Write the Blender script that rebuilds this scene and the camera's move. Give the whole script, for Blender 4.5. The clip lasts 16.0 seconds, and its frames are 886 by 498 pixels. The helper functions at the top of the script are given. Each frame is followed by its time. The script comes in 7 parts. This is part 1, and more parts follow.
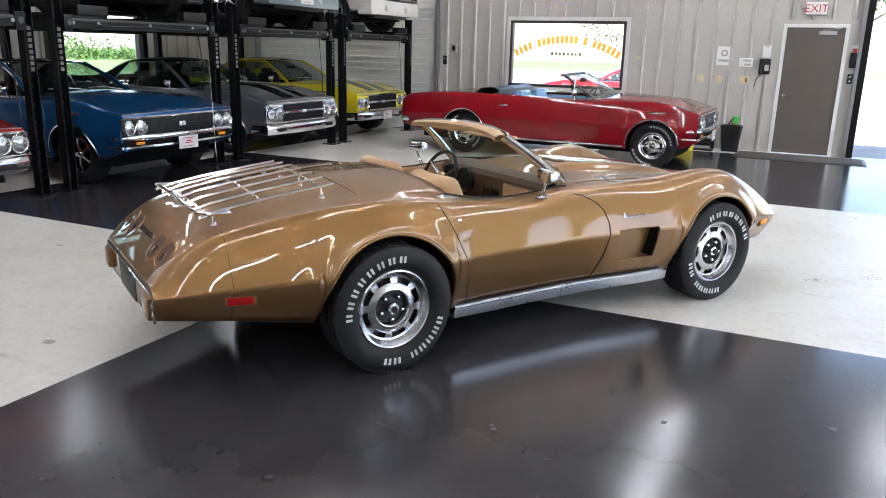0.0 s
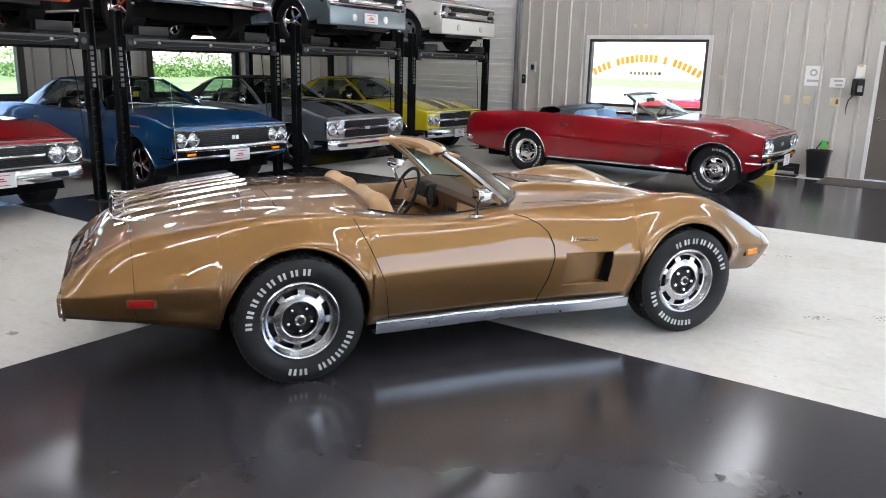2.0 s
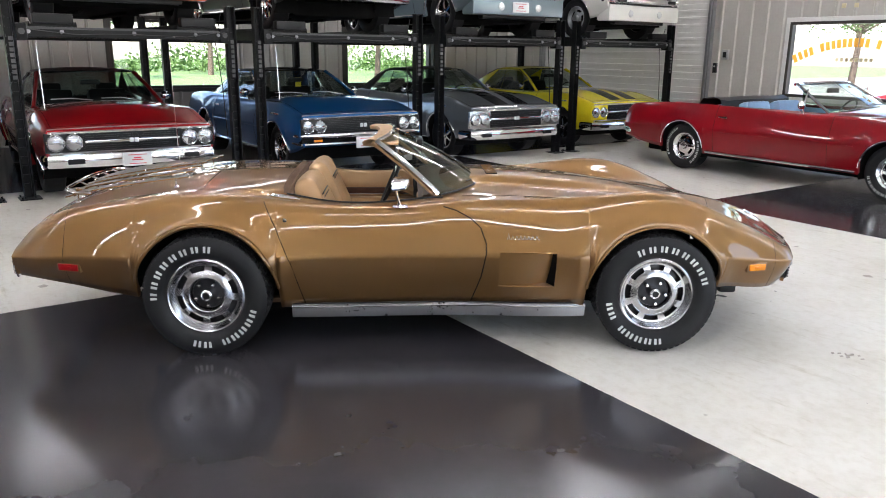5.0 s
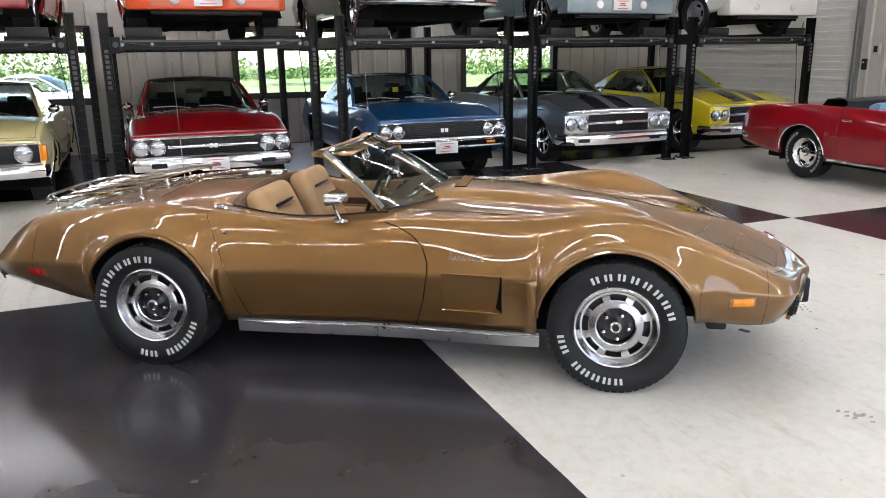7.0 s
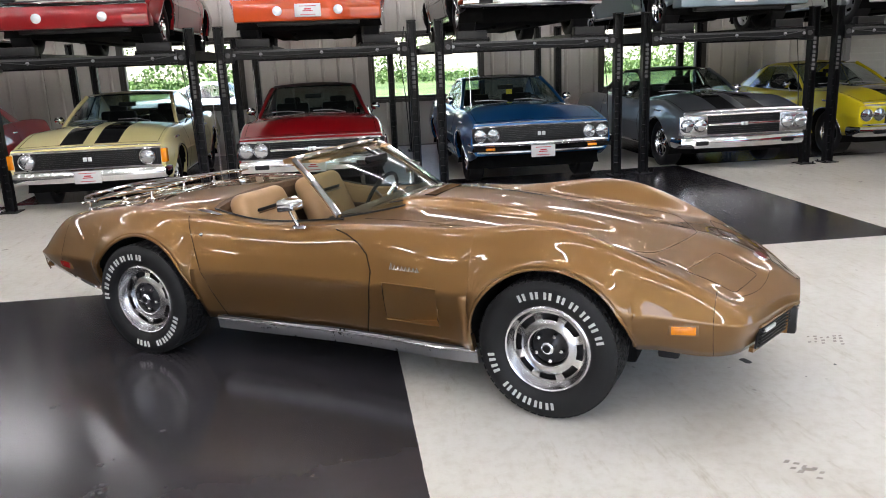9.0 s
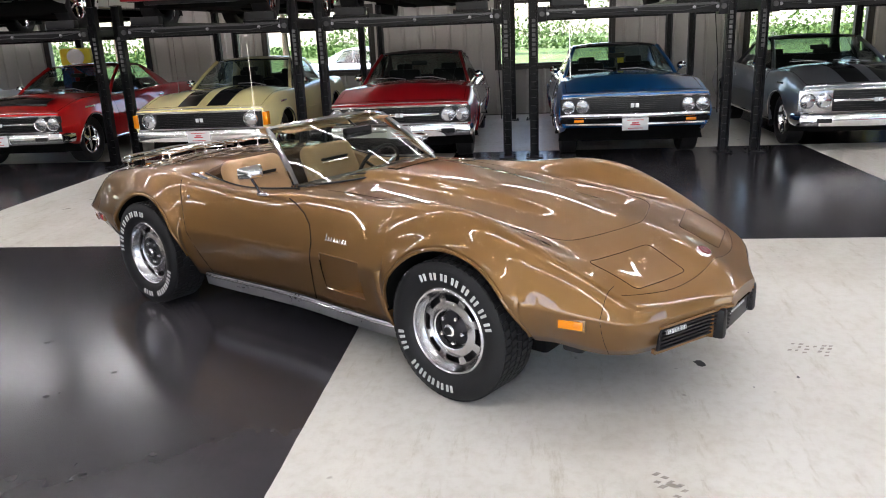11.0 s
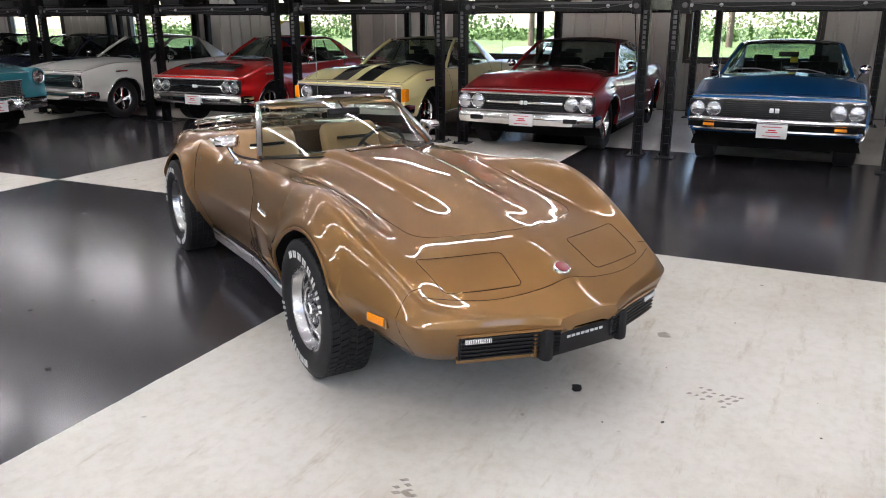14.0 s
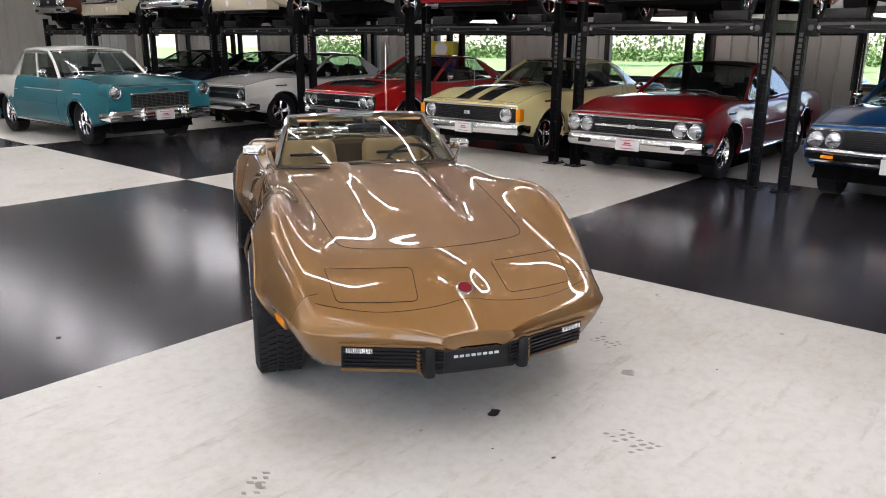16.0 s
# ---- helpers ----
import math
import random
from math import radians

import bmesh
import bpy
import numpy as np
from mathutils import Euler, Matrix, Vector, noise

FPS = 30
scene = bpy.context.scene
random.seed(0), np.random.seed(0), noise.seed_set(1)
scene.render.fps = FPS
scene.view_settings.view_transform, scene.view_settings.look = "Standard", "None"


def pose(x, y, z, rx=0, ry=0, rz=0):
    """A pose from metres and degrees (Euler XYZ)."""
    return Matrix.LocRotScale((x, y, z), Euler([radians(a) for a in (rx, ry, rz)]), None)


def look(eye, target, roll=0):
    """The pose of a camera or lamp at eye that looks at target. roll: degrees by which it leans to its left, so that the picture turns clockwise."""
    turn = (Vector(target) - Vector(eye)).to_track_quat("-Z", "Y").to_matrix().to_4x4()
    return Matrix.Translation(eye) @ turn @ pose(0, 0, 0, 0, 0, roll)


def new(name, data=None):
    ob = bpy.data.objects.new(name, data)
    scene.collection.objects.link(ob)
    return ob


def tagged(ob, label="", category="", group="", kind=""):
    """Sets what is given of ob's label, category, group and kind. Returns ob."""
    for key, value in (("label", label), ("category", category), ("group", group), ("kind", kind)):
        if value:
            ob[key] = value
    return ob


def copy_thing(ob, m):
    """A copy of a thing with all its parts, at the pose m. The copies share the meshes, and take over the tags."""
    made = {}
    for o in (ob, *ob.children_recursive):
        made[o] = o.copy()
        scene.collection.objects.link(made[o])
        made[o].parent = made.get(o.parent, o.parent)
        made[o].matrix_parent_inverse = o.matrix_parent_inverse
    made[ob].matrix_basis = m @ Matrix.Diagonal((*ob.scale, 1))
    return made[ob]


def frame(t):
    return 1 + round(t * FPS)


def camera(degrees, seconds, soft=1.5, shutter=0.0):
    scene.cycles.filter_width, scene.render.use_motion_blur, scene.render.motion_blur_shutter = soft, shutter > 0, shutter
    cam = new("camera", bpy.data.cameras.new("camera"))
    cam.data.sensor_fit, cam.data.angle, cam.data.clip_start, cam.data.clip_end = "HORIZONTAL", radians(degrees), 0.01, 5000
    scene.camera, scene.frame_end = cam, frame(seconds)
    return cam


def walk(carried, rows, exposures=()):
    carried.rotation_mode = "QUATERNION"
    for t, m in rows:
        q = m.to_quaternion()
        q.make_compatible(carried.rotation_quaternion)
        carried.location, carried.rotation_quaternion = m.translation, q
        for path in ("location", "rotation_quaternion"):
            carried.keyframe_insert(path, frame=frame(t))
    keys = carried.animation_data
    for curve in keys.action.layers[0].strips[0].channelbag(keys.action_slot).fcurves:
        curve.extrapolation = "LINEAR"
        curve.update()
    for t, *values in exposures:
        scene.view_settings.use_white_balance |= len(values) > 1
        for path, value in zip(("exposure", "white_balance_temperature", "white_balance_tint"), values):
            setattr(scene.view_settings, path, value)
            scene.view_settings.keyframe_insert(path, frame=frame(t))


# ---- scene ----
cam = camera(60.6, 16.0, soft=1.0)
METRES, EYE, TILT, LEAN, TURN = 9.8, 1.63, 0.0, 0.0, 25.0
ROWS = [
    (0.0, 0.0, 0.0, 0.0, 0.37, -14.83, -1.39),
    (0.5, 0.0252, -0.0046, 0.0013, 2.85, -14.32, -1.36),
    (1.0, 0.0536, -0.0036, 0.0009, 5.23, -13.91, -1.32),
    (1.5, 0.0821, 0.0007, 0.0014, 7.6, -13.7, -1.41),
    (2.0, 0.1131, 0.0113, 0.0019, 10.15, -13.7, -1.48),
    (2.5, 0.1444, 0.0196, 0.0015, 12.98, -13.9, -1.62),
    (3.0, 0.1763, 0.0291, 0.0014, 16.08, -14.22, -1.74),
    (3.5, 0.2073, 0.0428, 0.0009, 19.61, -14.47, -1.82),
    (4.0, 0.2357, 0.0551, 0.0011, 23.32, -14.5, -1.32),
    (6.5, 0.3527, 0.1653, 0.001, 39.52, -14.67, 0.16),
    (7.0, 0.3701, 0.1902, 0.0022, 42.93, -14.43, 0.73),
    (7.5, 0.392, 0.2141, 0.0028, 46.39, -14.12, 1.28),
    (8.0, 0.4083, 0.2403, 0.002, 49.89, -14.01, 1.69),
    (8.5, 0.425, 0.2666, 0.0033, 53.29, -13.84, 2.2),
    (9.0, 0.4467, 0.2915, 0.0031, 57.18, -14.11, 2.3),
    (9.5, 0.4633, 0.318, 0.0029, 61.13, -15.0, 2.44),
    (10.0, 0.4753, 0.3467, 0.0033, 64.62, -15.32, 2.74),
    (12.5, 0.5325, 0.4901, 0.0033, 80.37, -17.29, 1.03),
    (13.0, 0.5303, 0.5191, 0.0033, 83.58, -17.19, 0.85),
    (13.5, 0.5304, 0.5493, 0.0032, 86.95, -17.06, 0.68),
    (14.0, 0.5333, 0.5813, 0.0036, 90.86, -16.94, 0.2),
    (14.5, 0.5281, 0.6117, 0.0038, 94.24, -16.64, -0.07),
    (15.0, 0.5252, 0.6418, 0.0038, 97.34, -16.02, -0.16),
    (15.5, 0.5267, 0.6751, 0.0043, 101.44, -15.84, -0.33),
    (16.0, 0.5226, 0.7056, 0.0037, 106.02, -15.48, -0.21),
]
walk(cam, [(t, pose(0, 0, EYE, TILT, LEAN, TURN) @ pose(METRES * x, METRES * y, METRES * z, 90 + pitch, roll, yaw)) for t, x, y, z, yaw, pitch, roll in ROWS], exposures=[(0.0, 2.53, 6350, 17), (5.0, 2.52, 6550, 18), (8.0, 2.46, 6700, 19), (12.5, 2.38, 6750, 21), (16.0, 2.35, 6750, 22)])

# ---- world, sun and lamps ----
world = bpy.data.worlds.new("world")
scene.world = world
world.use_nodes = True
wn = world.node_tree.nodes
sky = wn.new("ShaderNodeTexSky")
sky.sky_type, sky.sun_disc = "NISHITA", False
sky.sun_elevation, sky.sun_rotation = radians(50), radians(140)
wn["Background"].inputs[1].default_value = 0.15
world.node_tree.links.new(sky.outputs[0], wn["Background"].inputs[0])
sun_data = bpy.data.lights.new("sun", "SUN")
sun_data.energy, sun_data.angle, sun_data.color = 4.5, radians(0.5), (1.0, 0.95, 0.88)
sun = new("sun", sun_data)
SUN_AZ = radians(140)
sun.matrix_world = look((0, 0, 30), (-30 * math.sin(SUN_AZ) * 0.84, -30 * math.cos(SUN_AZ) * 0.84, 30 - 36))
TUBE_POWER = 11.5
# daylight in the two open overhead doors of the east wall
for k, (ya, yb) in enumerate(((1.0, 5.6), (7.4, 12.0))):
    sky_data = bpy.data.lights.new("door_daylight", "AREA")
    sky_data.shape, sky_data.size, sky_data.size_y = "RECTANGLE", yb - ya - 0.1, 3.5
    sky_data.energy, sky_data.color = 8.0, (0.82, 0.93, 1.0)
    new("door_daylight", sky_data).matrix_world = look((8.46, (ya + yb) / 2, 1.78), (0.0, (ya + yb) / 2, 1.78))

# ---- materials ----


def mat(name, color=(0.5, 0.5, 0.5), rough=0.5, metal=0.0, coat=0.0, spec=0.5, vary=0.0, scale=6.0, fine=60.0, bump=0.0,
        rvary=0.0, emit=0.0, aniso=0.0):
    m = bpy.data.materials.new(name)
    m.use_nodes = True
    nt = m.node_tree
    b = nt.nodes["Principled BSDF"]
    b.inputs["Base Color"].default_value = (*color, 1)
    b.inputs["Roughness"].default_value = rough
    b.inputs["Metallic"].default_value = metal
    b.inputs["Coat Weight"].default_value = coat
    b.inputs["Coat Roughness"].default_value = 0.012
    b.inputs["Specular IOR Level"].default_value = spec
    b.inputs["Anisotropic"].default_value = aniso
    if emit:
        b.inputs["Emission Color"].default_value = (*color, 1)
        b.inputs["Emission Strength"].default_value = emit
    if vary or bump or rvary:
        tc = nt.nodes.new("ShaderNodeTexCoord")
        n1 = nt.nodes.new("ShaderNodeTexNoise")
        n1.inputs["Scale"].default_value, n1.inputs["Detail"].default_value = scale, 6
        n2 = nt.nodes.new("ShaderNodeTexNoise")
        n2.inputs["Scale"].default_value, n2.inputs["Detail"].default_value = fine, 3
        for n in (n1, n2):
            nt.links.new(tc.outputs["Object"], n.inputs["Vector"])
        mix = nt.nodes.new("ShaderNodeMath")
        mix.operation = "MULTIPLY_ADD"
        mix.inputs[1].default_value = 0.6
        half = nt.nodes.new("ShaderNodeMath")
        half.operation = "MULTIPLY"
        half.inputs[1].default_value = 0.4
        nt.links.new(n2.outputs["Fac"], half.inputs[0])
        nt.links.new(n1.outputs["Fac"], mix.inputs[0])
        nt.links.new(half.outputs[0], mix.inputs[2])
        if vary:
            ramp = nt.nodes.new("ShaderNodeValToRGB")
            ramp.color_ramp.elements[0].position, ramp.color_ramp.elements[1].position = 0.3, 0.7
            ramp.color_ramp.elements[0].color = (*[c * (1 - vary) for c in color], 1)
            ramp.color_ramp.elements[1].color = (*[min(1, c * (1 + vary)) for c in color], 1)
            nt.links.new(mix.outputs[0], ramp.inputs[0])
            nt.links.new(ramp.outputs[0], b.inputs["Base Color"])
        if rvary:
            mr = nt.nodes.new("ShaderNodeMapRange")
            mr.inputs[1].default_value, mr.inputs[2].default_value = 0.3, 0.7
            mr.inputs[3].default_value, mr.inputs[4].default_value = max(0.02, rough - rvary), rough + rvary
            nt.links.new(mix.outputs[0], mr.inputs[0])
            nt.links.new(mr.outputs[0], b.inputs["Roughness"])
        if bump:
            bp = nt.nodes.new("ShaderNodeBump")
            bp.inputs["Strength"].default_value, bp.inputs["Distance"].default_value = bump, 0.01
            nt.links.new(n2.outputs["Fac"], bp.inputs["Height"])
            nt.links.new(bp.outputs[0], b.inputs["Normal"])
    return m


def paint(name, color, metal=0.0, rough=0.3, coat=1.0):
    """Glossy car paint under clear lacquer; metallic paints get fine flakes."""
    m = mat(name, color, rough, metal, coat=coat, spec=0.12, vary=0.04, scale=2.0, fine=900.0)
    return m


def pane(name, tint=(0.85, 0.92, 0.9), gloss=0.02):
    m = bpy.data.materials.new(name)
    m.use_nodes = True
    nt = m.node_tree
    nt.nodes.remove(nt.nodes["Principled BSDF"])
    tr = nt.nodes.new("ShaderNodeBsdfTransparent")
    tr.inputs[0].default_value = (*tint, 1)
    gl = nt.nodes.new("ShaderNodeBsdfGlossy")
    gl.inputs["Roughness"].default_value = gloss
    lw = nt.nodes.new("ShaderNodeLayerWeight")
    lw.inputs[0].default_value = 0.5
    pw = nt.nodes.new("ShaderNodeMath")
    pw.operation = "POWER"
    pw.inputs[1].default_value = 4.0
    fr = nt.nodes.new("ShaderNodeMath")
    fr.operation = "MULTIPLY_ADD"
    fr.inputs[1].default_value, fr.inputs[2].default_value = 0.85, 0.06
    nt.links.new(lw.outputs["Facing"], pw.inputs[0])
    nt.links.new(pw.outputs[0], fr.inputs[0])
    mx = nt.nodes.new("ShaderNodeMixShader")
    nt.links.new(fr.outputs[0], mx.inputs[0])
    nt.links.new(tr.outputs[0], mx.inputs[1])
    nt.links.new(gl.outputs[0], mx.inputs[2])
    nt.links.new(mx.outputs[0], nt.nodes["Material Output"].inputs[0])
    return m


M_BRONZE = paint("bronze_paint", (0.240, 0.125, 0.042), 0.82, 0.44)
# Body bronze darkened to paint the shade inside the tail lamp recesses.
M_BRONZE_SHADED = paint("shaded_bronze", (0.10, 0.05, 0.02), 0.5, 0.4)
M_CHROME = mat("chrome", (0.82, 0.82, 0.83), 0.06, 1.0)
M_BRUSHED = mat("brushed_alloy", (0.56, 0.56, 0.57), 0.22, 1.0, rvary=0.03, scale=3, fine=40)
M_ROCKER = mat("polished_sill", (0.47, 0.48, 0.50), 0.30, 1.0, rvary=0.05)
M_RUBBER = mat("tyre_rubber", (0.011, 0.011, 0.012), 0.6, spec=0.3, vary=0.2, scale=8, fine=160, bump=0.15)
M_DRUM = mat("cast_hub", (0.035, 0.035, 0.037), 0.28, 0.7, vary=0.2, scale=12)
M_LETTER = mat("white_rubber", (0.55, 0.55, 0.53), 0.6)
M_BLACK = mat("black_trim", (0.008, 0.008, 0.009), 0.4, spec=0.3, vary=0.2)
M_DARK = mat("underbody_dark", (0.006, 0.006, 0.006), 0.9, spec=0.1, vary=0.3)
M_SEAM = mat("panel_gap", (0.022, 0.012, 0.006), 0.8, spec=0.1)
M_TAN = mat("tan_leather", (0.42, 0.25, 0.12), 0.5, vary=0.12, scale=9, fine=220, bump=0.12)
M_TAN_D = mat("tan_vinyl", (0.34, 0.2, 0.095), 0.55, vary=0.12, scale=6, fine=200, bump=0.1)
M_TAN_B = mat("brown_vinyl", (0.075, 0.041, 0.019), 0.5, vary=0.12, scale=6, fine=200, bump=0.1)
# Floor carpet; its dark brown also paints the shadow behind the seats.
M_CARPET_SHADE = mat("brown_carpet_and_shade", (0.11, 0.06, 0.03), 0.95, vary=0.3, fine=300, bump=0.4)
M_WOOD = mat("wood_trim", (0.06, 0.022, 0.012), 0.35, vary=0.35, scale=12, fine=90)
M_GLASS = pane("car_glass", (0.50, 0.58, 0.51))
M_GLASS_D = pane("tinted_glass", (0.55, 0.62, 0.59))
M_CLEAR = pane("window_glass", (0.95, 0.97, 0.97))
M_RED_LENS = mat("red_lens", (0.30, 0.003, 0.004), 0.25, spec=0.3, coat=0.2)
M_ENAMEL = mat("red_enamel", (0.17, 0.004, 0.008), 0.25, coat=0.5)
# Tail lens red, darkened as if shaded deep in its recess.
M_LENS_SHADED = mat("shaded_red_lens", (0.07, 0.002, 0.002), 0.2, coat=0.4)
M_AMBER = mat("amber_lens", (0.80, 0.24, 0.002), 0.25, coat=0.3)
M_WHITE_LENS = mat("clear_lens", (0.75, 0.77, 0.78), 0.12, coat=0.8, metal=0.3)
M_PLATE = mat("white_plate", (0.6, 0.6, 0.6), 0.4)
M_PLATE_RED = mat("plate_red", (0.5, 0.03, 0.04), 0.5)
M_STEEL_BLK = mat("black_powder_coat", (0.006, 0.006, 0.007), 0.40, spec=0.2, vary=0.25, scale=5, fine=120, bump=0.06, rvary=0.08)
M_STEEL_GRY = mat("galvanised_edge", (0.30, 0.30, 0.31), 0.4, 0.8, rvary=0.1)
M_WALL = mat("wall_metal", (0.47, 0.45, 0.41), 0.45, vary=0.06, scale=1.5, fine=30)
M_TRIMW = mat("white_trim", (0.72, 0.71, 0.69), 0.45, vary=0.05)
M_CEIL = mat("ceiling_white", (0.46, 0.46, 0.45), 0.7, vary=0.04, scale=1.0)
M_DOORP = mat("grey_brown_door", (0.115, 0.095, 0.08), 0.45, vary=0.06, scale=2)
M_YELLOWISH = mat("ivory_plastic", (0.62, 0.55, 0.34), 0.5)
M_GREYP = mat("grey_plastic", (0.4, 0.4, 0.4), 0.5)
M_MAT = mat("entrance_mat", (0.09, 0.075, 0.06), 0.95, vary=0.3, fine=250, bump=0.5)
M_TUBE = mat("lit_tube", (0.93, 0.98, 1.0), 0.5, emit=TUBE_POWER)
M_GRASS = mat("grass", (0.095, 0.165, 0.045), 0.9, vary=0.45, scale=0.6, fine=9, bump=0.3)
M_LEAF = mat("leaves", (0.060, 0.115, 0.032), 0.8, spec=0.15, vary=0.15, scale=1.2, fine=8)
M_BARK = mat("bark", (0.09, 0.065, 0.045), 0.9, vary=0.3, fine=30, bump=0.5)
M_GRAVEL = mat("pale_gravel", (0.27, 0.265, 0.25), 0.95, vary=0.2, scale=2, fine=60, bump=0.4)
M_SIGN = mat("sign_white", (0.78, 0.77, 0.74), 0.5)
M_RED = mat("red_print", (0.6, 0.03, 0.02), 0.5)
M_GREEN = mat("green_tag", (0.05, 0.5, 0.06), 0.5)
M_YEL = mat("yellow_plastic", (0.75, 0.6, 0.02), 0.45)
def film(name, color):
    """Thin window film that lets daylight through."""
    m = bpy.data.materials.new(name)
    m.use_nodes = True
    nt = m.node_tree
    nt.nodes.remove(nt.nodes["Principled BSDF"])
    tl, tr, mx = nt.nodes.new("ShaderNodeBsdfTranslucent"), nt.nodes.new("ShaderNodeBsdfTransparent"), nt.nodes.new("ShaderNodeMixShader")
    tl.inputs[0].default_value = (*color, 1)
    tr.inputs[0].default_value = (*color, 1)
    mx.inputs[0].default_value = 0.5
    nt.links.new(tl.outputs[0], mx.inputs[1])
    nt.links.new(tr.outputs[0], mx.inputs[2])
    nt.links.new(mx.outputs[0], nt.nodes["Material Output"].inputs[0])
    return m


M_ORANGE = film("orange_vinyl", (0.88, 0.58, 0.20))
M_BLUEP = mat("blue_enamel", (0.02, 0.08, 0.32), 0.35, coat=0.4)
M_HEAD = mat("headlamp_glass", (0.50, 0.51, 0.53), 0.12, 0.8, coat=1.0, vary=0.1, scale=40, fine=200)
M_GREYSEAT = mat("black_vinyl", (0.009, 0.009, 0.010), 0.5, spec=0.25, vary=0.2)
M_BLUESEAT = mat("light_blue_vinyl", (0.22, 0.36, 0.55), 0.45, vary=0.1)
M_MAKER = mat("maker_print", (0.075, 0.075, 0.075), 0.6)
M_CABLE = mat("dark_cable_steel", (0.07, 0.07, 0.072), 0.45, 0.7)

# ---- mesh tools ----


def part(name, bm, material, parent=None, label="", smooth=35):
    me = bpy.data.meshes.new(name)
    bmesh.ops.recalc_face_normals(bm, faces=bm.faces)
    bm.to_mesh(me)
    bm.free()
    for m in material if isinstance(material, (list, tuple)) else (material,):
        me.materials.append(m)
    if smooth:
        me.polygons.foreach_set("use_smooth", [True] * len(me.polygons))
        me.set_sharp_from_angle(angle=radians(smooth))
    ob = new(name, me)
    ob.parent = parent
    if label:
        ob["label"] = label
    return ob


def shell(name, bm, normals, material, parent, label=""):
    """A body panel that keeps the shading of the whole surface across its edges."""
    me = bpy.data.meshes.new(name)
    bm.to_mesh(me)
    bm.free()
    me.materials.append(material)
    me.polygons.foreach_set("use_smooth", [True] * len(me.polygons))
    me.normals_split_custom_set_from_vertices(normals)
    ob = new(name, me)
    ob.parent = parent
    if label:
        ob["label"] = label
    return ob


def thing(name, m, label, category, group="", kind=""):
    ob = new(name)
    ob.empty_display_size = 0.1
    ob.matrix_world = m
    return tagged(ob, label, category, group, kind)


def box(x0, x1, y0, y1, z0, z1, bev=0.0, bm=None, m=None):
    bm = bm or bmesh.new()
    c = Matrix.Translation(((x0 + x1) / 2, (y0 + y1) / 2, (z0 + z1) / 2)) @ Matrix.Diagonal((abs(x1 - x0), abs(y1 - y0), abs(z1 - z0), 1))
    if m is not None:
        c = m @ c
    r = bmesh.ops.create_cube(bm, size=1.0, matrix=c)
    if bev:
        es = {e for v in r["verts"] for e in v.link_edges}
        bmesh.ops.bevel(bm, geom=list(es), offset=bev, segments=2, affect="EDGES", profile=0.6)
    return bm


def lathe(profile, n=40, bm=None, m=None, closed=False):
    """Turns (radius, y) pairs about the Y axis."""
    bm = bm or bmesh.new()
    rings = []
    for k in range(n):
        a = 2 * math.pi * k / n
        ring = []
        for r, y in profile:
            v = Vector((r * math.cos(a), y, r * math.sin(a)))
            ring.append(bm.verts.new(m @ v if m is not None else v))
        rings.append(ring)
    for k in range(n):
        a, b = rings[k], rings[(k + 1) % n]
        for i in range(len(profile) - (0 if closed else 1)):
            j = (i + 1) % len(profile)
            bm.faces.new((a[i], a[j], b[j], b[i]))
    return bm


def tube(points, r, n=8, bm=None, closed=False):
    """A round bar along points; r may be a number or one per point."""
    bm = bm or bmesh.new()
    pts = [Vector(p) for p in points]
    rings, up = [], Vector((0, 0, 1))
    for i, p in enumerate(pts):
        a = pts[i - 1] if i or closed else p
        b = pts[(i + 1) % len(pts)] if i < len(pts) - 1 or closed else p
        d = (b - a).normalized()
        side = d.cross(up)
        if side.length < 0.05:
            side = d.cross(Vector((1, 0, 0)))
        side.normalize()
        nor = side.cross(d).normalized()
        rr = r[i] if isinstance(r, (list, tuple)) else r
        rings.append([bm.verts.new(p + rr * (math.cos(t) * side + math.sin(t) * nor)) for t in (2 * math.pi * k / n for k in range(n))])
    for i in range(len(rings) - (0 if closed else 1)):
        a, b = rings[i], rings[(i + 1) % len(rings)]
        for k in range(n):
            bm.faces.new((a[k], a[(k + 1) % n], b[(k + 1) % n], b[k]))
    if not closed:
        bm.faces.new(rings[0][::-1])
        bm.faces.new(rings[-1])
    return bm


def grid(rows, bm=None, thick=0.0):
    """A sheet through rows of points."""
    bm = bm or bmesh.new()
    vs = [[bm.verts.new(p) for p in row] for row in rows]
    for a, b in zip(vs, vs[1:]):
        for i in range(len(a) - 1):
            bm.faces.new((a[i], a[i + 1], b[i + 1], b[i]))
    if thick:
        bmesh.ops.recalc_face_normals(bm, faces=bm.faces)
        bmesh.ops.solidify(bm, geom=list(bm.faces), thickness=thick)
    return bm


def bar_letters(spans, depth, height, bm=None, m=None):
    """Plain bars in place of lettering: spans of (start, end) along x, standing in the xz plane."""
    bm = bm or bmesh.new()
    for a, b in spans:
        box(a, b, -depth, 0, 0, height, bm=bm, m=m)
    return bm


def words(text, size, depth, material, parent, m, name="lettering", align="CENTER"):
    cu = bpy.data.curves.new("lettering", "FONT")
    cu.body, cu.size, cu.extrude, cu.align_x = text, size, depth, align
    tmp = new("lettering", cu)
    me = bpy.data.meshes.new_from_object(tmp.evaluated_get(bpy.context.evaluated_depsgraph_get()))
    bpy.data.objects.remove(tmp)
    me.materials.clear()
    me.materials.append(material)
    ob = new(name, me)
    ob.parent = parent
    ob.matrix_local = m
    return ob


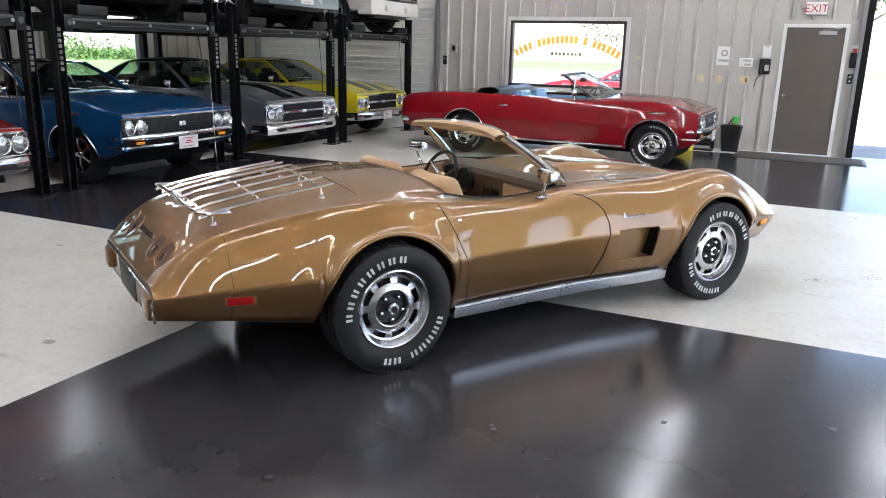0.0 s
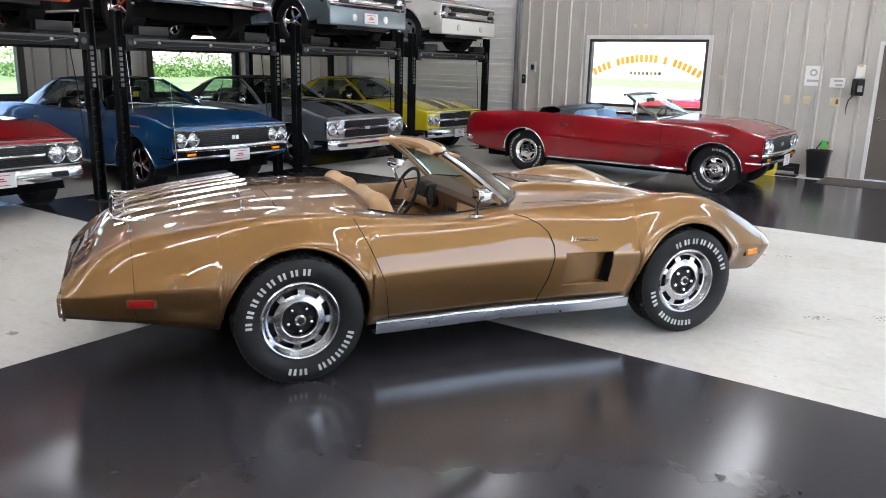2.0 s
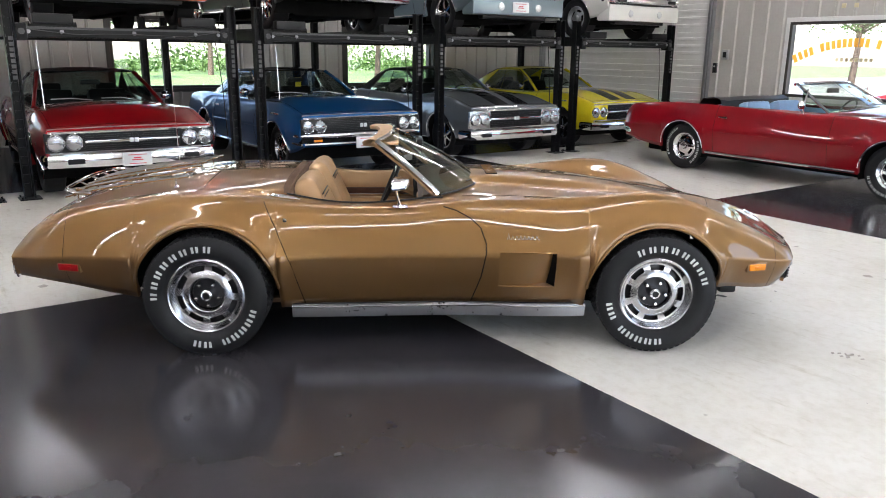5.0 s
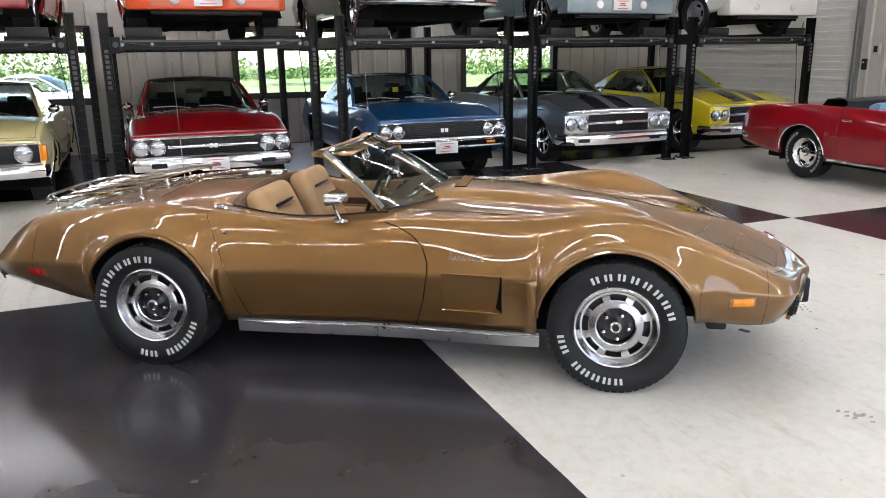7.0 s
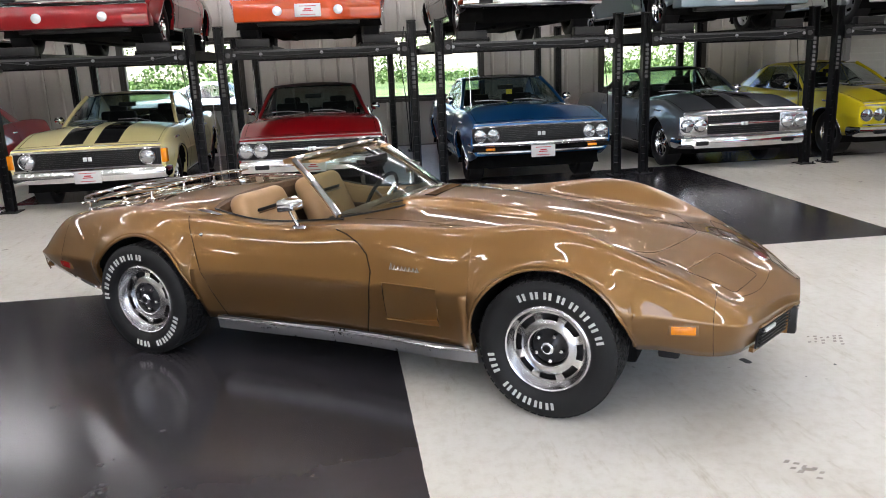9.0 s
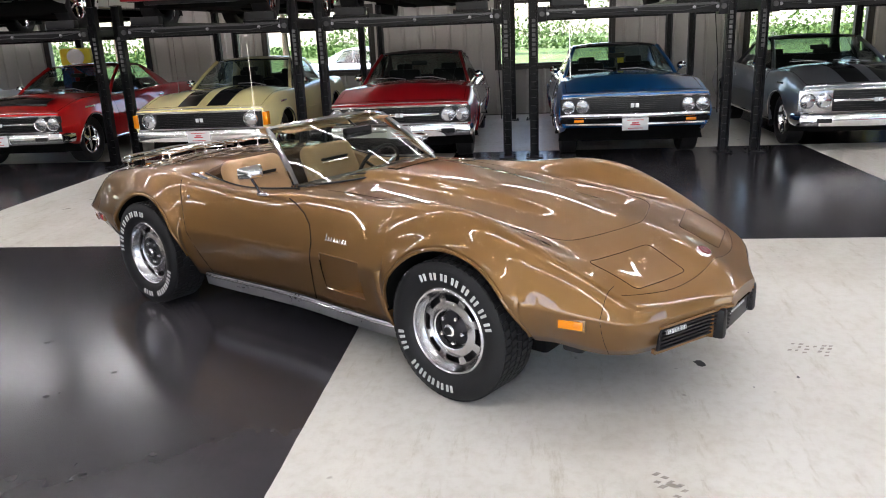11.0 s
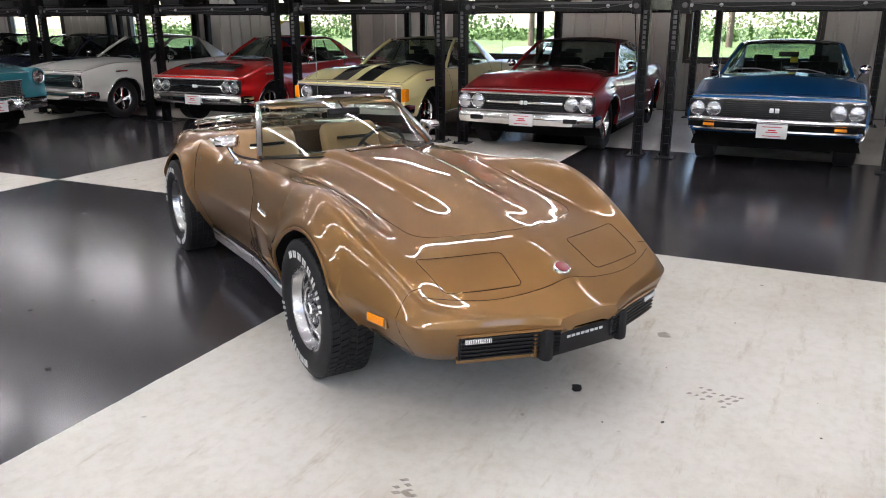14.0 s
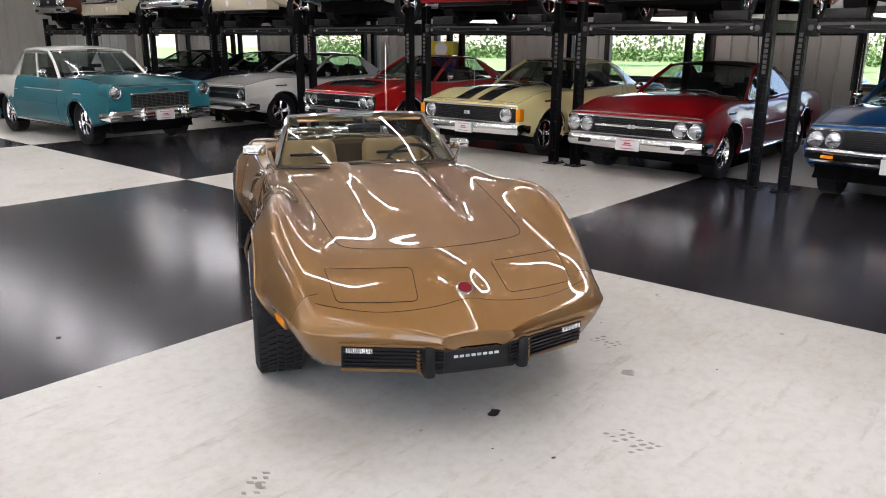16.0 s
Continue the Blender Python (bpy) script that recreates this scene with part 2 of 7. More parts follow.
def pchip(table):
    """A smooth curve through (x, value) pairs that does not overshoot."""
    xs = [p[0] for p in table]
    ys = [p[1] for p in table]
    n = len(xs)
    h = [xs[i + 1] - xs[i] for i in range(n - 1)]
    d = [(ys[i + 1] - ys[i]) / h[i] for i in range(n - 1)]
    m = [d[0]] + [0.0 if d[i - 1] * d[i] <= 0 else 2 * d[i - 1] * d[i] / (d[i - 1] + d[i]) for i in range(1, n - 1)] + [d[-1]]

    def at(x):
        if x <= xs[0]:
            return ys[0]
        if x >= xs[-1]:
            return ys[-1]
        i = max(k for k in range(n - 1) if xs[k] <= x)
        t = (x - xs[i]) / h[i]
        return ((1 + 2 * t) * (1 - t) ** 2 * ys[i] + t * (1 - t) ** 2 * h[i] * m[i] + t * t * (3 - 2 * t) * ys[i + 1] + t * t * (t - 1) * h[i] * m[i + 1])

    return at


# ---- car bodies: cross-sections along the length, each from sill to centre line ----
T1 = (0.0, 0.2, 0.4, 0.6, 0.8, 0.94)
T2 = (0.0, 0.05, 0.13, 0.24, 0.38, 0.52, 0.66, 0.78, 0.88, 0.95)
N1, N2, N3, N4, N5 = len(T1), len(T2), 11, 6, 5
SHOULDER = 1 + N1 + N2
VALLEY = SHOULDER + N3
HALF = 1 + N1 + N2 + N3 + N4 + N5


def smooth_curve(table, x0, x1, sigma, tight=None):
    """A table turned into an evenly soft curve: sampled, then blurred along the length, less so near both ends."""
    raw = pchip(table)
    n = 960
    step = (x1 - x0) / n
    xs = np.array([x0 + step * k for k in range(n + 1)])
    v = np.array([raw(float(x)) for x in xs])

    def blur(sg):
        pad = int(4 * sg / step) + 2
        lo = 2 * v[0] - v[1:pad + 1][::-1]
        hi = 2 * v[-1] - v[-pad - 1:-1][::-1]
        k = np.arange(-pad, pad + 1) * step
        w = np.exp(-0.5 * (k / sg) ** 2)
        return np.convolve(np.concatenate([lo, v, hi]), w / w.sum(), mode="valid")

    out = blur(sigma)
    if tight:
        end = np.minimum(xs - x0, x1 - xs)
        t = np.clip((end - 0.25) / 0.5, 0, 1)
        t = t * t * (3 - 2 * t)
        out = out * t + blur(tight) * (1 - t)
    return lambda x: float(np.interp(x, xs, out))


class Body:
    """Car body surface; keys: wm, zcr, ws, zs, wv, zv, wd, zd, zc, zb, w0 (tables along x), arches [(x, z, radius)]."""

    def __init__(self, spec):
        soft, long = spec.get("soft", 0.05), spec.get("long", 0.0)
        self.f = {}
        for k, v in spec.items():
            if isinstance(v, list) and k != "arches":
                plain = k in ("zb", "wv", "wf", "w0", "zcr", "zd", "zc", "wd")
                self.f[k] = smooth_curve(v, spec["x0"], spec["x1"], soft * 1.4 if plain or not long else long, soft)
        self.lean = spec.get("lean", (0.1, 0.1))
        self.arches, self.flare = spec["arches"], spec.get("flare", 0.0)
        self.p, self.q = spec.get("round", (0.3, 1.0))
        self.concave = spec.get("concave", 0.0)
        self.x0, self.x1 = spec["x0"], spec["x1"]

    def bottom(self, x):
        z = self.f["zb"](x)
        for xa, za, r in self.arches:
            if abs(x - xa) < r:
                z = max(z, za + math.sqrt(r * r - (x - xa) ** 2))
        return z

    def half(self, x):
        g = {k: fn(x) for k, fn in self.f.items()}
        zb = min(g["zb"], g["zcr"] - 0.03)
        zcr, zs = g["zcr"], max(g["zs"], g["zcr"] + 0.025)
        wm, w0, ws = g["wm"], min(g["w0"], g["wm"]), min(g["ws"], g["wm"] - 0.004)
        near = 0.0
        for xa, za, r in self.arches:
            t = min(1.0, max(0.0, (r + 0.30 - abs(x - xa)) / 0.5))
            near = max(near, t * t * (3 - 2 * t))
        lean = self.lean[0] + (self.lean[1] - self.lean[0]) * near
        d, h = wm - ws, zs - zcr

        def low(t):
            return w0 + (wm - w0) * (0.3 * t + 0.7 * math.sin(t * math.pi / 2)), zb + (zcr - zb) * t

        def high(t):
            c = ((1 - t) ** 3, 3 * t * (1 - t) ** 2, 3 * t * t * (1 - t), t ** 3)
            y = c[0] * wm + c[1] * (wm - lean * d) + c[2] * (wm - (0.44 + 0.6 * lean) * d) + c[3] * ws
            z = c[0] * zcr + c[1] * (zcr + 0.40 * h) + c[2] * (zcr + self.q * h) + c[3] * zs
            return y, z

        cut = self.bottom(x)
        ts = [("l", t) for t in T1] + [("h", t) for t in T2]
        if cut > zb + 1e-4:
            # the wheel opening trims the flank: the columns start at its edge
            lo, hi = 0.0, 2.0
            for _ in range(30):
                m = (lo + hi) / 2
                z = low(m)[1] if m < 1 else high(m - 1)[1]
                lo, hi = (m, hi) if z < cut else (lo, m)
            u0 = lo
            us = [t if k == "l" else 1 + t for k, t in ts]
            us = [u0 + (2 - u0) * u / 2 for u in us]
            ts = [("l", u) if u < 1 else ("h", u - 1) for u in us]
        pts = [(low(t) if k == "l" else high(t)) for k, t in ts]
        pts.insert(0, (pts[0][0] - 0.035, pts[0][1] + 0.012))
        ks = [(ws, zs), (g["wv"], g["zv"]), (g["wd"], g["zd"]), (0.0, g["zc"])]
        counts = [N3, N4, N5]
        if "wf" in g:
            # a hollow between the fender's crest and the bonnet
            ks.insert(1, (min(g["wf"], ws - 0.008), g["zf"]))
            counts = [N3 - 4, 4, N4, N5]
        sl = [(ks[i + 1][1] - ks[i][1]) / max(1e-4, ks[i][0] - ks[i + 1][0]) for i in range(len(counts))]
        tg = [0.45 * max(0.0, sl[0])]
        for i in range(len(counts) - 1):
            tg.append(2 * sl[i] * sl[i + 1] / (sl[i] + sl[i + 1]) if sl[i] * sl[i + 1] > 1e-9 else 0.0)
        tg.append(0.0)
        for i, n in enumerate(counts):
            (ya, za), (yb, zb2) = ks[i], ks[i + 1]
            w = ya - yb
            for j in range(n):
                t = j / n
                pts.append((ya + (yb - ya) * t, (1 + 2 * t) * (1 - t) ** 2 * za + t * (1 - t) ** 2 * w * tg[i] + t * t * (3 - 2 * t) * zb2 + t * t * (t - 1) * w * tg[i + 1]))
        pts.append((0, g["zc"]))
        if self.flare:
            out = []
            for i, (y, z) in enumerate(pts):
                push = 0.0
                for xa, za, r in self.arches:
                    dd = math.hypot(x - xa, z - za) - r
                    if -0.02 < dd < 0.2:
                        push = max(push, self.flare * math.exp(-((dd - 0.012) / 0.05) ** 2))
                out.append((y + push * (1.0 if i < SHOULDER - 3 else max(0.0, (SHOULDER - i) / 3)), z))
            pts = out
        return pts

    def at(self, x, s):
        """The point s (0 at the sill, HALF at the centre line) steps along the right-hand half section."""
        pts = self.half(x)
        i = min(int(s), len(pts) - 2)
        t = s - i
        return Vector((x, -(pts[i][0] * (1 - t) + pts[i + 1][0] * t), pts[i][1] * (1 - t) + pts[i + 1][1] * t))

    def at_y(self, x, y):
        """Top surface height at (x, y)."""
        pts = self.half(x)[SHOULDER - 2:]
        y = abs(y)
        for (ya, za), (yb, zb) in zip(pts, pts[1:]):
            if yb <= y <= ya:
                t = (ya - y) / max(1e-6, ya - yb)
                return za * (1 - t) + zb * t
        return pts[-1][1] if y < 0.01 else pts[0][1]

    def s_of_y(self, x, y):
        """Step along the half section at which the top surface reaches y."""
        pts = self.half(x)
        for i in range(SHOULDER - 1, len(pts) - 1):
            if pts[i + 1][0] <= y <= pts[i][0]:
                return i + (pts[i][0] - y) / max(1e-6, pts[i][0] - pts[i + 1][0])
        return len(pts) - 1.001

    def at_z(self, x, z):
        """Half width of the flank at height z."""
        pts = self.half(x)[1:SHOULDER + 1]
        for (ya, za), (yb, zb) in zip(pts, pts[1:]):
            if za <= z <= zb:
                t = (z - za) / max(1e-6, zb - za)
                return ya * (1 - t) + yb * t
        return pts[-1][0] if z > pts[-1][1] else pts[0][0]

    def stations(self, n=70, extra=()):
        xs = {round(self.x0 + (self.x1 - self.x0) * (0.5 - 0.5 * math.cos(math.pi * k / n)), 4) for k in range(n + 1)}
        xs |= {round(self.x0 + (self.x1 - self.x0) * k / n, 4) for k in range(n + 1)}
        for xa, za, r in self.arches:
            xs = {x for x in xs if not abs(x - xa) < r + 0.012}
            for k in range(31):
                xs.add(round(xa + r * math.cos(math.pi * k / 30), 4))
            xs |= {round(xa - r - 0.006, 4), round(xa + r + 0.006, 4)}
        for e in extra:
            xs = {x for x in xs if abs(x - e) > 0.008} | {e}
        return sorted(xs)

    def meshes(self, xs, keep):
        """Shell faces sorted by keep(x, y, z, column), which names a panel or None; returns {panel: bmesh}."""
        rows = []
        for x in xs:
            h = self.half(x)
            rows.append([(x, -y, z) for y, z in h] + [(x, y, z) for y, z in h[-2::-1]])
        P = np.array(rows)

        def full(x):
            h = self.half(min(max(x, self.x0), self.x1))
            return [(x, -y, z) for y, z in h] + [(x, y, z) for y, z in h[-2::-1]]

        e = 0.008
        du = np.array([full(x + e) for x in xs]) - np.array([full(x - e) for x in xs])
        gap = np.linalg.norm(np.diff(P, axis=1), axis=2)
        step = np.diff(P, axis=1) / np.maximum(1e-9, gap)[:, :, None]
        dv = np.empty_like(P)
        dv[:, 0], dv[:, -1] = step[:, 0], step[:, -1]
        ga, gb = gap[:, :-1, None], gap[:, 1:, None]
        dv[:, 1:-1] = (step[:, :-1] * gb + step[:, 1:] * ga) / np.maximum(1e-9, ga + gb)
        nor = np.cross(du, dv)
        nor /= np.maximum(1e-9, np.linalg.norm(nor, axis=2))[:, :, None]
        panels = {}
        cols = len(rows[0])

        def put(quad, mid, col):
            name = keep(*mid, col)
            if name:
                bm, vs, ns = panels.setdefault(name, (bmesh.new(), {}, []))
                f = []
                for key, p, nn in quad:
                    if key not in vs:
                        vs[key] = bm.verts.new(p)
                        ns.append(nn)
                    if vs[key] not in f:
                        f.append(vs[key])
                if len(f) > 2:
                    bm.faces.new(f)

        for i in range(len(rows) - 1):
            for j in range(cols - 1):
                q = [((a, c), rows[a][c], tuple(nor[a, c])) for a, c in ((i, j), (i + 1, j), (i + 1, j + 1), (i, j + 1))]
                mid = [sum(p[1][k] for p in q) / 4 for k in range(3)]
                put(q, mid, min(j, cols - 2 - j))
        for i, sx in ((0, -1), (len(rows) - 1, 1)):
            half = len(rows[i]) // 2
            for j in range(half):
                ks = (j, j + 1, cols - 2 - j, cols - 1 - j)
                q = [(("cap", i, k), rows[i][k], (sx, 0, 0)) for k in (ks if sx < 0 else ks[::-1])]
                put(q, [rows[i][j][0], 0, rows[i][j][2]], -1)
        return {k: (v[0], v[2]) for k, v in panels.items()}

    def seam(self, path, r=0.003, n=5, lift=0.0, mirror=False, bm=None):
        """A thin gap line along path, a list of (x, s)."""
        pts = [self.at(x, s) + Vector((0, 0, lift)) for x, s in path]
        bm = tube(pts, r, n, bm=bm)
        if mirror:
            tube([Vector((p.x, -p.y, p.z)) for p in pts], r, n, bm=bm)
        return bm


def dense(path, n=6):
    out = []
    for (xa, sa), (xb, sb) in zip(path, path[1:]):
        out += [(xa + (xb - xa) * k / n, sa + (sb - sa) * k / n) for k in range(n)]
    return out + [path[-1]]

# ---- the building ----
NORTH, WEST, EAST, SOUTH, TOP = 14.55, -12.6, 8.4, -19.0, 4.6
TILE, TX, TY = 4.62, -3.14, 4.68


def floor_material():
    m = bpy.data.materials.new("painted_concrete")
    m.use_nodes = True
    nt = m.node_tree
    b = nt.nodes["Principled BSDF"]
    N, L = nt.nodes.new, nt.links.new
    geo = N("ShaderNodeNewGeometry")
    sep = N("ShaderNodeSeparateXYZ")
    L(geo.outputs["Position"], sep.inputs[0])

    def mth(op, a, v=None, w=None):
        n = N("ShaderNodeMath")
        n.operation = op
        for i, s in enumerate((a, v, w)):
            if s is None:
                continue
            if isinstance(s, (int, float)):
                n.inputs[i].default_value = s
            else:
                L(s, n.inputs[i])
        return n.outputs[0]

    def noise_(scale, detail=4, rough=0.55, stretch=None):
        n = N("ShaderNodeTexNoise")
        n.inputs["Scale"].default_value, n.inputs["Detail"].default_value, n.inputs["Roughness"].default_value = scale, detail, rough
        if stretch:
            mp = N("ShaderNodeMapping")
            mp.inputs["Scale"].default_value, mp.inputs["Rotation"].default_value = stretch[0], stretch[1]
            L(geo.outputs["Position"], mp.inputs[0])
            L(mp.outputs[0], n.inputs["Vector"])
        else:
            L(geo.outputs["Position"], n.inputs["Vector"])
        return n.outputs["Fac"]

    def ramp(src, stops):
        r = N("ShaderNodeValToRGB")
        els = r.color_ramp.elements
        while len(els) < len(stops):
            els.new(0.5)
        for e, (p, c) in zip(els, stops):
            e.position, e.color = p, (*c, 1)
        L(src, r.inputs[0])
        return r.outputs[0]

    wob = mth("MULTIPLY", mth("SUBTRACT", noise_(9.0), 0.5), 0.012)
    fx = mth("FLOOR", mth("DIVIDE", mth("SUBTRACT", mth("ADD", sep.outputs[0], wob), TX), TILE))
    fy = mth("FLOOR", mth("DIVIDE", mth("SUBTRACT", mth("ADD", sep.outputs[1], wob), TY), TILE))
    light = mth("FLOORED_MODULO", mth("ADD", fx, fy), 2.0)
    light = mth("SUBTRACT", 1.0, light)
    big, fine, sc = noise_(0.7, 6, 0.65), noise_(16, 6, 0.7), noise_(2.2, 8, 0.75, ((1, 5, 1), (0, 0, 0.6)))
    spots = noise_(7.0, 2, 0.4)
    white = ramp(big, [(0.3, (0.52, 0.485, 0.415)), (0.5, (0.625, 0.60, 0.54)), (0.72, (0.66, 0.64, 0.59))])
    scuff = ramp(sc, [(0.56, (1, 1, 1)), (0.68, (0.80, 0.77, 0.71)), (0.76, (0.62, 0.58, 0.51))])
    grit = ramp(fine, [(0.3, (0.88, 0.86, 0.83)), (0.55, (1, 1, 1))])
    dots = ramp(spots, [(0.24, (0.45, 0.42, 0.38)), (0.27, (1, 1, 1))])

    def mul(a, c):
        n = N("ShaderNodeMix")
        n.data_type, n.blend_type = "RGBA", "MULTIPLY"
        n.inputs["Factor"].default_value = 1.0
        L(a, n.inputs["A"])
        L(c, n.inputs["B"])
        return n.outputs["Result"]

    white = mul(mul(mul(white, scuff), grit), dots)
    black = ramp(big, [(0.3, (0.027, 0.025, 0.028)), (0.7, (0.046, 0.0425, 0.047))])
    pale = ramp(sc, [(0.6, (0, 0, 0)), (0.86, (0.009, 0.0086, 0.008))])
    add = N("ShaderNodeMix")
    add.data_type, add.blend_type = "RGBA", "ADD"
    add.inputs["Factor"].default_value = 1.0
    L(black, add.inputs["A"])
    L(pale, add.inputs["B"])
    mix = N("ShaderNodeMix")
    mix.data_type = "RGBA"
    L(light, mix.inputs["Factor"])
    L(add.outputs["Result"], mix.inputs["A"])
    L(white, mix.inputs["B"])
    L(mix.outputs["Result"], b.inputs["Base Color"])
    rb = mth("MULTIPLY_ADD", noise_(0.45, 2, 0.4), 0.16, 0.10)
    rw = mth("MULTIPLY_ADD", sc, 0.30, 0.26)
    rr = N("ShaderNodeMix")
    L(light, rr.inputs["Factor"])
    L(rb, rr.inputs["A"])
    L(rw, rr.inputs["B"])
    L(rr.outputs["Result"], b.inputs["Roughness"])
    bp = N("ShaderNodeBump")
    bp.inputs["Strength"].default_value, bp.inputs["Distance"].default_value = 0.06, 0.004
    L(noise_(3.0, 3, 0.5), bp.inputs["Height"])
    L(bp.outputs[0], b.inputs["Normal"])
    return m


M_FLOOR = floor_material()
floor = part("floor", box(WEST - 0.2, EAST + 0.2, SOUTH - 0.2, NORTH + 0.2, -0.15, 0.0), M_FLOOR, smooth=0)
tagged(floor, "glossy black and off-white painted concrete checkerboard floor", "floor", kind="structure")
ground = part("ground", box(-140, 140, -140, 140, -0.9, -0.16), M_GRASS, smooth=0)
tagged(ground, "green lawn spreading all round the building", "ground", kind="structure")
apron = part("pavement", box(-30.0, 60.0, NORTH + 0.21, NORTH + 55.0, -0.159, -0.04), M_GRAVEL, smooth=0)
tagged(apron, "pale gravel yard outside the open overhead door", "pavement", kind="structure")
# Unseen pale slab, added to reflect daylight in through the east doors.
bounce_ground = part("pavement", box(EAST + 0.21, EAST + 14.0, -30.0, NORTH + 0.2, -0.159, -0.04), M_GRAVEL, smooth=0)
tagged(bounce_ground, "pale gravel forecourt outside the open side doors", "pavement", kind="structure")
drive = part("road", box(-24.5, -16.0, -60, 60, -0.159, -0.10), M_GRAVEL, smooth=0)
tagged(drive, "pale gravel drive outside the windows", "road", kind="structure")
ceiling = part("ceiling", box(WEST - 0.2, EAST + 0.2, SOUTH - 0.2, NORTH + 0.2, TOP, TOP + 0.15), M_CEIL, smooth=0)
tagged(ceiling, "white flat metal ceiling", "ceiling", kind="structure")

RIB = 0.305


def wall(name, label, along, pos, a0, a1, openings, inward, mat_=M_WALL):
    """A ribbed sheet wall; along 'x' or 'y', its face at pos, openings (a0, a1, z0, z1), inward +1 or -1."""
    bm = bmesh.new()
    cuts = sorted(openings)
    thick = 0.16

    def slab(p0, p1, z0, z1):
        o0, o1 = sorted((pos, pos - inward * thick))
        if along == "x":
            box(p0, p1, o0, o1, z0, z1, bm=bm)
        else:
            box(o0, o1, p0, p1, z0, z1, bm=bm)

    x = a0
    for o0, o1, z0, z1 in cuts:
        slab(x, o0, 0, TOP)
        if z0 > 0.01:
            slab(o0, o1, 0, z0)
        slab(o0, o1, z1, TOP)
        x = o1
    slab(x, a1, 0, TOP)
    ob = part(name, bm, mat_, smooth=0)
    tagged(ob, label, "wall", kind="structure")
    meshes = {}

    def rib(p, z0, z1):
        key = round(z1 - z0, 3)
        if key not in meshes:
            rb = bmesh.new()
            prof = [(-0.034, 0), (-0.016, 0.03), (0.016, 0.03), (0.034, 0)]
            rows = [[(u, v, z) for u, v in prof] for z in (0, key)]
            grid(rows, rb)
            rb.faces.new([v for v in rb.verts if v.co.z > key - 1e-4])
            me = bpy.data.meshes.new("rib")
            bmesh.ops.recalc_face_normals(rb, faces=rb.faces)
            rb.to_mesh(me)
            rb.free()
            me.materials.append(mat_)
            meshes[key] = me
        r = new("rib", meshes[key])
        r.parent = ob
        if along == "x":
            r.matrix_world = pose(p, pos + inward * 0.002, z0, 0, 0, 0 if inward > 0 else 180)
        else:
            r.matrix_world = pose(pos + inward * 0.002, p, z0, 0, 0, -90 if inward > 0 else 90)

    n = int((a1 - a0) / RIB)
    for k in range(1, n):
        p = a0 + k * RIB
        hit = next((o for o in cuts if o[0] - 0.09 < p < o[1] + 0.09), None)
        if hit is None:
            rib(p, 0.0, TOP - 0.01)
        else:
            if hit[2] > 0.2:
                rib(p, 0.0, hit[2] - 0.06)
            if hit[3] < TOP - 0.2:
                rib(p, hit[3] + 0.07, TOP - 0.01)
    return ob


WIN_N = (-5.43, -3.17, 0.95, 2.19)
DOOR_N = (-0.52, 0.48, 0.0, 2.17)
BAY_N = (0.80, 5.6, 0.0, 3.6)
ROLL_N = (-11.6, -7.0, 0.0, 3.6)
WIN_W = [(0.45 + 4.68 * k, 2.62 + 4.68 * k, 0.92, 2.14) for k in range(-4, 3)]
wall("wall_north", "off-white vertically ribbed metal wall panelling", "x", NORTH, WEST, EAST, [WIN_N, DOOR_N, BAY_N, ROLL_N], -1)
wall("wall_west", "off-white ribbed metal wall behind the car lifts", "y", WEST, SOUTH, NORTH, WIN_W, 1)
wall("wall_east", "off-white ribbed metal wall with open overhead doors", "y", EAST, SOUTH, NORTH, [(1.0, 5.6, 0, 3.6), (7.4, 12.0, 0, 3.6)], -1)
wall("wall_south", "off-white ribbed metal wall", "x", SOUTH, WEST, EAST, [], 1)

# north window, with lettering seen from behind
M_FRAME_D = mat("dark_bronze_frame", (0.05, 0.045, 0.04), 0.45, 0.3)


def window(name, along, pos, o, inward, frame_mat, label, splits=()):
    m = pose((o[0] + o[1]) / 2, pos, o[2]) if along == "x" else pose(pos, (o[0] + o[1]) / 2, o[2], 0, 0, 90)
    w = thing(name, m, label, "window", kind="structure")
    hw, h = (o[1] - o[0]) / 2, o[3] - o[2]
    s = -1 if along == "x" else -inward
    f = bmesh.new()
    for a in ((-hw, -hw + 0.05, 0, h), (hw - 0.05, hw, 0, h), (-hw + 0.05, hw - 0.05, 0, 0.05), (-hw + 0.05, hw - 0.05, h - 0.05, h)):
        box(a[0], a[1], -0.03, 0.09, a[2], a[3], 0.004, bm=f)
    for sx in splits:
        box(sx - 0.03, sx + 0.03, -0.02, 0.08, 0.05, h - 0.05, 0.004, bm=f)
    part("window_frame", f, frame_mat, w, smooth=0)
    t = bmesh.new()
    for a in ((-hw - 0.07, -hw - 0.002, -0.07, h + 0.07), (hw + 0.002, hw + 0.07, -0.07, h + 0.07), (-hw - 0.002, hw + 0.002, h + 0.002, h + 0.07), (-hw - 0.002, hw + 0.002, -0.07, -0.002)):
        y0, y1 = (-0.03, -0.004) if (along == "x") else ((-0.03, -0.004) if inward > 0 else (0.004, 0.03))
        box(a[0], a[1], y0, y1, a[2], a[3], 0.004, bm=t)
    part("window_trim", t, M_TRIMW if along == "x" else frame_mat, w, smooth=0)
    edges = [-hw + 0.05, *splits, hw - 0.05]
    for a, b in zip(edges, edges[1:]):
        p = part("pane", box(a, b, 0.025, 0.031, 0.05, h - 0.05), M_CLEAR, w, smooth=0)
        p.visible_shadow = False
    return w


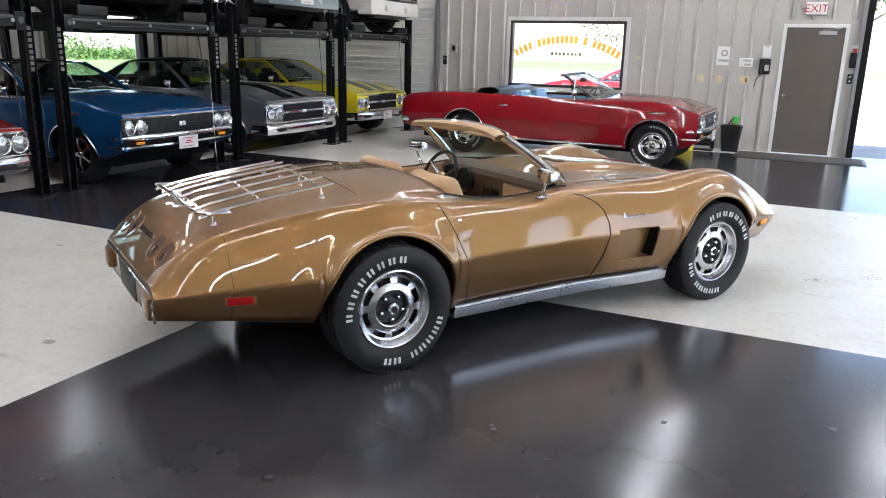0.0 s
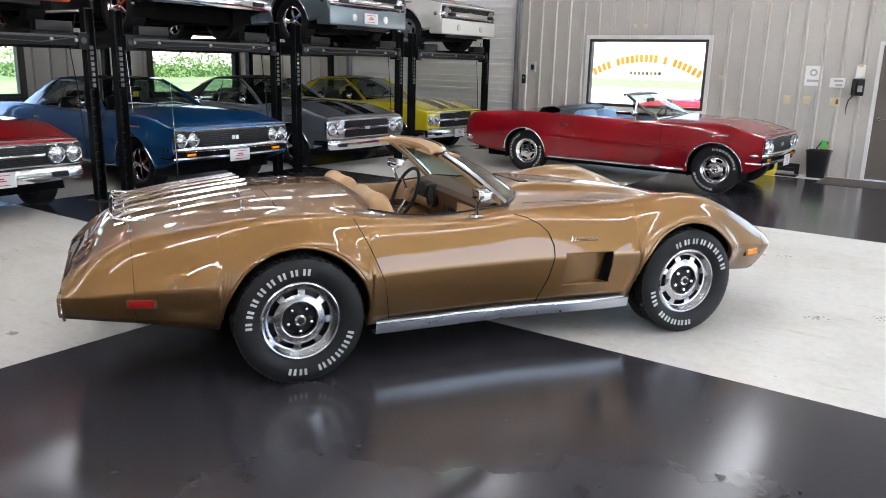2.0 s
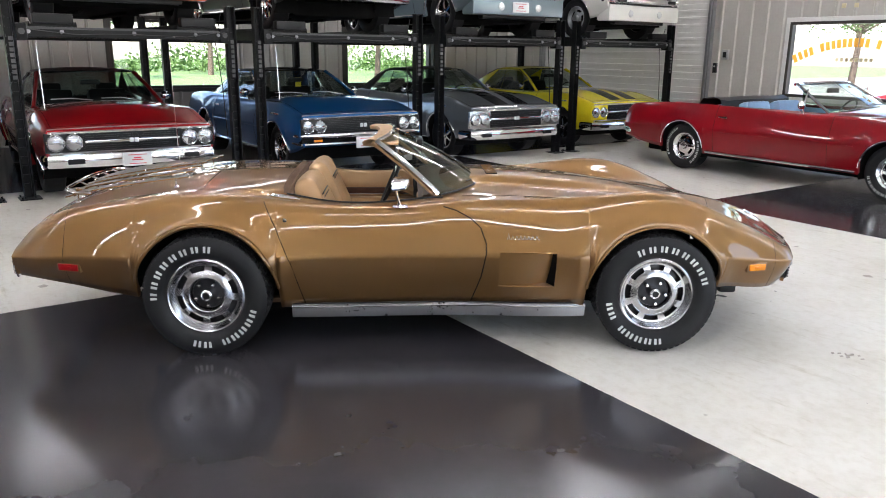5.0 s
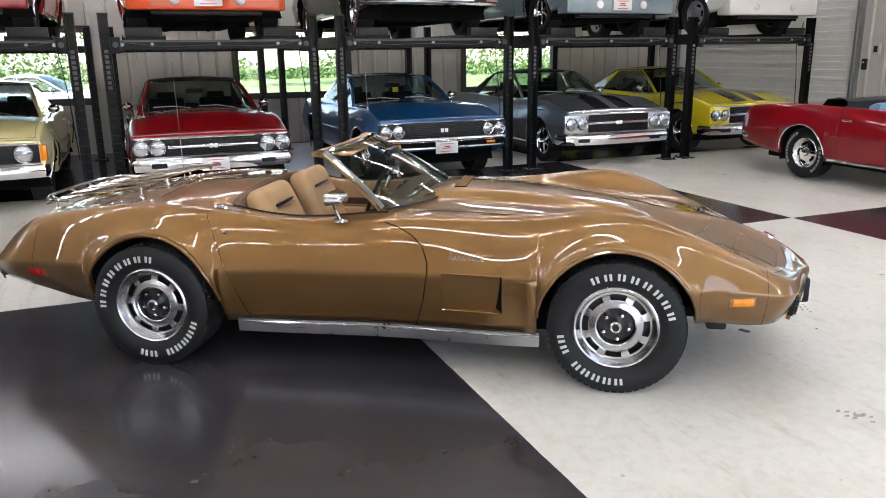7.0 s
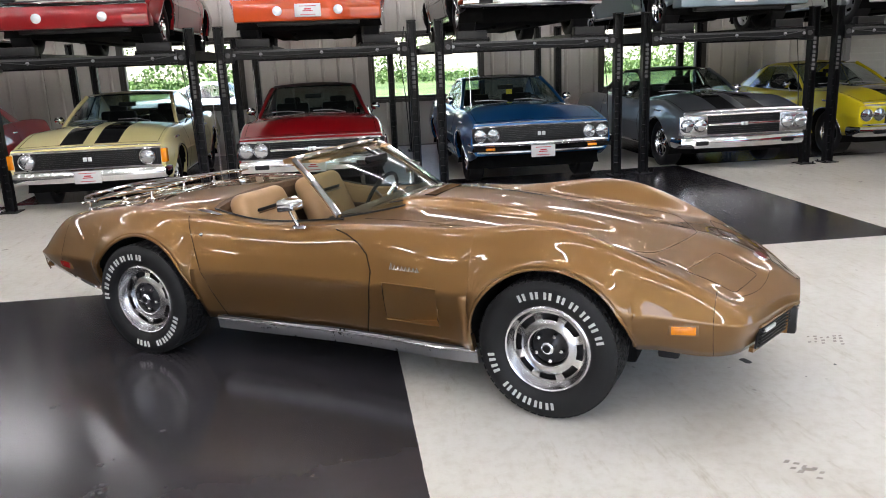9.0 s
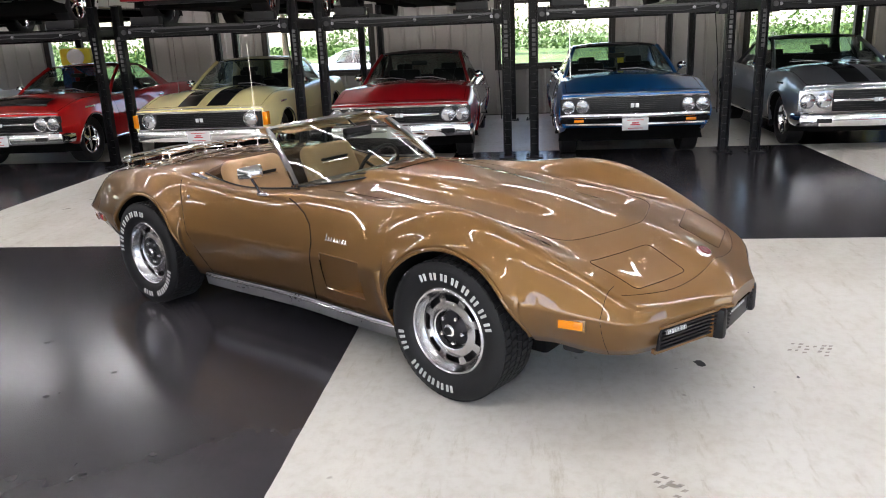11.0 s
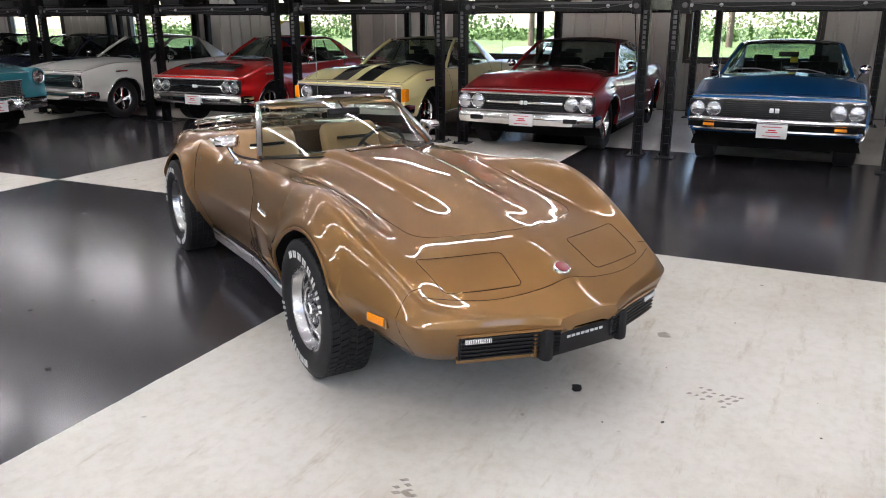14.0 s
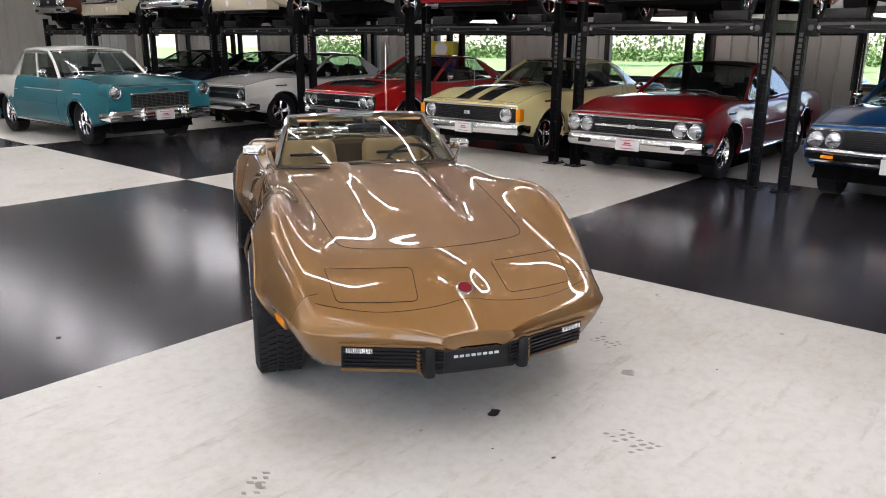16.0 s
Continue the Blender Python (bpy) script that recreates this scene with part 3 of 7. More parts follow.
wn1 = window("window_1", "x", NORTH, WIN_N, -1, M_FRAME_D, "fixed shop window with arched lettering seen from inside")
let = bmesh.new()
for k in range(23):
    if k in (4, 14, 16):
        continue
    u = -1 + 2 * k / 22
    c = Vector((1.0 * u, 0.02, 0.90 - 0.26 * u * u))
    box(-0.034, 0.034, -0.002, 0.002, -0.07, 0.07, bm=let, m=Matrix.Translation(c) @ pose(0, 0, 0, 0, 27 * u, 0))
part("lettering", let, M_ORANGE, wn1, "arched orange window lettering, reversed", smooth=0)
let = bmesh.new()
for k in range(8):
    box(-0.30 + k * 0.078, -0.245 + k * 0.078, 0.018, 0.022, 0.60, 0.66, bm=let)
part("lettering", let, M_YELLOWISH, wn1, "short line of pale lettering", smooth=0)
for i, o in enumerate(WIN_W):
    window(f"window_{i + 2}", "y", WEST, o, 1, M_FRAME_D, "plain fixed window onto green lawn")

# entrance door
d1 = thing("door_1", pose((DOOR_N[0] + DOOR_N[1]) / 2, NORTH, 0), "closed grey-brown steel entrance door in a white frame", "door", kind="structure")
fr = bmesh.new()
for a in ((-0.5, -0.445, 0, 2.17), (0.445, 0.5, 0, 2.17), (-0.445, 0.445, 2.115, 2.17)):
    box(a[0], a[1], -0.035, 0.12, a[2], a[3], 0.004, bm=fr)
part("door_frame", fr, M_TRIMW, d1, "white painted frame", smooth=0)
part("door_leaf", box(-0.443, 0.443, 0.0, 0.045, 0.012, 2.113, 0.003), M_DOORP, d1, smooth=0)
hd = lathe([(0.001, -0.012), (0.032, -0.01), (0.032, 0.0)], 20, m=Matrix.Translation((-0.37, -0.001, 0.98)))
tube([(-0.37, 0, 0.98), (-0.37, -0.055, 0.98), (-0.25, -0.055, 0.98)], 0.01, 8, bm=hd)
part("door_handle", hd, M_BRUSHED, d1)
cl = box(0.05, 0.32, -0.07, -0.001, 2.0, 2.06, 0.008)
tube([(0.1, -0.04, 2.07), (0.3, -0.22, 2.09), (0.42, -0.04, 2.12)], 0.008, 6, bm=cl)
part("door_closer", cl, M_GREYP, d1)
for z in (0.25, 1.05, 1.85):
    part("hinge", box(0.438, 0.452, -0.012, -0.001, z, z + 0.1, 0.002), M_BRUSHED, d1)

# overhead door behind the lifts
rd = thing("door_2", pose((ROLL_N[0] + ROLL_N[1]) / 2, NORTH, 0), "closed white sectional overhead door with ribbed panels", "overhead door", kind="structure")
hw = (ROLL_N[1] - ROLL_N[0]) / 2
for k in range(7):
    p = box(-hw + 0.004, hw - 0.004, 0.03, 0.08, 0.0, 0.5125, 0.003)
    for z in (0.12, 0.25, 0.38):
        box(-hw + 0.05, hw - 0.05, 0.008, 0.031, z - 0.030, z + 0.030, 0.008, bm=p)
    o = part("door_panel", p, M_TRIMW, rd, smooth=0)
    o.location.z = k * 0.513
for sx in (-hw, hw):
    tr = box(sx - 0.05, sx + 0.05, -0.09, 0.02, 0, 3.7, 0.004)
    box(sx - 0.02, sx + 0.02, -0.12, -0.09, 0, 3.7, bm=tr)
    part("track", tr, M_STEEL_GRY, rd, "galvanised steel track", smooth=0)
# open bay: jamb and raised track
bj = thing("trim", pose(BAY_N[0], NORTH, 0), "dark steel jamb and galvanised track of the open overhead door", "door jamb", kind="structure")
part("jamb", box(-0.10, 0.0, -0.05, 0.18, 0, 3.7, 0.005), M_STEEL_BLK, bj, smooth=0)
part("track", box(-0.16, -0.11, -0.12, -0.04, 0, 3.7, 0.005), M_STEEL_GRY, bj, smooth=0)

# ceiling strip lights
lamp = thing("ceiling_light", pose(0, 0, 0), "long lit white strip light under the ceiling", "strip light", "ceiling strip lights")
part("housing", box(-0.06, 0.06, -1.2, 1.2, -0.04, 0.0, 0.005), M_CEIL, lamp, smooth=0)
for sx in (-0.022, 0.022):
    part("tube", tube([(sx, -1.16, -0.06), (sx, 1.16, -0.06)], 0.012, 8), M_TUBE, lamp)
first = True
for lx in (-10.2, -4.6, -1.4, 1.8, 5.0):
    for k in range(0 if lx < -2 else 2, 10):
        at = pose(lx, -13.8 + k * 2.95, TOP - 0.001)
        if first:
            lamp.matrix_world = at
            first = False
        else:
            copy_thing(lamp, at)

# ---- four-post lifts ----
BAY = 2.29
LIFT_X0, LIFT_X1, DECK = -11.45, -7.27, 1.74


def make_lift(y0, y1, label):
    """A black four-post lift between y0 and y1, its front posts at LIFT_X1."""
    lift = thing("car_lift", pose(LIFT_X1, (y0 + y1) / 2, 0), label, "car lift", "four-post lifts")
    hw, L = (y1 - y0) / 2, LIFT_X0 - LIFT_X1
    for px in (0, L):
        for s in (-1, 1):
            yy = s * (hw + 0.055)
            bm = box(px - 0.05, px + 0.05, yy - 0.055, yy - 0.047, 0.012, 2.14)
            box(px - 0.05, px + 0.05, yy + 0.047, yy + 0.055, 0.012, 2.14, bm=bm)
            box(px - 0.05 if px else px - 0.05, px - 0.042, yy - 0.047, yy + 0.047, 0.012, 2.14, bm=bm)
            box(px - 0.055, px + 0.055, yy - 0.06, yy + 0.06, 2.14, 2.15, bm=bm)
            post = part("post", bm, M_STEEL_BLK, lift, smooth=0)
            lad = bmesh.new()
            box(px - 0.02, px + 0.02, yy - s * 0.035, yy - s * 0.029, 0.05, 2.1, bm=lad)
            for k in range(19):
                box(px - 0.036, px - 0.01, yy - 0.036, yy + 0.036, 0.14 + k * 0.1, 0.17 + k * 0.1, bm=lad)
            part("latch_ladder", lad, M_STEEL_BLK, post, "slotted steel latch ladder", smooth=0)
            pl = box(px - 0.12, px + 0.12, yy - 0.11, yy + 0.11, 0, 0.012, 0.003)
            for bx in (-0.09, 0.09):
                lathe([(0.001, 0.034), (0.011, 0.034), (0.011, 0.0)], 6, bm=pl, m=Matrix.Translation((px + bx, yy + s * 0.085, 0)) @ pose(0, 0, 0, 90))
            part("base_plate", pl, M_STEEL_BLK, post, smooth=0)
            if px == 0:
                bars = bmesh.new()
                for k in range(8):
                    box(px + 0.051, px + 0.053, yy - 0.022, yy + 0.022, 1.30 + k * 0.058, 1.34 + k * 0.058, bm=bars)
                part("lettering", bars, M_MAKER, post, "grey maker's lettering down the post", smooth=0)
    for px in (0, L):
        bm = box(px - 0.06, px + 0.06, -hw - 0.0, hw + 0.0, DECK, DECK + 0.11, 0.006)
        cb = part("cross_beam", bm, M_STEEL_BLK, lift, smooth=0)
        lipb = box(px + (0.062 if not px else -0.066), px + (0.066 if not px else -0.062), -hw, hw, DECK + 0.085, DECK + 0.11)
        part("beam_edge", lipb, M_CABLE, cb, "worn bright edge", smooth=0)
        sgn = 1 if not px else -1
        for yy in (-hw + 0.12, -0.7, 0.05, 0.75, hw - 0.12):
            part("bolt", lathe([(0.001, 0.016), (0.02, 0.014), (0.022, 0.0)], 8, m=Matrix.Translation((px + sgn * 0.062, yy, DECK + 0.06)) @ pose(0, 0, 0, 0, 0, -90 * sgn)), M_STEEL_GRY, cb)
    for s in (-1, 1):
        bm = box(L + 0.05, 0.04, s * 0.78 - 0.24, s * 0.78 + 0.24, DECK + 0.112, DECK + 0.142, 0.004)
        for e in (-0.235, 0.225):
            box(L + 0.05, 0.04, s * 0.78 + e, s * 0.78 + e + 0.012, DECK + 0.03, DECK + 0.165, bm=bm)
        part("runway", bm, M_STEEL_BLK, lift, smooth=0)
        part("wheel_stop", box(-0.02, 0.10, s * 0.78 - 0.2, s * 0.78 + 0.2, DECK + 0.143, DECK + 0.25, 0.01), M_BLACK, lift)
    part("cable", tube([(0.075, -hw + 0.05, DECK + 0.09), (0.085, -hw * 0.5, DECK + 0.035), (0.08, 0.0, DECK + 0.05), (0.085, hw * 0.55, DECK + 0.03), (0.075, hw - 0.06, DECK + 0.10)], 0.005, 6), M_CABLE, lift, "thin steel lifting cable")
    part("hose", tube([(-0.07, hw - 0.03, 2.08), (-0.11, hw - 0.10, 1.70), (-0.10, hw - 0.05, 1.2), (-0.09, hw - 0.02, 0.5)], 0.007, 6), M_BLACK, lift, "thin black air hose")
    for s in (-1, 1):
        part("beam_end", box(-0.075, 0.085, s * (hw - 0.05) - 0.055, s * (hw - 0.05) + 0.055, DECK - 0.035, DECK + 0.145, 0.012), M_STEEL_BLK, lift, "bolted beam end housing")
        part("pulley", lathe([(0.001, 0.012), (0.030, 0.012), (0.034, 0.008), (0.034, 0.0)], 14, m=Matrix.Translation((0.086, s * (hw - 0.05), DECK + 0.06)) @ pose(0, 0, 0, 0, 0, -90)), M_CABLE, lift)
    part("ramp_hinge", tube([(0.045, -hw + 0.1, DECK + 0.02), (0.045, hw - 0.1, DECK + 0.02)], 0.012, 8), M_STEEL_GRY, lift)
    return lift


LIFT_C = [12.52, 9.76, 6.97, 4.22, 1.47, -1.28, -4.03, -6.78, -9.53, -12.28]
for c in LIFT_C:
    make_lift(c - BAY / 2, c + BAY / 2, "black steel four-post lift holding one car above another")

# ---- wheels ----


def tyre_mesh(R, w, rim):
    """Tyre with side-wall bulge and tread blocks, axle along Y."""
    h = w / 2
    prof = [(rim, -h * 0.72), (rim + 0.012, -h * 0.86), (rim + (R - rim) * 0.35, -h * 1.0), (rim + (R - rim) * 0.62, -h * 1.0), (R - 0.022, -h * 0.93), (R - 0.008, -h * 0.84)]
    prof = prof + [(R - 0.008, h * 0.84)] + [(r, -y) for r, y in prof[-2::-1]]
    bm = lathe(prof, 64)
    return bm


def tread_mesh(R, w, blocks=58):
    """Five rings of tread blocks."""
    bm = bmesh.new()
    h = w / 2
    if blocks:
        lanes = [(-0.82, -0.54), (-0.48, -0.18), (-0.12, 0.12), (0.18, 0.48), (0.54, 0.82)]
        for li, (a, b) in enumerate(lanes):
            for k in range(blocks):
                t = 2 * math.pi * (k + 0.5 * (li % 2)) / blocks
                half = math.pi / blocks * 0.78
                skew = 0.018 if li in (0, 4) else (0.03 if li % 2 else -0.02)
                vs = []
                for rr in (R - 0.009, R):
                    for yy, aa in ((a, -half), (a, half), (b, half), (b, -half)):
                        an = t + aa + (skew if yy == b else 0)
                        vs.append(bm.verts.new((rr * math.cos(an), yy * h, rr * math.sin(an))))
                bm.faces.new(vs[4:])
                for i in range(4):
                    bm.faces.new((vs[i], vs[(i + 1) % 4], vs[4 + (i + 1) % 4], vs[4 + i]))
    return bm


def arc_bars(r0, r1, a0, a1, n, y, gap=0.35):
    """White plain blocks on a side wall, between two angles, in place of lettering."""
    bm = bmesh.new()
    st = (a1 - a0) / n

    def patch(ra, rb, ba, bb):
        f = []
        for yy in (y, y - 0.003):
            f.append([bm.verts.new((r * math.cos(a), yy, r * math.sin(a))) for r, a in ((ra, ba), (ra, bb), (rb, bb), (rb, ba))])
        bm.faces.new(f[1])
        for i in range(4):
            bm.faces.new((f[0][i], f[0][(i + 1) % 4], f[1][(i + 1) % 4], f[1][i]))

    for k in range(n):
        b0, b1 = radians(a0 + k * st), radians(a0 + (k + 1 - gap) * st)
        patch(r0, r1, b0, b0 + (b1 - b0) * 0.34)
        patch(r0, r1, b1 - (b1 - b0) * 0.34, b1)
    return bm


def slotted_rim(rim):
    """Alloy wheel with eight slots, outer face towards -Y."""
    bm = lathe([(rim, 0.06), (rim + 0.006, -0.098), (rim - 0.003, -0.103), (rim - 0.010, -0.099), (rim - 0.014, -0.086), (rim - 0.022, -0.070), (rim - 0.030, -0.058)], 64)
    n, seg = 8, 12
    rs = [rim - 0.030, rim - 0.040, rim - 0.070, rim - 0.076, 0.100, 0.094, 0.089]
    ys = [-0.058, -0.056, -0.060, -0.064, -0.070, -0.066, -0.030]
    rings = []
    for i in range(n * seg):
        a = 2 * math.pi * (i + 0.5) / (n * seg)
        rings.append([(bm.verts.new((r * math.cos(a), y, r * math.sin(a))), bm.verts.new((r * math.cos(a), y + 0.02, r * math.sin(a)))) for r, y in zip(rs, ys)])
    for i in range(n * seg):
        A, B = rings[i], rings[(i + 1) % (n * seg)]
        hole = 2 <= (i % seg) <= 9
        for j in range(len(rs) - 1):
            if j == 1 and hole:
                for p, q in ((A[1], B[1]), (A[2], B[2])):
                    bm.faces.new((p[0], q[0], q[1], p[1]))
                continue
            bm.faces.new((A[j][0], A[j + 1][0], B[j + 1][0], B[j][0]))
        if (i % seg) in (2, 10):
            bm.faces.new((A[1][0], A[2][0], A[2][1], A[1][1]))
    return bm


def rally_rim(rim):
    """Steel road wheel: bright trim ring, five broad slots and a tall centre cap."""
    bm = lathe([(rim, 0.06), (rim + 0.008, -0.085), (rim - 0.004, -0.094), (rim - 0.022, -0.080), (rim - 0.040, -0.050)], 48)
    n, seg = 5, 12
    rs, ys = [rim - 0.040, rim - 0.052, rim - 0.088, 0.075, 0.05], [-0.050, -0.054, -0.062, -0.066, -0.066]
    rings = []
    for i in range(n * seg):
        a = 2 * math.pi * i / (n * seg)
        rings.append([bm.verts.new((r * math.cos(a), y, r * math.sin(a))) for r, y in zip(rs, ys)])
    for i in range(n * seg):
        A, B = rings[i], rings[(i + 1) % (n * seg)]
        for j in range(len(rs) - 1):
            if j == 1 and 2 <= (i % seg) <= 8:
                continue
            bm.faces.new((A[j], A[j + 1], B[j + 1], B[j]))
    lathe([(0.001, -0.105), (0.034, -0.102), (0.044, -0.088), (0.050, -0.064)], 24, bm=bm)
    return bm


def spoke_rim(rim, spokes=5, dish=0.03):
    bm = lathe([(rim, 0.06), (rim + 0.006, -0.085), (rim - 0.006, -0.09), (rim - 0.02, -0.06), (rim - 0.026, -0.02), (rim - 0.03, 0.02)], 40)
    for k in range(spokes):
        a = 2 * math.pi * k / spokes
        rot = Matrix.Rotation(a, 4, "Y")
        vs = []
        for r, w in ((0.03, 0.032), (rim * 0.6, 0.026), (rim - 0.022, 0.036)):
            y = -0.055 + dish * (r / rim) ** 2
            vs.append([bm.verts.new(rot @ Vector((r, y - (0.012 if abs(s) < 1 else 0.0), s * w))) for s in (-1, -0.4, 0.4, 1)])
        for p, q in zip(vs, vs[1:]):
            for i in range(3):
                bm.faces.new((p[i], p[i + 1], q[i + 1], q[i]))
    lathe([(0.001, -0.085), (0.03, -0.083), (0.04, -0.07), (0.045, -0.04)], 24, bm=bm)
    return bm


WHEELS = {}


def wheel_data(kind, R, w, rim):
    key = (kind, R, w, rim)
    if key in WHEELS:
        return WHEELS[key]

    def me(name, bm, m, smooth=35):
        ob = part(name, bm, m, None, smooth=smooth)
        d = ob.data
        bpy.data.objects.remove(ob)
        return d

    out = [("tyre", me("tyre", tyre_mesh(R, w, rim), M_RUBBER), "")]
    if kind == "slot":
        out.append(("tread", me("tread", tread_mesh(R, w), M_RUBBER, 0), "blocky road tread"))
        out.append(("rim", me("rim", slotted_rim(rim), M_BRUSHED, 30), "slotted polished alloy rim"))
        out.append(("hub_cap", me("hub_cap", lathe([(0.001, -0.090), (0.022, -0.089), (0.030, -0.082), (0.032, -0.036)], 24), M_CHROME), "chrome centre cap"))
        out.append(("hub_emblem", me("hub_emblem", lathe([(0.0005, -0.0925), (0.018, -0.0925), (0.018, -0.088)], 16), M_BLACK), ""))
        nuts = bmesh.new()
        for k in range(5):
            a = radians(90 + 72 * k)
            lathe([(0.001, -0.074), (0.009, -0.072), (0.0135, -0.062), (0.0135, -0.036)], 6, bm=nuts, m=Matrix.Translation((0.064 * math.cos(a), 0, 0.064 * math.sin(a))))
        out.append(("lug_nut", me("lug_nut", nuts, M_CHROME), "chrome lug nuts"))
        out.append(("brake_drum", me("brake_drum", lathe([(0.001, -0.036), (0.084, -0.036), (0.089, -0.02), (rim - 0.02, -0.012), (rim - 0.02, 0.05)], 32), M_DRUM), ""))
        r0, r1 = rim + (R - rim) * 0.36, rim + (R - rim) * 0.61
        y = -w / 2 - 0.0005
        out.append(("white_lettering", me("white_lettering", arc_bars(r0, r1, 42, 150, 8, y, 0.42), M_LETTER, 0), "raised white side-wall lettering"))
        out.append(("white_lettering", me("white_lettering", arc_bars(r0, r1, 216, 240, 2, y, 0.3), M_LETTER, 0), ""))
        out.append(("white_lettering", me("white_lettering", arc_bars(r0, r1, 250, 310, 5, y, 0.32), M_LETTER, 0), ""))
    else:
        out.append(("rim", me("rim", spoke_rim(rim, 5) if kind == "spoke" else rally_rim(rim), M_CHROME if kind != "dark" else M_STEEL_GRY, 30), ""))
        out.append(("brake_drum", me("brake_drum", lathe([(0.001, 0.0), (rim - 0.012, 0.0), (rim - 0.012, 0.06)], 24), M_DARK), ""))
        if kind in ("spoke", "rally"):
            y = -w / 2 - 0.0005
            r0, r1 = rim + (R - rim) * 0.45, rim + (R - rim) * 0.68
            if kind == "rally":
                out.append(("white_lettering", me("white_lettering", arc_bars(r0, r1, 40, 140, 10, y, 0.4), M_LETTER, 0), ""))
                out.append(("white_lettering", me("white_lettering", arc_bars(r0, r1, 230, 310, 7, y, 0.4), M_LETTER, 0), ""))
    WHEELS[key] = out
    return out


def add_wheel(car, x, y, R, w, rim, kind, turn=0, spin=0):
    """One wheel under a car; the side follows the sign of y."""
    wh = new("wheel")
    wh.parent = car
    wh.empty_display_size = 0.1
    wh.matrix_local = pose(x, y, R, 0, 0, turn + (180 if y > 0 else 0)) @ pose(0, 0, 0, 0, spin, 0)
    for name, me, lab in wheel_data(kind, R, w, rim):
        o = new(name, me)
        o.parent = wh
        if lab:
            o["label"] = lab
        if name in ("tread", "lug_nut", "white_lettering"):
            o["kind"] = "stuff"
    return wh

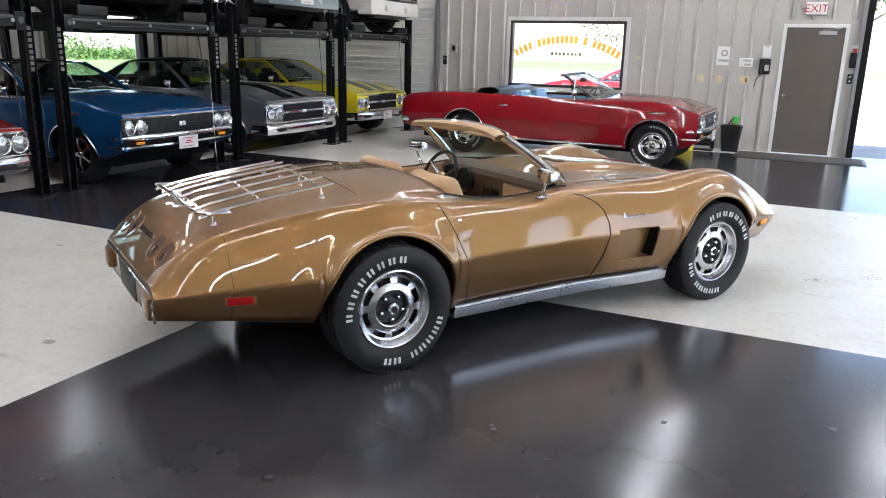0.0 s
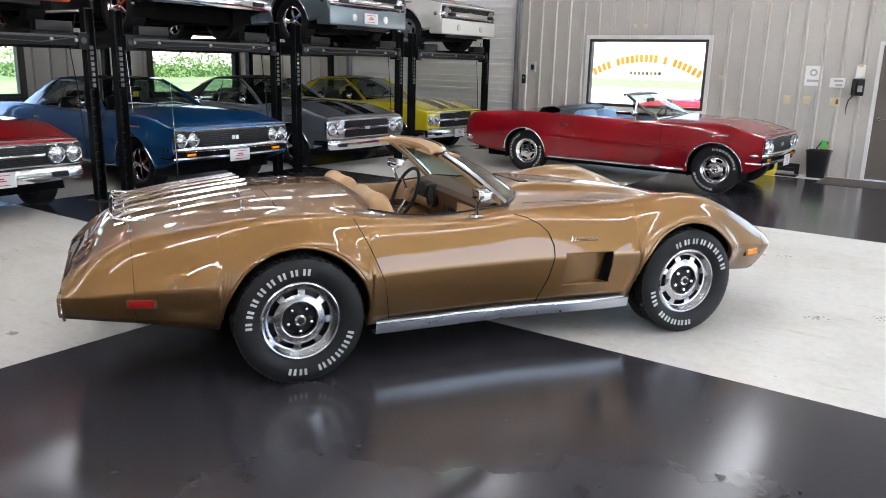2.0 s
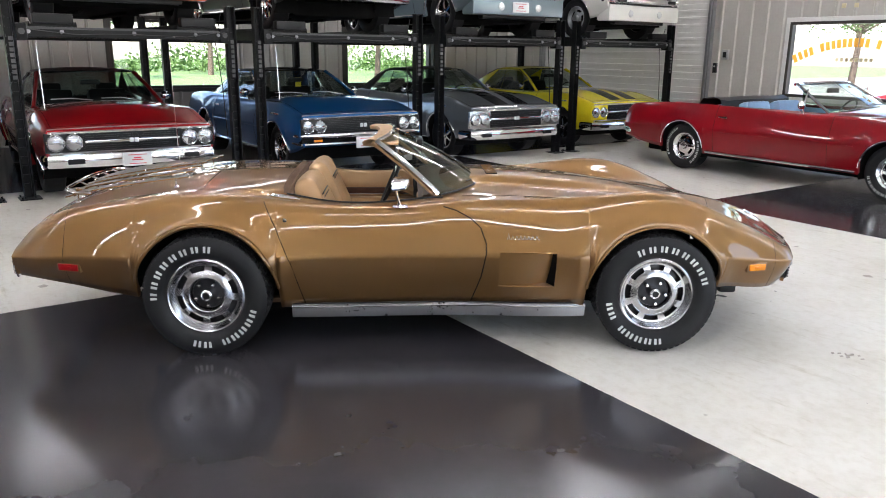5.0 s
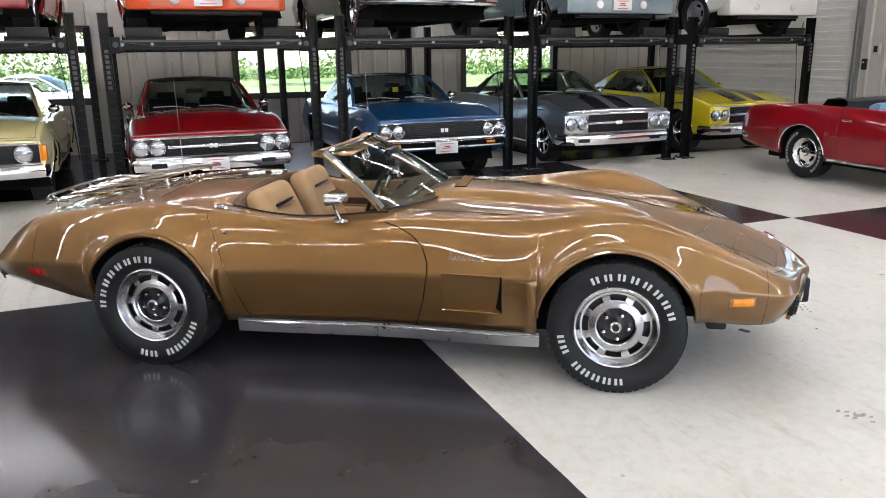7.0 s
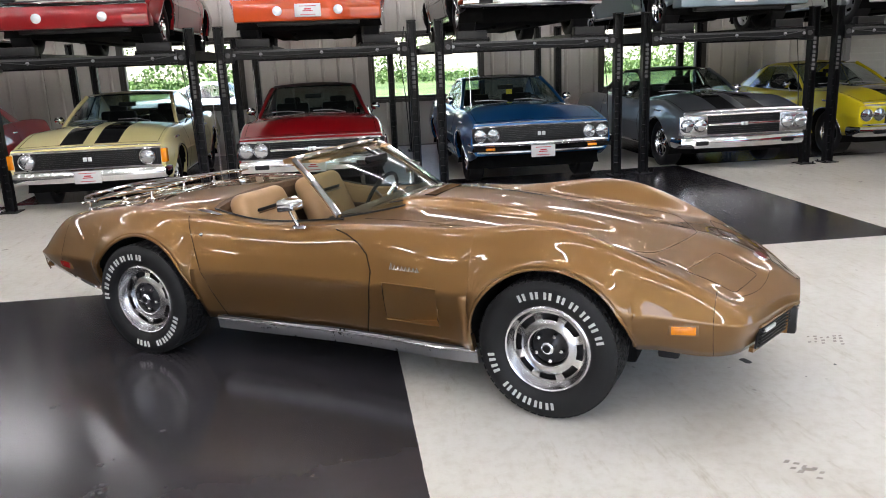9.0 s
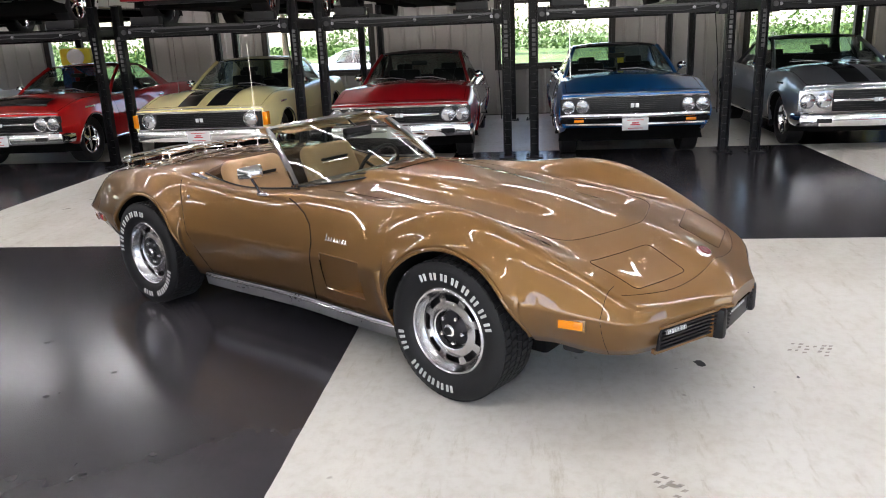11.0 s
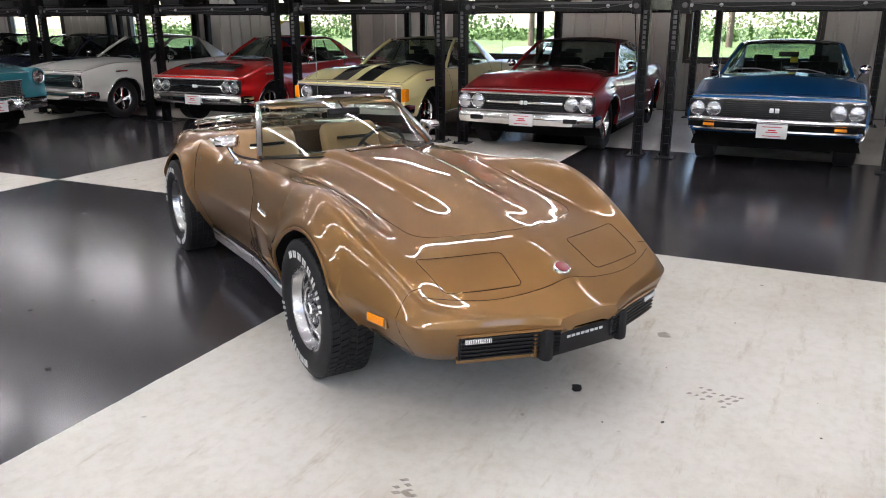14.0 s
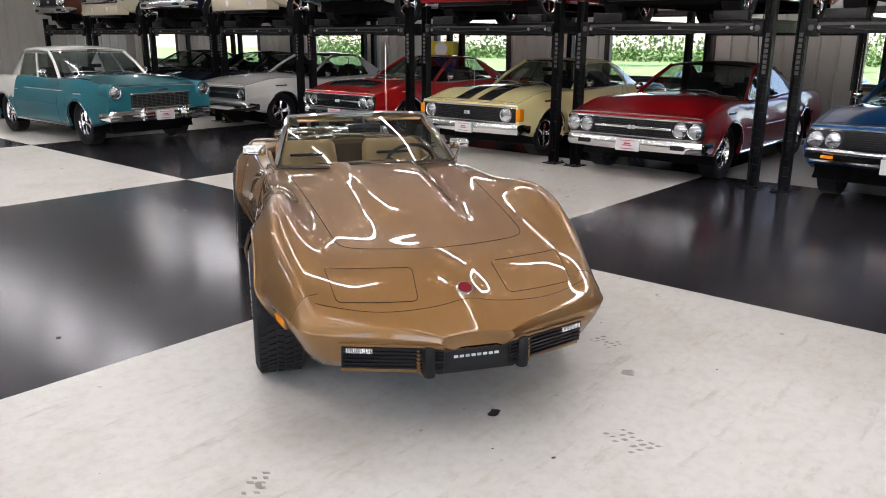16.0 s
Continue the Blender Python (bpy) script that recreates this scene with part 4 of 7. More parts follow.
# ---- the bronze convertible ----
CAR_AT = pose(-1.792, 4.700, 0.0, 0, 0, 57.85)
STING = dict(
    x0=-2.36, x1=2.29, flare=0.022, round=(0.14, 1.0), lean=(0.26, 0.16), soft=0.04, long=0.11,
    arches=[(-1.245, 0.335, 0.388), (1.235, 0.335, 0.388)],
    wm=[(-2.36, 0.60), (-2.25, 0.655), (-2.04, 0.715), (-1.75, 0.79), (-1.25, 0.85), (-0.95, 0.835), (-0.65, 0.785), (-0.3, 0.765), (0.1, 0.768), (0.5, 0.80), (0.9, 0.845), (1.25, 0.862), (1.5, 0.848), (1.75, 0.79), (1.92, 0.742), (2.03, 0.712), (2.08, 0.690), (2.12, 0.62), (2.17, 0.475), (2.21, 0.33), (2.25, 0.24), (2.29, 0.16)],
    w0=[(-2.36, 0.52), (-2.04, 0.63), (-1.75, 0.69), (-0.8, 0.69), (0.0, 0.675), (0.8, 0.73), (1.7, 0.68), (1.92, 0.655), (2.0, 0.625), (2.05, 0.585), (2.10, 0.49), (2.15, 0.36), (2.20, 0.24), (2.25, 0.16), (2.29, 0.11)],
    zcr=[(-2.36, 0.505), (-1.7, 0.54), (-0.8, 0.545), (0.0, 0.55), (0.7, 0.555), (1.6, 0.545), (1.85, 0.52), (2.0, 0.505), (2.2, 0.49), (2.29, 0.475)],
    zb=[(-2.36, 0.375), (-2.0, 0.35), (-1.65, 0.30), (-0.82, 0.235), (0.82, 0.245), (1.64, 0.345), (1.92, 0.325), (2.10, 0.33), (2.18, 0.35), (2.25, 0.41), (2.29, 0.44)],
    zs=[(-2.36, 0.55), (-2.30, 0.62), (-2.20, 0.695), (-2.10, 0.75), (-2.0, 0.778), (-1.7, 0.832), (-1.35, 0.874), (-1.1, 0.874), (-0.75, 0.832), (-0.45, 0.808), (-0.1, 0.812), (0.05, 0.838), (0.3, 0.842), (0.6, 0.845), (0.9, 0.872), (1.12, 0.902), (1.34, 0.886), (1.55, 0.808), (1.79, 0.698), (1.92, 0.632), (2.03, 0.572), (2.10, 0.548), (2.16, 0.535), (2.22, 0.525), (2.29, 0.500)],
    ws=[(-2.36, 0.49), (-2.1, 0.54), (-1.7, 0.605), (-1.25, 0.66), (-0.9, 0.665), (-0.5, 0.655), (0.0, 0.652), (0.5, 0.655), (1.0, 0.685), (1.3, 0.71), (1.6, 0.70), (1.9, 0.655), (2.03, 0.632), (2.08, 0.605), (2.12, 0.53), (2.17, 0.41), (2.21, 0.28), (2.25, 0.205), (2.29, 0.14)],
    wf=[(-2.36, 0.445), (-2.0, 0.49), (-1.4, 0.57), (-0.9, 0.622), (-0.82, 0.626), (0.0, 0.626), (0.10, 0.60), (0.20, 0.555), (0.4, 0.53), (0.9, 0.505), (1.3, 0.50), (1.6, 0.505), (1.9, 0.53), (2.05, 0.50), (2.1, 0.45), (2.21, 0.23), (2.25, 0.17), (2.29, 0.12)],
    zf=[(-2.36, 0.55), (-2.20, 0.700), (-2.10, 0.756), (-2.0, 0.785), (-1.6, 0.846), (-1.25, 0.884), (-0.9, 0.872), (-0.75, 0.838), (-0.45, 0.808), (0.0, 0.838), (0.2, 0.852), (0.35, 0.850), (0.6, 0.836), (1.0, 0.806), (1.3, 0.776), (1.55, 0.744), (1.75, 0.706), (1.92, 0.650), (2.03, 0.596), (2.10, 0.562), (2.20, 0.538), (2.29, 0.503)],
    wv=[(-2.36, 0.40), (-2.0, 0.44), (-1.4, 0.49), (-0.9, 0.585), (-0.82, 0.60), (0.0, 0.60), (0.10, 0.56), (0.20, 0.34), (0.30, 0.285), (0.9, 0.262), (1.3, 0.265), (1.6, 0.34), (1.9, 0.40), (2.1, 0.38), (2.21, 0.19), (2.25, 0.14), (2.29, 0.10)],
    zv=[(-2.36, 0.55), (-2.20, 0.705), (-2.10, 0.762), (-2.0, 0.79), (-1.6, 0.85), (-1.25, 0.888), (-0.9, 0.892), (-0.75, 0.845), (-0.45, 0.808), (0.0, 0.845), (0.2, 0.866), (0.35, 0.868), (0.6, 0.853), (1.0, 0.822), (1.3, 0.786), (1.55, 0.750), (1.75, 0.715), (1.92, 0.660), (2.03, 0.606), (2.10, 0.572), (2.20, 0.545), (2.29, 0.505)],
    wd=[(-2.36, 0.2), (-1.4, 0.25), (-0.82, 0.3), (0.02, 0.30), (0.15, 0.25), (0.3, 0.225), (0.9, 0.195), (1.3, 0.17), (1.55, 0.145), (1.8, 0.14), (2.1, 0.13), (2.25, 0.07), (2.29, 0.05)],
    zd=[(-2.36, 0.55), (-2.20, 0.718), (-2.10, 0.775), (-2.0, 0.803), (-1.6, 0.868), (-1.25, 0.905), (-0.9, 0.912), (0.0, 0.845), (0.15, 0.895), (0.25, 0.914), (0.4, 0.912), (0.6, 0.902), (0.9, 0.874), (1.1, 0.850), (1.3, 0.818), (1.45, 0.786), (1.58, 0.758), (1.7, 0.741), (1.8, 0.724), (1.92, 0.692), (2.03, 0.640), (2.10, 0.610), (2.21, 0.560), (2.29, 0.510)],
    zc=[(-2.36, 0.55), (-2.20, 0.725), (-2.10, 0.782), (-2.0, 0.810), (-1.6, 0.875), (-1.25, 0.912), (-0.9, 0.918), (0.0, 0.85), (0.15, 0.900), (0.25, 0.919), (0.4, 0.918), (0.6, 0.909), (0.9, 0.882), (1.1, 0.859), (1.3, 0.827), (1.45, 0.795), (1.58, 0.769), (1.7, 0.752), (1.8, 0.736), (1.92, 0.708), (2.03, 0.667), (2.10, 0.638), (2.21, 0.572), (2.29, 0.512)],
)
body = Body(STING)
sting = thing("sports_car", CAR_AT, "bronze-gold convertible sports car with its top down, on checkerboard floor", "car")
X_SEAT, X_COWL = -0.82, 0.02


def inside_door(x, y, z):
    front = pchip([(0.2, 0.20), (0.42, 0.26), (0.60, 0.285), (0.72, 0.24), (0.80, 0.12), (0.84, 0.04)])(z)
    rear = pchip([(0.2, -0.715), (0.5, -0.78), (0.70, -0.86), (0.86, -0.93)])(z)
    return rear < x < front and abs(y) > 0.58


def hood_half(x):
    return 0.565 - 0.10 * (x - 0.16) / 1.48


def hood_front(y):
    """The bonnet's front edge, a shallow V with its point on the centre line."""
    return 1.79 - 0.15 * min(1.2, abs(y) / 0.455) ** 1.2


def sting_panel(x, y, z, col):
    if X_SEAT < x < X_COWL and col >= VALLEY:
        return None
    if col < 0 and z < 0.3:
        return "body"
    if inside_door(x, y, z) and 1 <= col < VALLEY:
        return "door_r" if y < 0 else "door_l"
    if 0.16 < x < hood_front(y) and abs(y) < hood_half(x) and col > SHOULDER:
        return "hood"
    if 0.36 < x < 0.675 and 3 <= col <= 7:
        return None
    if x > 1.95:
        return "fascia_f"
    if x < -2.03:
        return "fascia_r"
    return "body"


panels = body.meshes(body.stations(90, (X_SEAT, X_COWL, 0.16, 0.36, 0.675, 1.95, -2.03)), sting_panel)
PANEL_NAMES = {"body": ("body", ""), "door_r": ("door", "closed door with pushbutton lock"), "door_l": ("door", ""), "hood": ("hood", "domed bonnet"), "fascia_f": ("front_bumper_cover", ""), "fascia_r": ("rear_bumper_cover", "")}
shells = {}
for key, (bm, normals) in panels.items():
    nm, lab = PANEL_NAMES[key]
    shells[key] = shell(nm, bm, normals, M_BRONZE, sting, lab)


def s_at_z(x, z):
    pts = body.half(x)
    for i in range(1, SHOULDER):
        if pts[i][1] <= z <= pts[i + 1][1]:
            return i + (z - pts[i][1]) / max(1e-6, pts[i + 1][1] - pts[i][1])
    return SHOULDER if z > pts[SHOULDER][1] else 1.0


def z_path(pairs, n=5):
    out = []
    for (xa, za), (xb, zb) in zip(pairs, pairs[1:]):
        for k in range(n):
            x, z = xa + (xb - xa) * k / n, za + (zb - za) * k / n
            out.append((x, s_at_z(x, z)))
    return out + [(pairs[-1][0], s_at_z(*pairs[-1]))]


# door gaps, bonnet gap, bumper cover gaps
front_z = [(0.205, 0.245), (0.26, 0.42), (0.285, 0.56), (0.285, 0.62), (0.255, 0.70), (0.20, 0.75), (0.12, 0.79), (0.05, 0.809)]
rear_z = [(-0.722, 0.245), (-0.78, 0.5), (-0.82, 0.60), (-0.86, 0.70), (-0.90, 0.78), (-0.93, 0.84)]
for sy in (1, -1):
    for pth, nm in ((front_z, "door_gap"), (rear_z, "door_gap")):
        bm = body.seam(z_path(pth), 0.0040 if pth is front_z else 0.0026)
        if sy < 0:
            bmesh.ops.scale(bm, vec=(1, -1, 1), verts=bm.verts)
        part(nm, bm, M_SEAM, shells["door_r" if sy > 0 else "door_l"])
hood_line = [(0.16 + 1.40 * k / 34, hood_half(0.16 + 1.40 * k / 34)) for k in range(35)]
hood_line += [(1.60, 0.458), (1.628, 0.442), (1.650, 0.415)] + [(hood_front(0.40 * k / 16), 0.40 * k / 16) for k in range(15, -1, -1)]
part("hood_gap", body.seam([(x, body.s_of_y(x, y)) for x, y in hood_line], 0.0020, mirror=True), M_SEAM, shells["hood"])
for xx, nm in ((1.95, "fascia_f"), (-2.03, "fascia_r")):
    for sy in (1, -1):
        bm = body.seam(dense([(xx, 1.2), (xx, SHOULDER), (xx, SHOULDER + 2)], 10), 0.0016)
        bmesh.ops.scale(bm, vec=(1, sy, 1), verts=bm.verts)
        part("cover_gap", bm, M_SEAM, shells[nm])
nose_line = [(2.150 - 0.18 * (k / 20) ** 2.6, 0.66 * k / 20) for k in range(20)]
part("cover_gap", body.seam([(x, body.s_of_y(x, min(y, body.f["ws"](x) - 0.002))) for x, y in nose_line], 0.0014, mirror=True), M_SEAM, shells["fascia_f"])
part("deck_gap", body.seam(dense([(-1.30, VALLEY), (-1.30, HALF - 1)], 10), 0.003, mirror=True), M_SEAM, shells["body"])

# pop-up lamp lids: rounded outlines and their gap
for s in (-1, 1):
    def lid_at(u, v):
        """u from the rear edge to the front, v from the inner edge to the outer, both -1 to 1."""
        a, b = (u + 1) / 2, (v + 1) / 2
        inner = Vector((1.905, 0.185)).lerp(Vector((2.098, 0.205)), a)
        outer = Vector((1.800, 0.560)).lerp(Vector((2.02, 0.540)), a)
        q = inner.lerp(outer, b)
        return q.x, s * q.y

    outline = []
    for qx, qy, a0 in ((1, 1, 0), (-1, 1, 90), (-1, -1, 180), (1, -1, 270)):
        for k in range(7):
            a = radians(a0 + 90 * k / 6)
            outline.append(lid_at(qx * 0.76 + 0.24 * math.cos(a), qy * 0.84 + 0.16 * math.sin(a)))
    dense_line = []
    for (xa, ya), (xb, yb) in zip(outline, outline[1:] + outline[:1]):
        n = max(1, int(math.hypot(xb - xa, yb - ya) / 0.02))
        dense_line += [(xa + (xb - xa) * k / n, ya + (yb - ya) * k / n) for k in range(n)]
    rows = []
    for u in range(11):
        rows.append([])
        for v in range(11):
            px, py = lid_at(-0.95 + 1.9 * u / 10, -0.96 + 1.92 * v / 10)
            rows[-1].append((px, py, body.at_y(px, py) + 0.0012))
    lid = part("headlamp_lid", grid(rows), M_BRONZE, sting, "closed pop-up headlamp lid")
    part("lid_gap", tube([(px, py, body.at_y(px, py) + 0.0005) for px, py in dense_line], 0.0017, 5, closed=True), M_SEAM, lid)

# nose badge, lying on the slope
bz = body.at_y(2.10, 0)
slope_n = Vector((-(body.at_y(2.13, 0) - body.at_y(2.07, 0)) / 0.06, 0, 1)).normalized()
badge_m = Matrix.Translation((2.10, 0, bz)) @ Vector((0, 1, 0)).rotation_difference(slope_n).to_matrix().to_4x4()
nb = part("nose_badge", lathe([(0.0005, 0.010), (0.030, 0.009), (0.037, 0.006), (0.040, -0.006)], 28, m=badge_m), M_CHROME, sting, "round chrome nose emblem")
part("badge_enamel", lathe([(0.0005, 0.0125), (0.030, 0.0115), (0.031, 0.008)], 24, m=badge_m), M_ENAMEL, nb, "red enamel face")


def front_x(y):
    """Where the nose face stands at half width y."""
    lo, hi = 1.9, 2.28
    for _ in range(30):
        m = (lo + hi) / 2
        if body.at_z(m, 0.44) > abs(y):
            lo = m
        else:
            hi = m
    return lo


def face_strip(y0, y1, z0, z1, out, n=8, thick=0.01):
    ys = [y0 + (y1 - y0) * k / n for k in range(n + 1)]
    return grid([[(front_x(y) + out - (0.45 - z) * 0.12, y, z) for y in ys] for z in (z0, (z0 + z1) / 2, z1)], thick=thick)


for s in (-1, 1):
    g = part("grille", face_strip(s * 0.145, s * 0.545, 0.345, 0.452, 0.004), M_BLACK, shells["fascia_f"], "black slatted air intake")
    for k in range(6):
        part("slat", face_strip(s * 0.15, s * 0.54, 0.352 + k * 0.0175, 0.358 + k * 0.0175, 0.016, thick=0.012), M_BLACK, g)
    fl = part("parking_lamp", face_strip(s * 0.425, s * 0.530, 0.422, 0.444, 0.018, thick=0.016), M_HEAD, shells["fascia_f"], "clear ribbed parking lamp")
    for k in range(12):
        yy = s * (0.430 + k * 0.0087)
        part("rib", tube([(front_x(yy) + 0.022, yy, 0.424), (front_x(yy) + 0.022, yy, 0.442)], 0.0018, 5), M_WHITE_LENS, fl)
    part("lower_lip", face_strip(s * 0.15, s * 0.545, 0.326, 0.347, -0.006, n=12, thick=0.02), M_BRONZE, shells["fascia_f"])
    part("upper_lip", face_strip(s * 0.14, s * 0.56, 0.450, 0.462, 0.014, n=12, thick=0.03), M_BRONZE, shells["fascia_f"])
    # bumper pads either side of the plate
    pad = box(2.13, 2.285, s * 0.205 - 0.026, s * 0.205 + 0.026, 0.318, 0.458, 0.02)
    part("bumper_pad", pad, M_BLACK, sting, "black rubber overrider")
    part("pad_side", box(2.10, 2.245, s * 0.243 - 0.008, s * 0.243 + 0.008, 0.33, 0.47, 0.006), M_BRONZE, sting)
part("centre_panel", box(2.12, 2.265, -0.176, 0.176, 0.325, 0.450, 0.012), M_BLACK, sting, "black panel with silver lettering")
bars = bmesh.new()
for k in range(8):
    y0 = -0.100 + k * 0.0255
    box(2.266, 2.2685, y0, y0 + 0.018, 0.3955, 0.4065, bm=bars)
part("lettering", bars, M_WHITE_LENS, sting, "silver lettering on the front panel", smooth=0)
part("chin", box(1.60, 1.98, -0.46, 0.46, 0.285, 0.345, 0.02), M_DARK, sting, "dark front valance")
part("air_dam", box(1.70, 1.80, -0.60, 0.60, 0.27, 0.34, 0.02), M_BLACK, sting)

# side lamps
for s in (-1, 1):
    for xx, zz, m, w in ((1.83, 0.475, M_AMBER, 0.052), (-2.0, 0.475, M_RED_LENS, 0.06)):
        yy = body.at_z(xx, zz)
        slope = math.degrees(math.atan2(body.at_z(xx + 0.05, zz) - body.at_z(xx - 0.05, zz), 0.1))
        mm = pose(xx, -yy, zz, 0, 0, -slope)
        if s > 0:
            mm = Matrix.Diagonal((1, -1, 1, 1)) @ mm
        fr = part("side_lamp", box(-w - 0.012, w + 0.012, -0.008, 0.012, -0.026, 0.026, 0.004, m=mm), M_BRONZE, sting, "thin framed side marker lamp")
        part("lens", box(-w, w, -0.014, 0.0, -0.018, 0.018, 0.004, m=mm), m, fr, "red lens" if m is M_RED_LENS else "amber lens")
        part("reflector", box(-w * 0.35, w * 0.35, -0.0155, -0.013, -0.008, 0.008, 0.001, m=mm), m, fr)

# air outlet behind the front wheel: a scoop that deepens forwards, a dark sheet for its inner shade
for s in (-1, 1):
    def V(x, z, out=0.0):
        return Vector((x, s * (body.at_z(x, z) + out), z))
    xr, xf = 0.36, 0.675
    lo_r, lo_f = body.half(xr)[3][1], body.half(xf)[3][1]
    hi_r, hi_f = body.half(xr)[8][1], body.half(xf)[8][1]

    def deep(q):
        return -0.0008 - 0.065 * q ** 1.4
    ramp, top_w, low_w = [], [], []
    for k in range(9):
        q = k / 8
        x = xr + (xf - xr) * q
        zl, zh = body.half(x)[3][1], body.half(x)[8][1]
        ramp.append([V(x, zl + 0.012 * q, deep(q)), V(x, (zl + zh) / 2, deep(q) - 0.004), V(x, zh - 0.010 * q, deep(q))])
        top_w.append([V(x, zh, 0.0), ramp[-1][2]])
        low_w.append([V(x, zl, 0.0), ramp[-1][0]])
    vent = part("side_vent", grid(ramp), M_BRONZE, sting, "sunken side air outlet")
    part("vent_wall", grid(top_w), M_BRONZE, vent)
    part("vent_wall", grid(low_w), M_BRONZE, vent)
    part("vent_mouth", grid([[V(xf + 0.002, lo_f, -0.002), V(xf - 0.05, lo_f, -0.062)], [V(xf + 0.002, hi_f, -0.002), V(xf - 0.015, hi_f, -0.062)]]), M_DARK, vent, "dark mouth of the outlet")
    loop = [V(xr + (xf - xr) * k / 8, body.half(xr + (xf - xr) * k / 8)[8][1], -0.001) for k in range(9)] + [V(xf, (hi_f + lo_f) / 2, -0.001)] + [V(xf - (xf - xr) * k / 8, body.half(xf - (xf - xr) * k / 8)[3][1], -0.001) for k in range(9)]
    part("vent_edge", tube(loop, 0.0045, 6), M_BRONZE, vent)
    sc = bmesh.new()
    for k in range(8):
        xx = 0.40 + k * 0.022
        tall = 0.034 if k == 0 else 0.022
        tube([V(xx, 0.640, 0.001), V(xx + 0.009, 0.640 + tall, 0.005), V(xx + 0.014, 0.644, 0.003), V(xx + 0.022, 0.641, 0.002)], 0.0032, 6, bm=sc)
    part("script_badge", sc, M_CHROME, sting, "chrome script badge")

# sill covers
for s in (-1, 1):
    rows = []
    for k in range(25):
        xx = -0.80 + 1.66 * k / 24
        w = body.f["w0"](xx)
        zt = body.f["zb"](xx) + 0.006
        rows.append([(xx, s * (w + 0.012), zt + 0.010), (xx, s * (w + 0.020), zt + 0.004), (xx, s * (w + 0.021), zt - 0.004), (xx, s * (w + 0.010), zt - 0.068), (xx, s * (w - 0.02), zt - 0.076), (xx, s * (w - 0.10), zt - 0.080)])
    sill = part("sill_cover", grid(rows), M_ROCKER, sting, "bright ribbed alloy sill cover")
    part("bright_bead", tube([(r[2][0], r[2][1] + s * 0.001, r[2][2]) for r in rows], 0.0045, 6), M_CHROME, sill)
    part("sill_line", tube([(r[0][0], r[0][1] + s * 0.001, r[0][2] + 0.004) for r in rows], 0.004, 6), M_BLACK, sill)

# rolled lips round the wheel openings
for s in (-1, 1):
    for xa, za, rad in body.arches:
        arc = []
        for k in range(41):
            a = math.pi * (0.03 + 0.94 * k / 40)
            px, pz = xa + (rad + 0.003) * math.cos(a), za + (rad + 0.003) * math.sin(a)
            px = min(max(px, xa - rad + 0.002), xa + rad - 0.002)
            arc.append((px, s * (body.at_z(px, max(pz, body.bottom(px) + 0.005)) - 0.004), pz))
        part("arch_lip", tube(arc, 0.0095, 8), M_BRONZE, shells["body"])

# underside and wheel housings
part("underbody", box(-1.55, 1.60, -0.56, 0.56, 0.21, 0.36, 0.02), M_DARK, sting)
for xa in (-1.245, 1.24):
    for s in (-1, 1):
        ring = []
        for k in range(25):
            a = math.pi * (0.01 + 0.98 * k / 24)
            px, pz = xa + 0.392 * math.cos(a), 0.335 + 0.392 * math.sin(a)
            ring.append([(px, s * yy, pz) for yy in (0.52, 0.70, body.at_z(min(max(px, xa - 0.39), xa + 0.39), max(pz, 0.3)) - 0.012)])
        wl = part("wheel_housing", grid(ring), M_DARK, sting)
        part("housing_wall", box(xa - (0.40 if xa < 0 else 0.30), xa + (0.40 if xa < 0 else 0.28), s * 0.505, s * 0.522, 0.2, 0.745 if xa < 0 else 0.655), M_DARK, wl)
for x in (-1.245, 1.24):
    for s in (-1, 1):
        add_wheel(sting, x, s * (0.735 if x > 0 else 0.728), 0.338, 0.245, 0.205, "slot", -2.0 if x > 0 else 0.0, 27 if x > 0 else -38)

# windscreen
def screen(u, v, off=0.0):
    """u from -1 to 1 across, v from 0 at the base to 1 at the header."""
    base = Vector((0.30 - 0.27 * abs(u) ** 2.4, -0.605 * u, 0.882 - 0.018 * u * u))
    top = Vector((-0.235 - 0.085 * abs(u) ** 2.4, -0.478 * u, 1.165 - 0.022 * u * u))
    p = base.lerp(top, v)
    return p + Vector((0.035, 0, 0.03)) * math.sin(math.pi * v) * (1 - 0.6 * u * u) * 0.5 + Vector((0.8, 0, 0.6)) * off


ws = part("windscreen", grid([[screen(-1 + 2 * k / 24, j / 8) for k in range(25)] for j in range(9)]), M_GLASS, sting, "curved tinted windscreen")
ws.visible_shadow = False
for u in (-1, 1):
    part("screen_frame", tube([screen(u, j / 8) + Vector((-0.006, 0, 0)) for j in range(9)], 0.018, 8), M_CHROME, ws, "chrome windscreen pillar trim")
hd_top = [screen(-1 + 2 * k / 24, 1.0) for k in range(25)]
part("header_trim", tube([p + Vector((0.006, 0, 0.006)) for p in hd_top], 0.013, 8), M_CHROME, ws, "chrome header trim")
hb = grid([[p + Vector((dx, 0, dz)) for p in hd_top] for dx, dz in ((0.0, 0.010), (-0.045, 0.012), (-0.085, -0.002), (-0.08, -0.025), (-0.02, -0.03), (0.0, -0.012))])
part("header", hb, M_TAN, ws, "tan padded screen header")
for u in (-1, 1):
    part("pillar_lining", tube([screen(u, j / 8) + Vector((-0.026, 0.014 * u, -0.008)) for j in range(9)], 0.014, 8), M_TAN_D, ws)
part("base_seal", tube([screen(-1 + 2 * k / 24, 0.0) + Vector((0.004, 0, -0.004)) for k in range(25)], 0.006, 6), M_BLACK, ws)
wip = tube([(0.33, 0.30, 0.878), (0.22, 0.0, 0.905)], 0.004, 5)
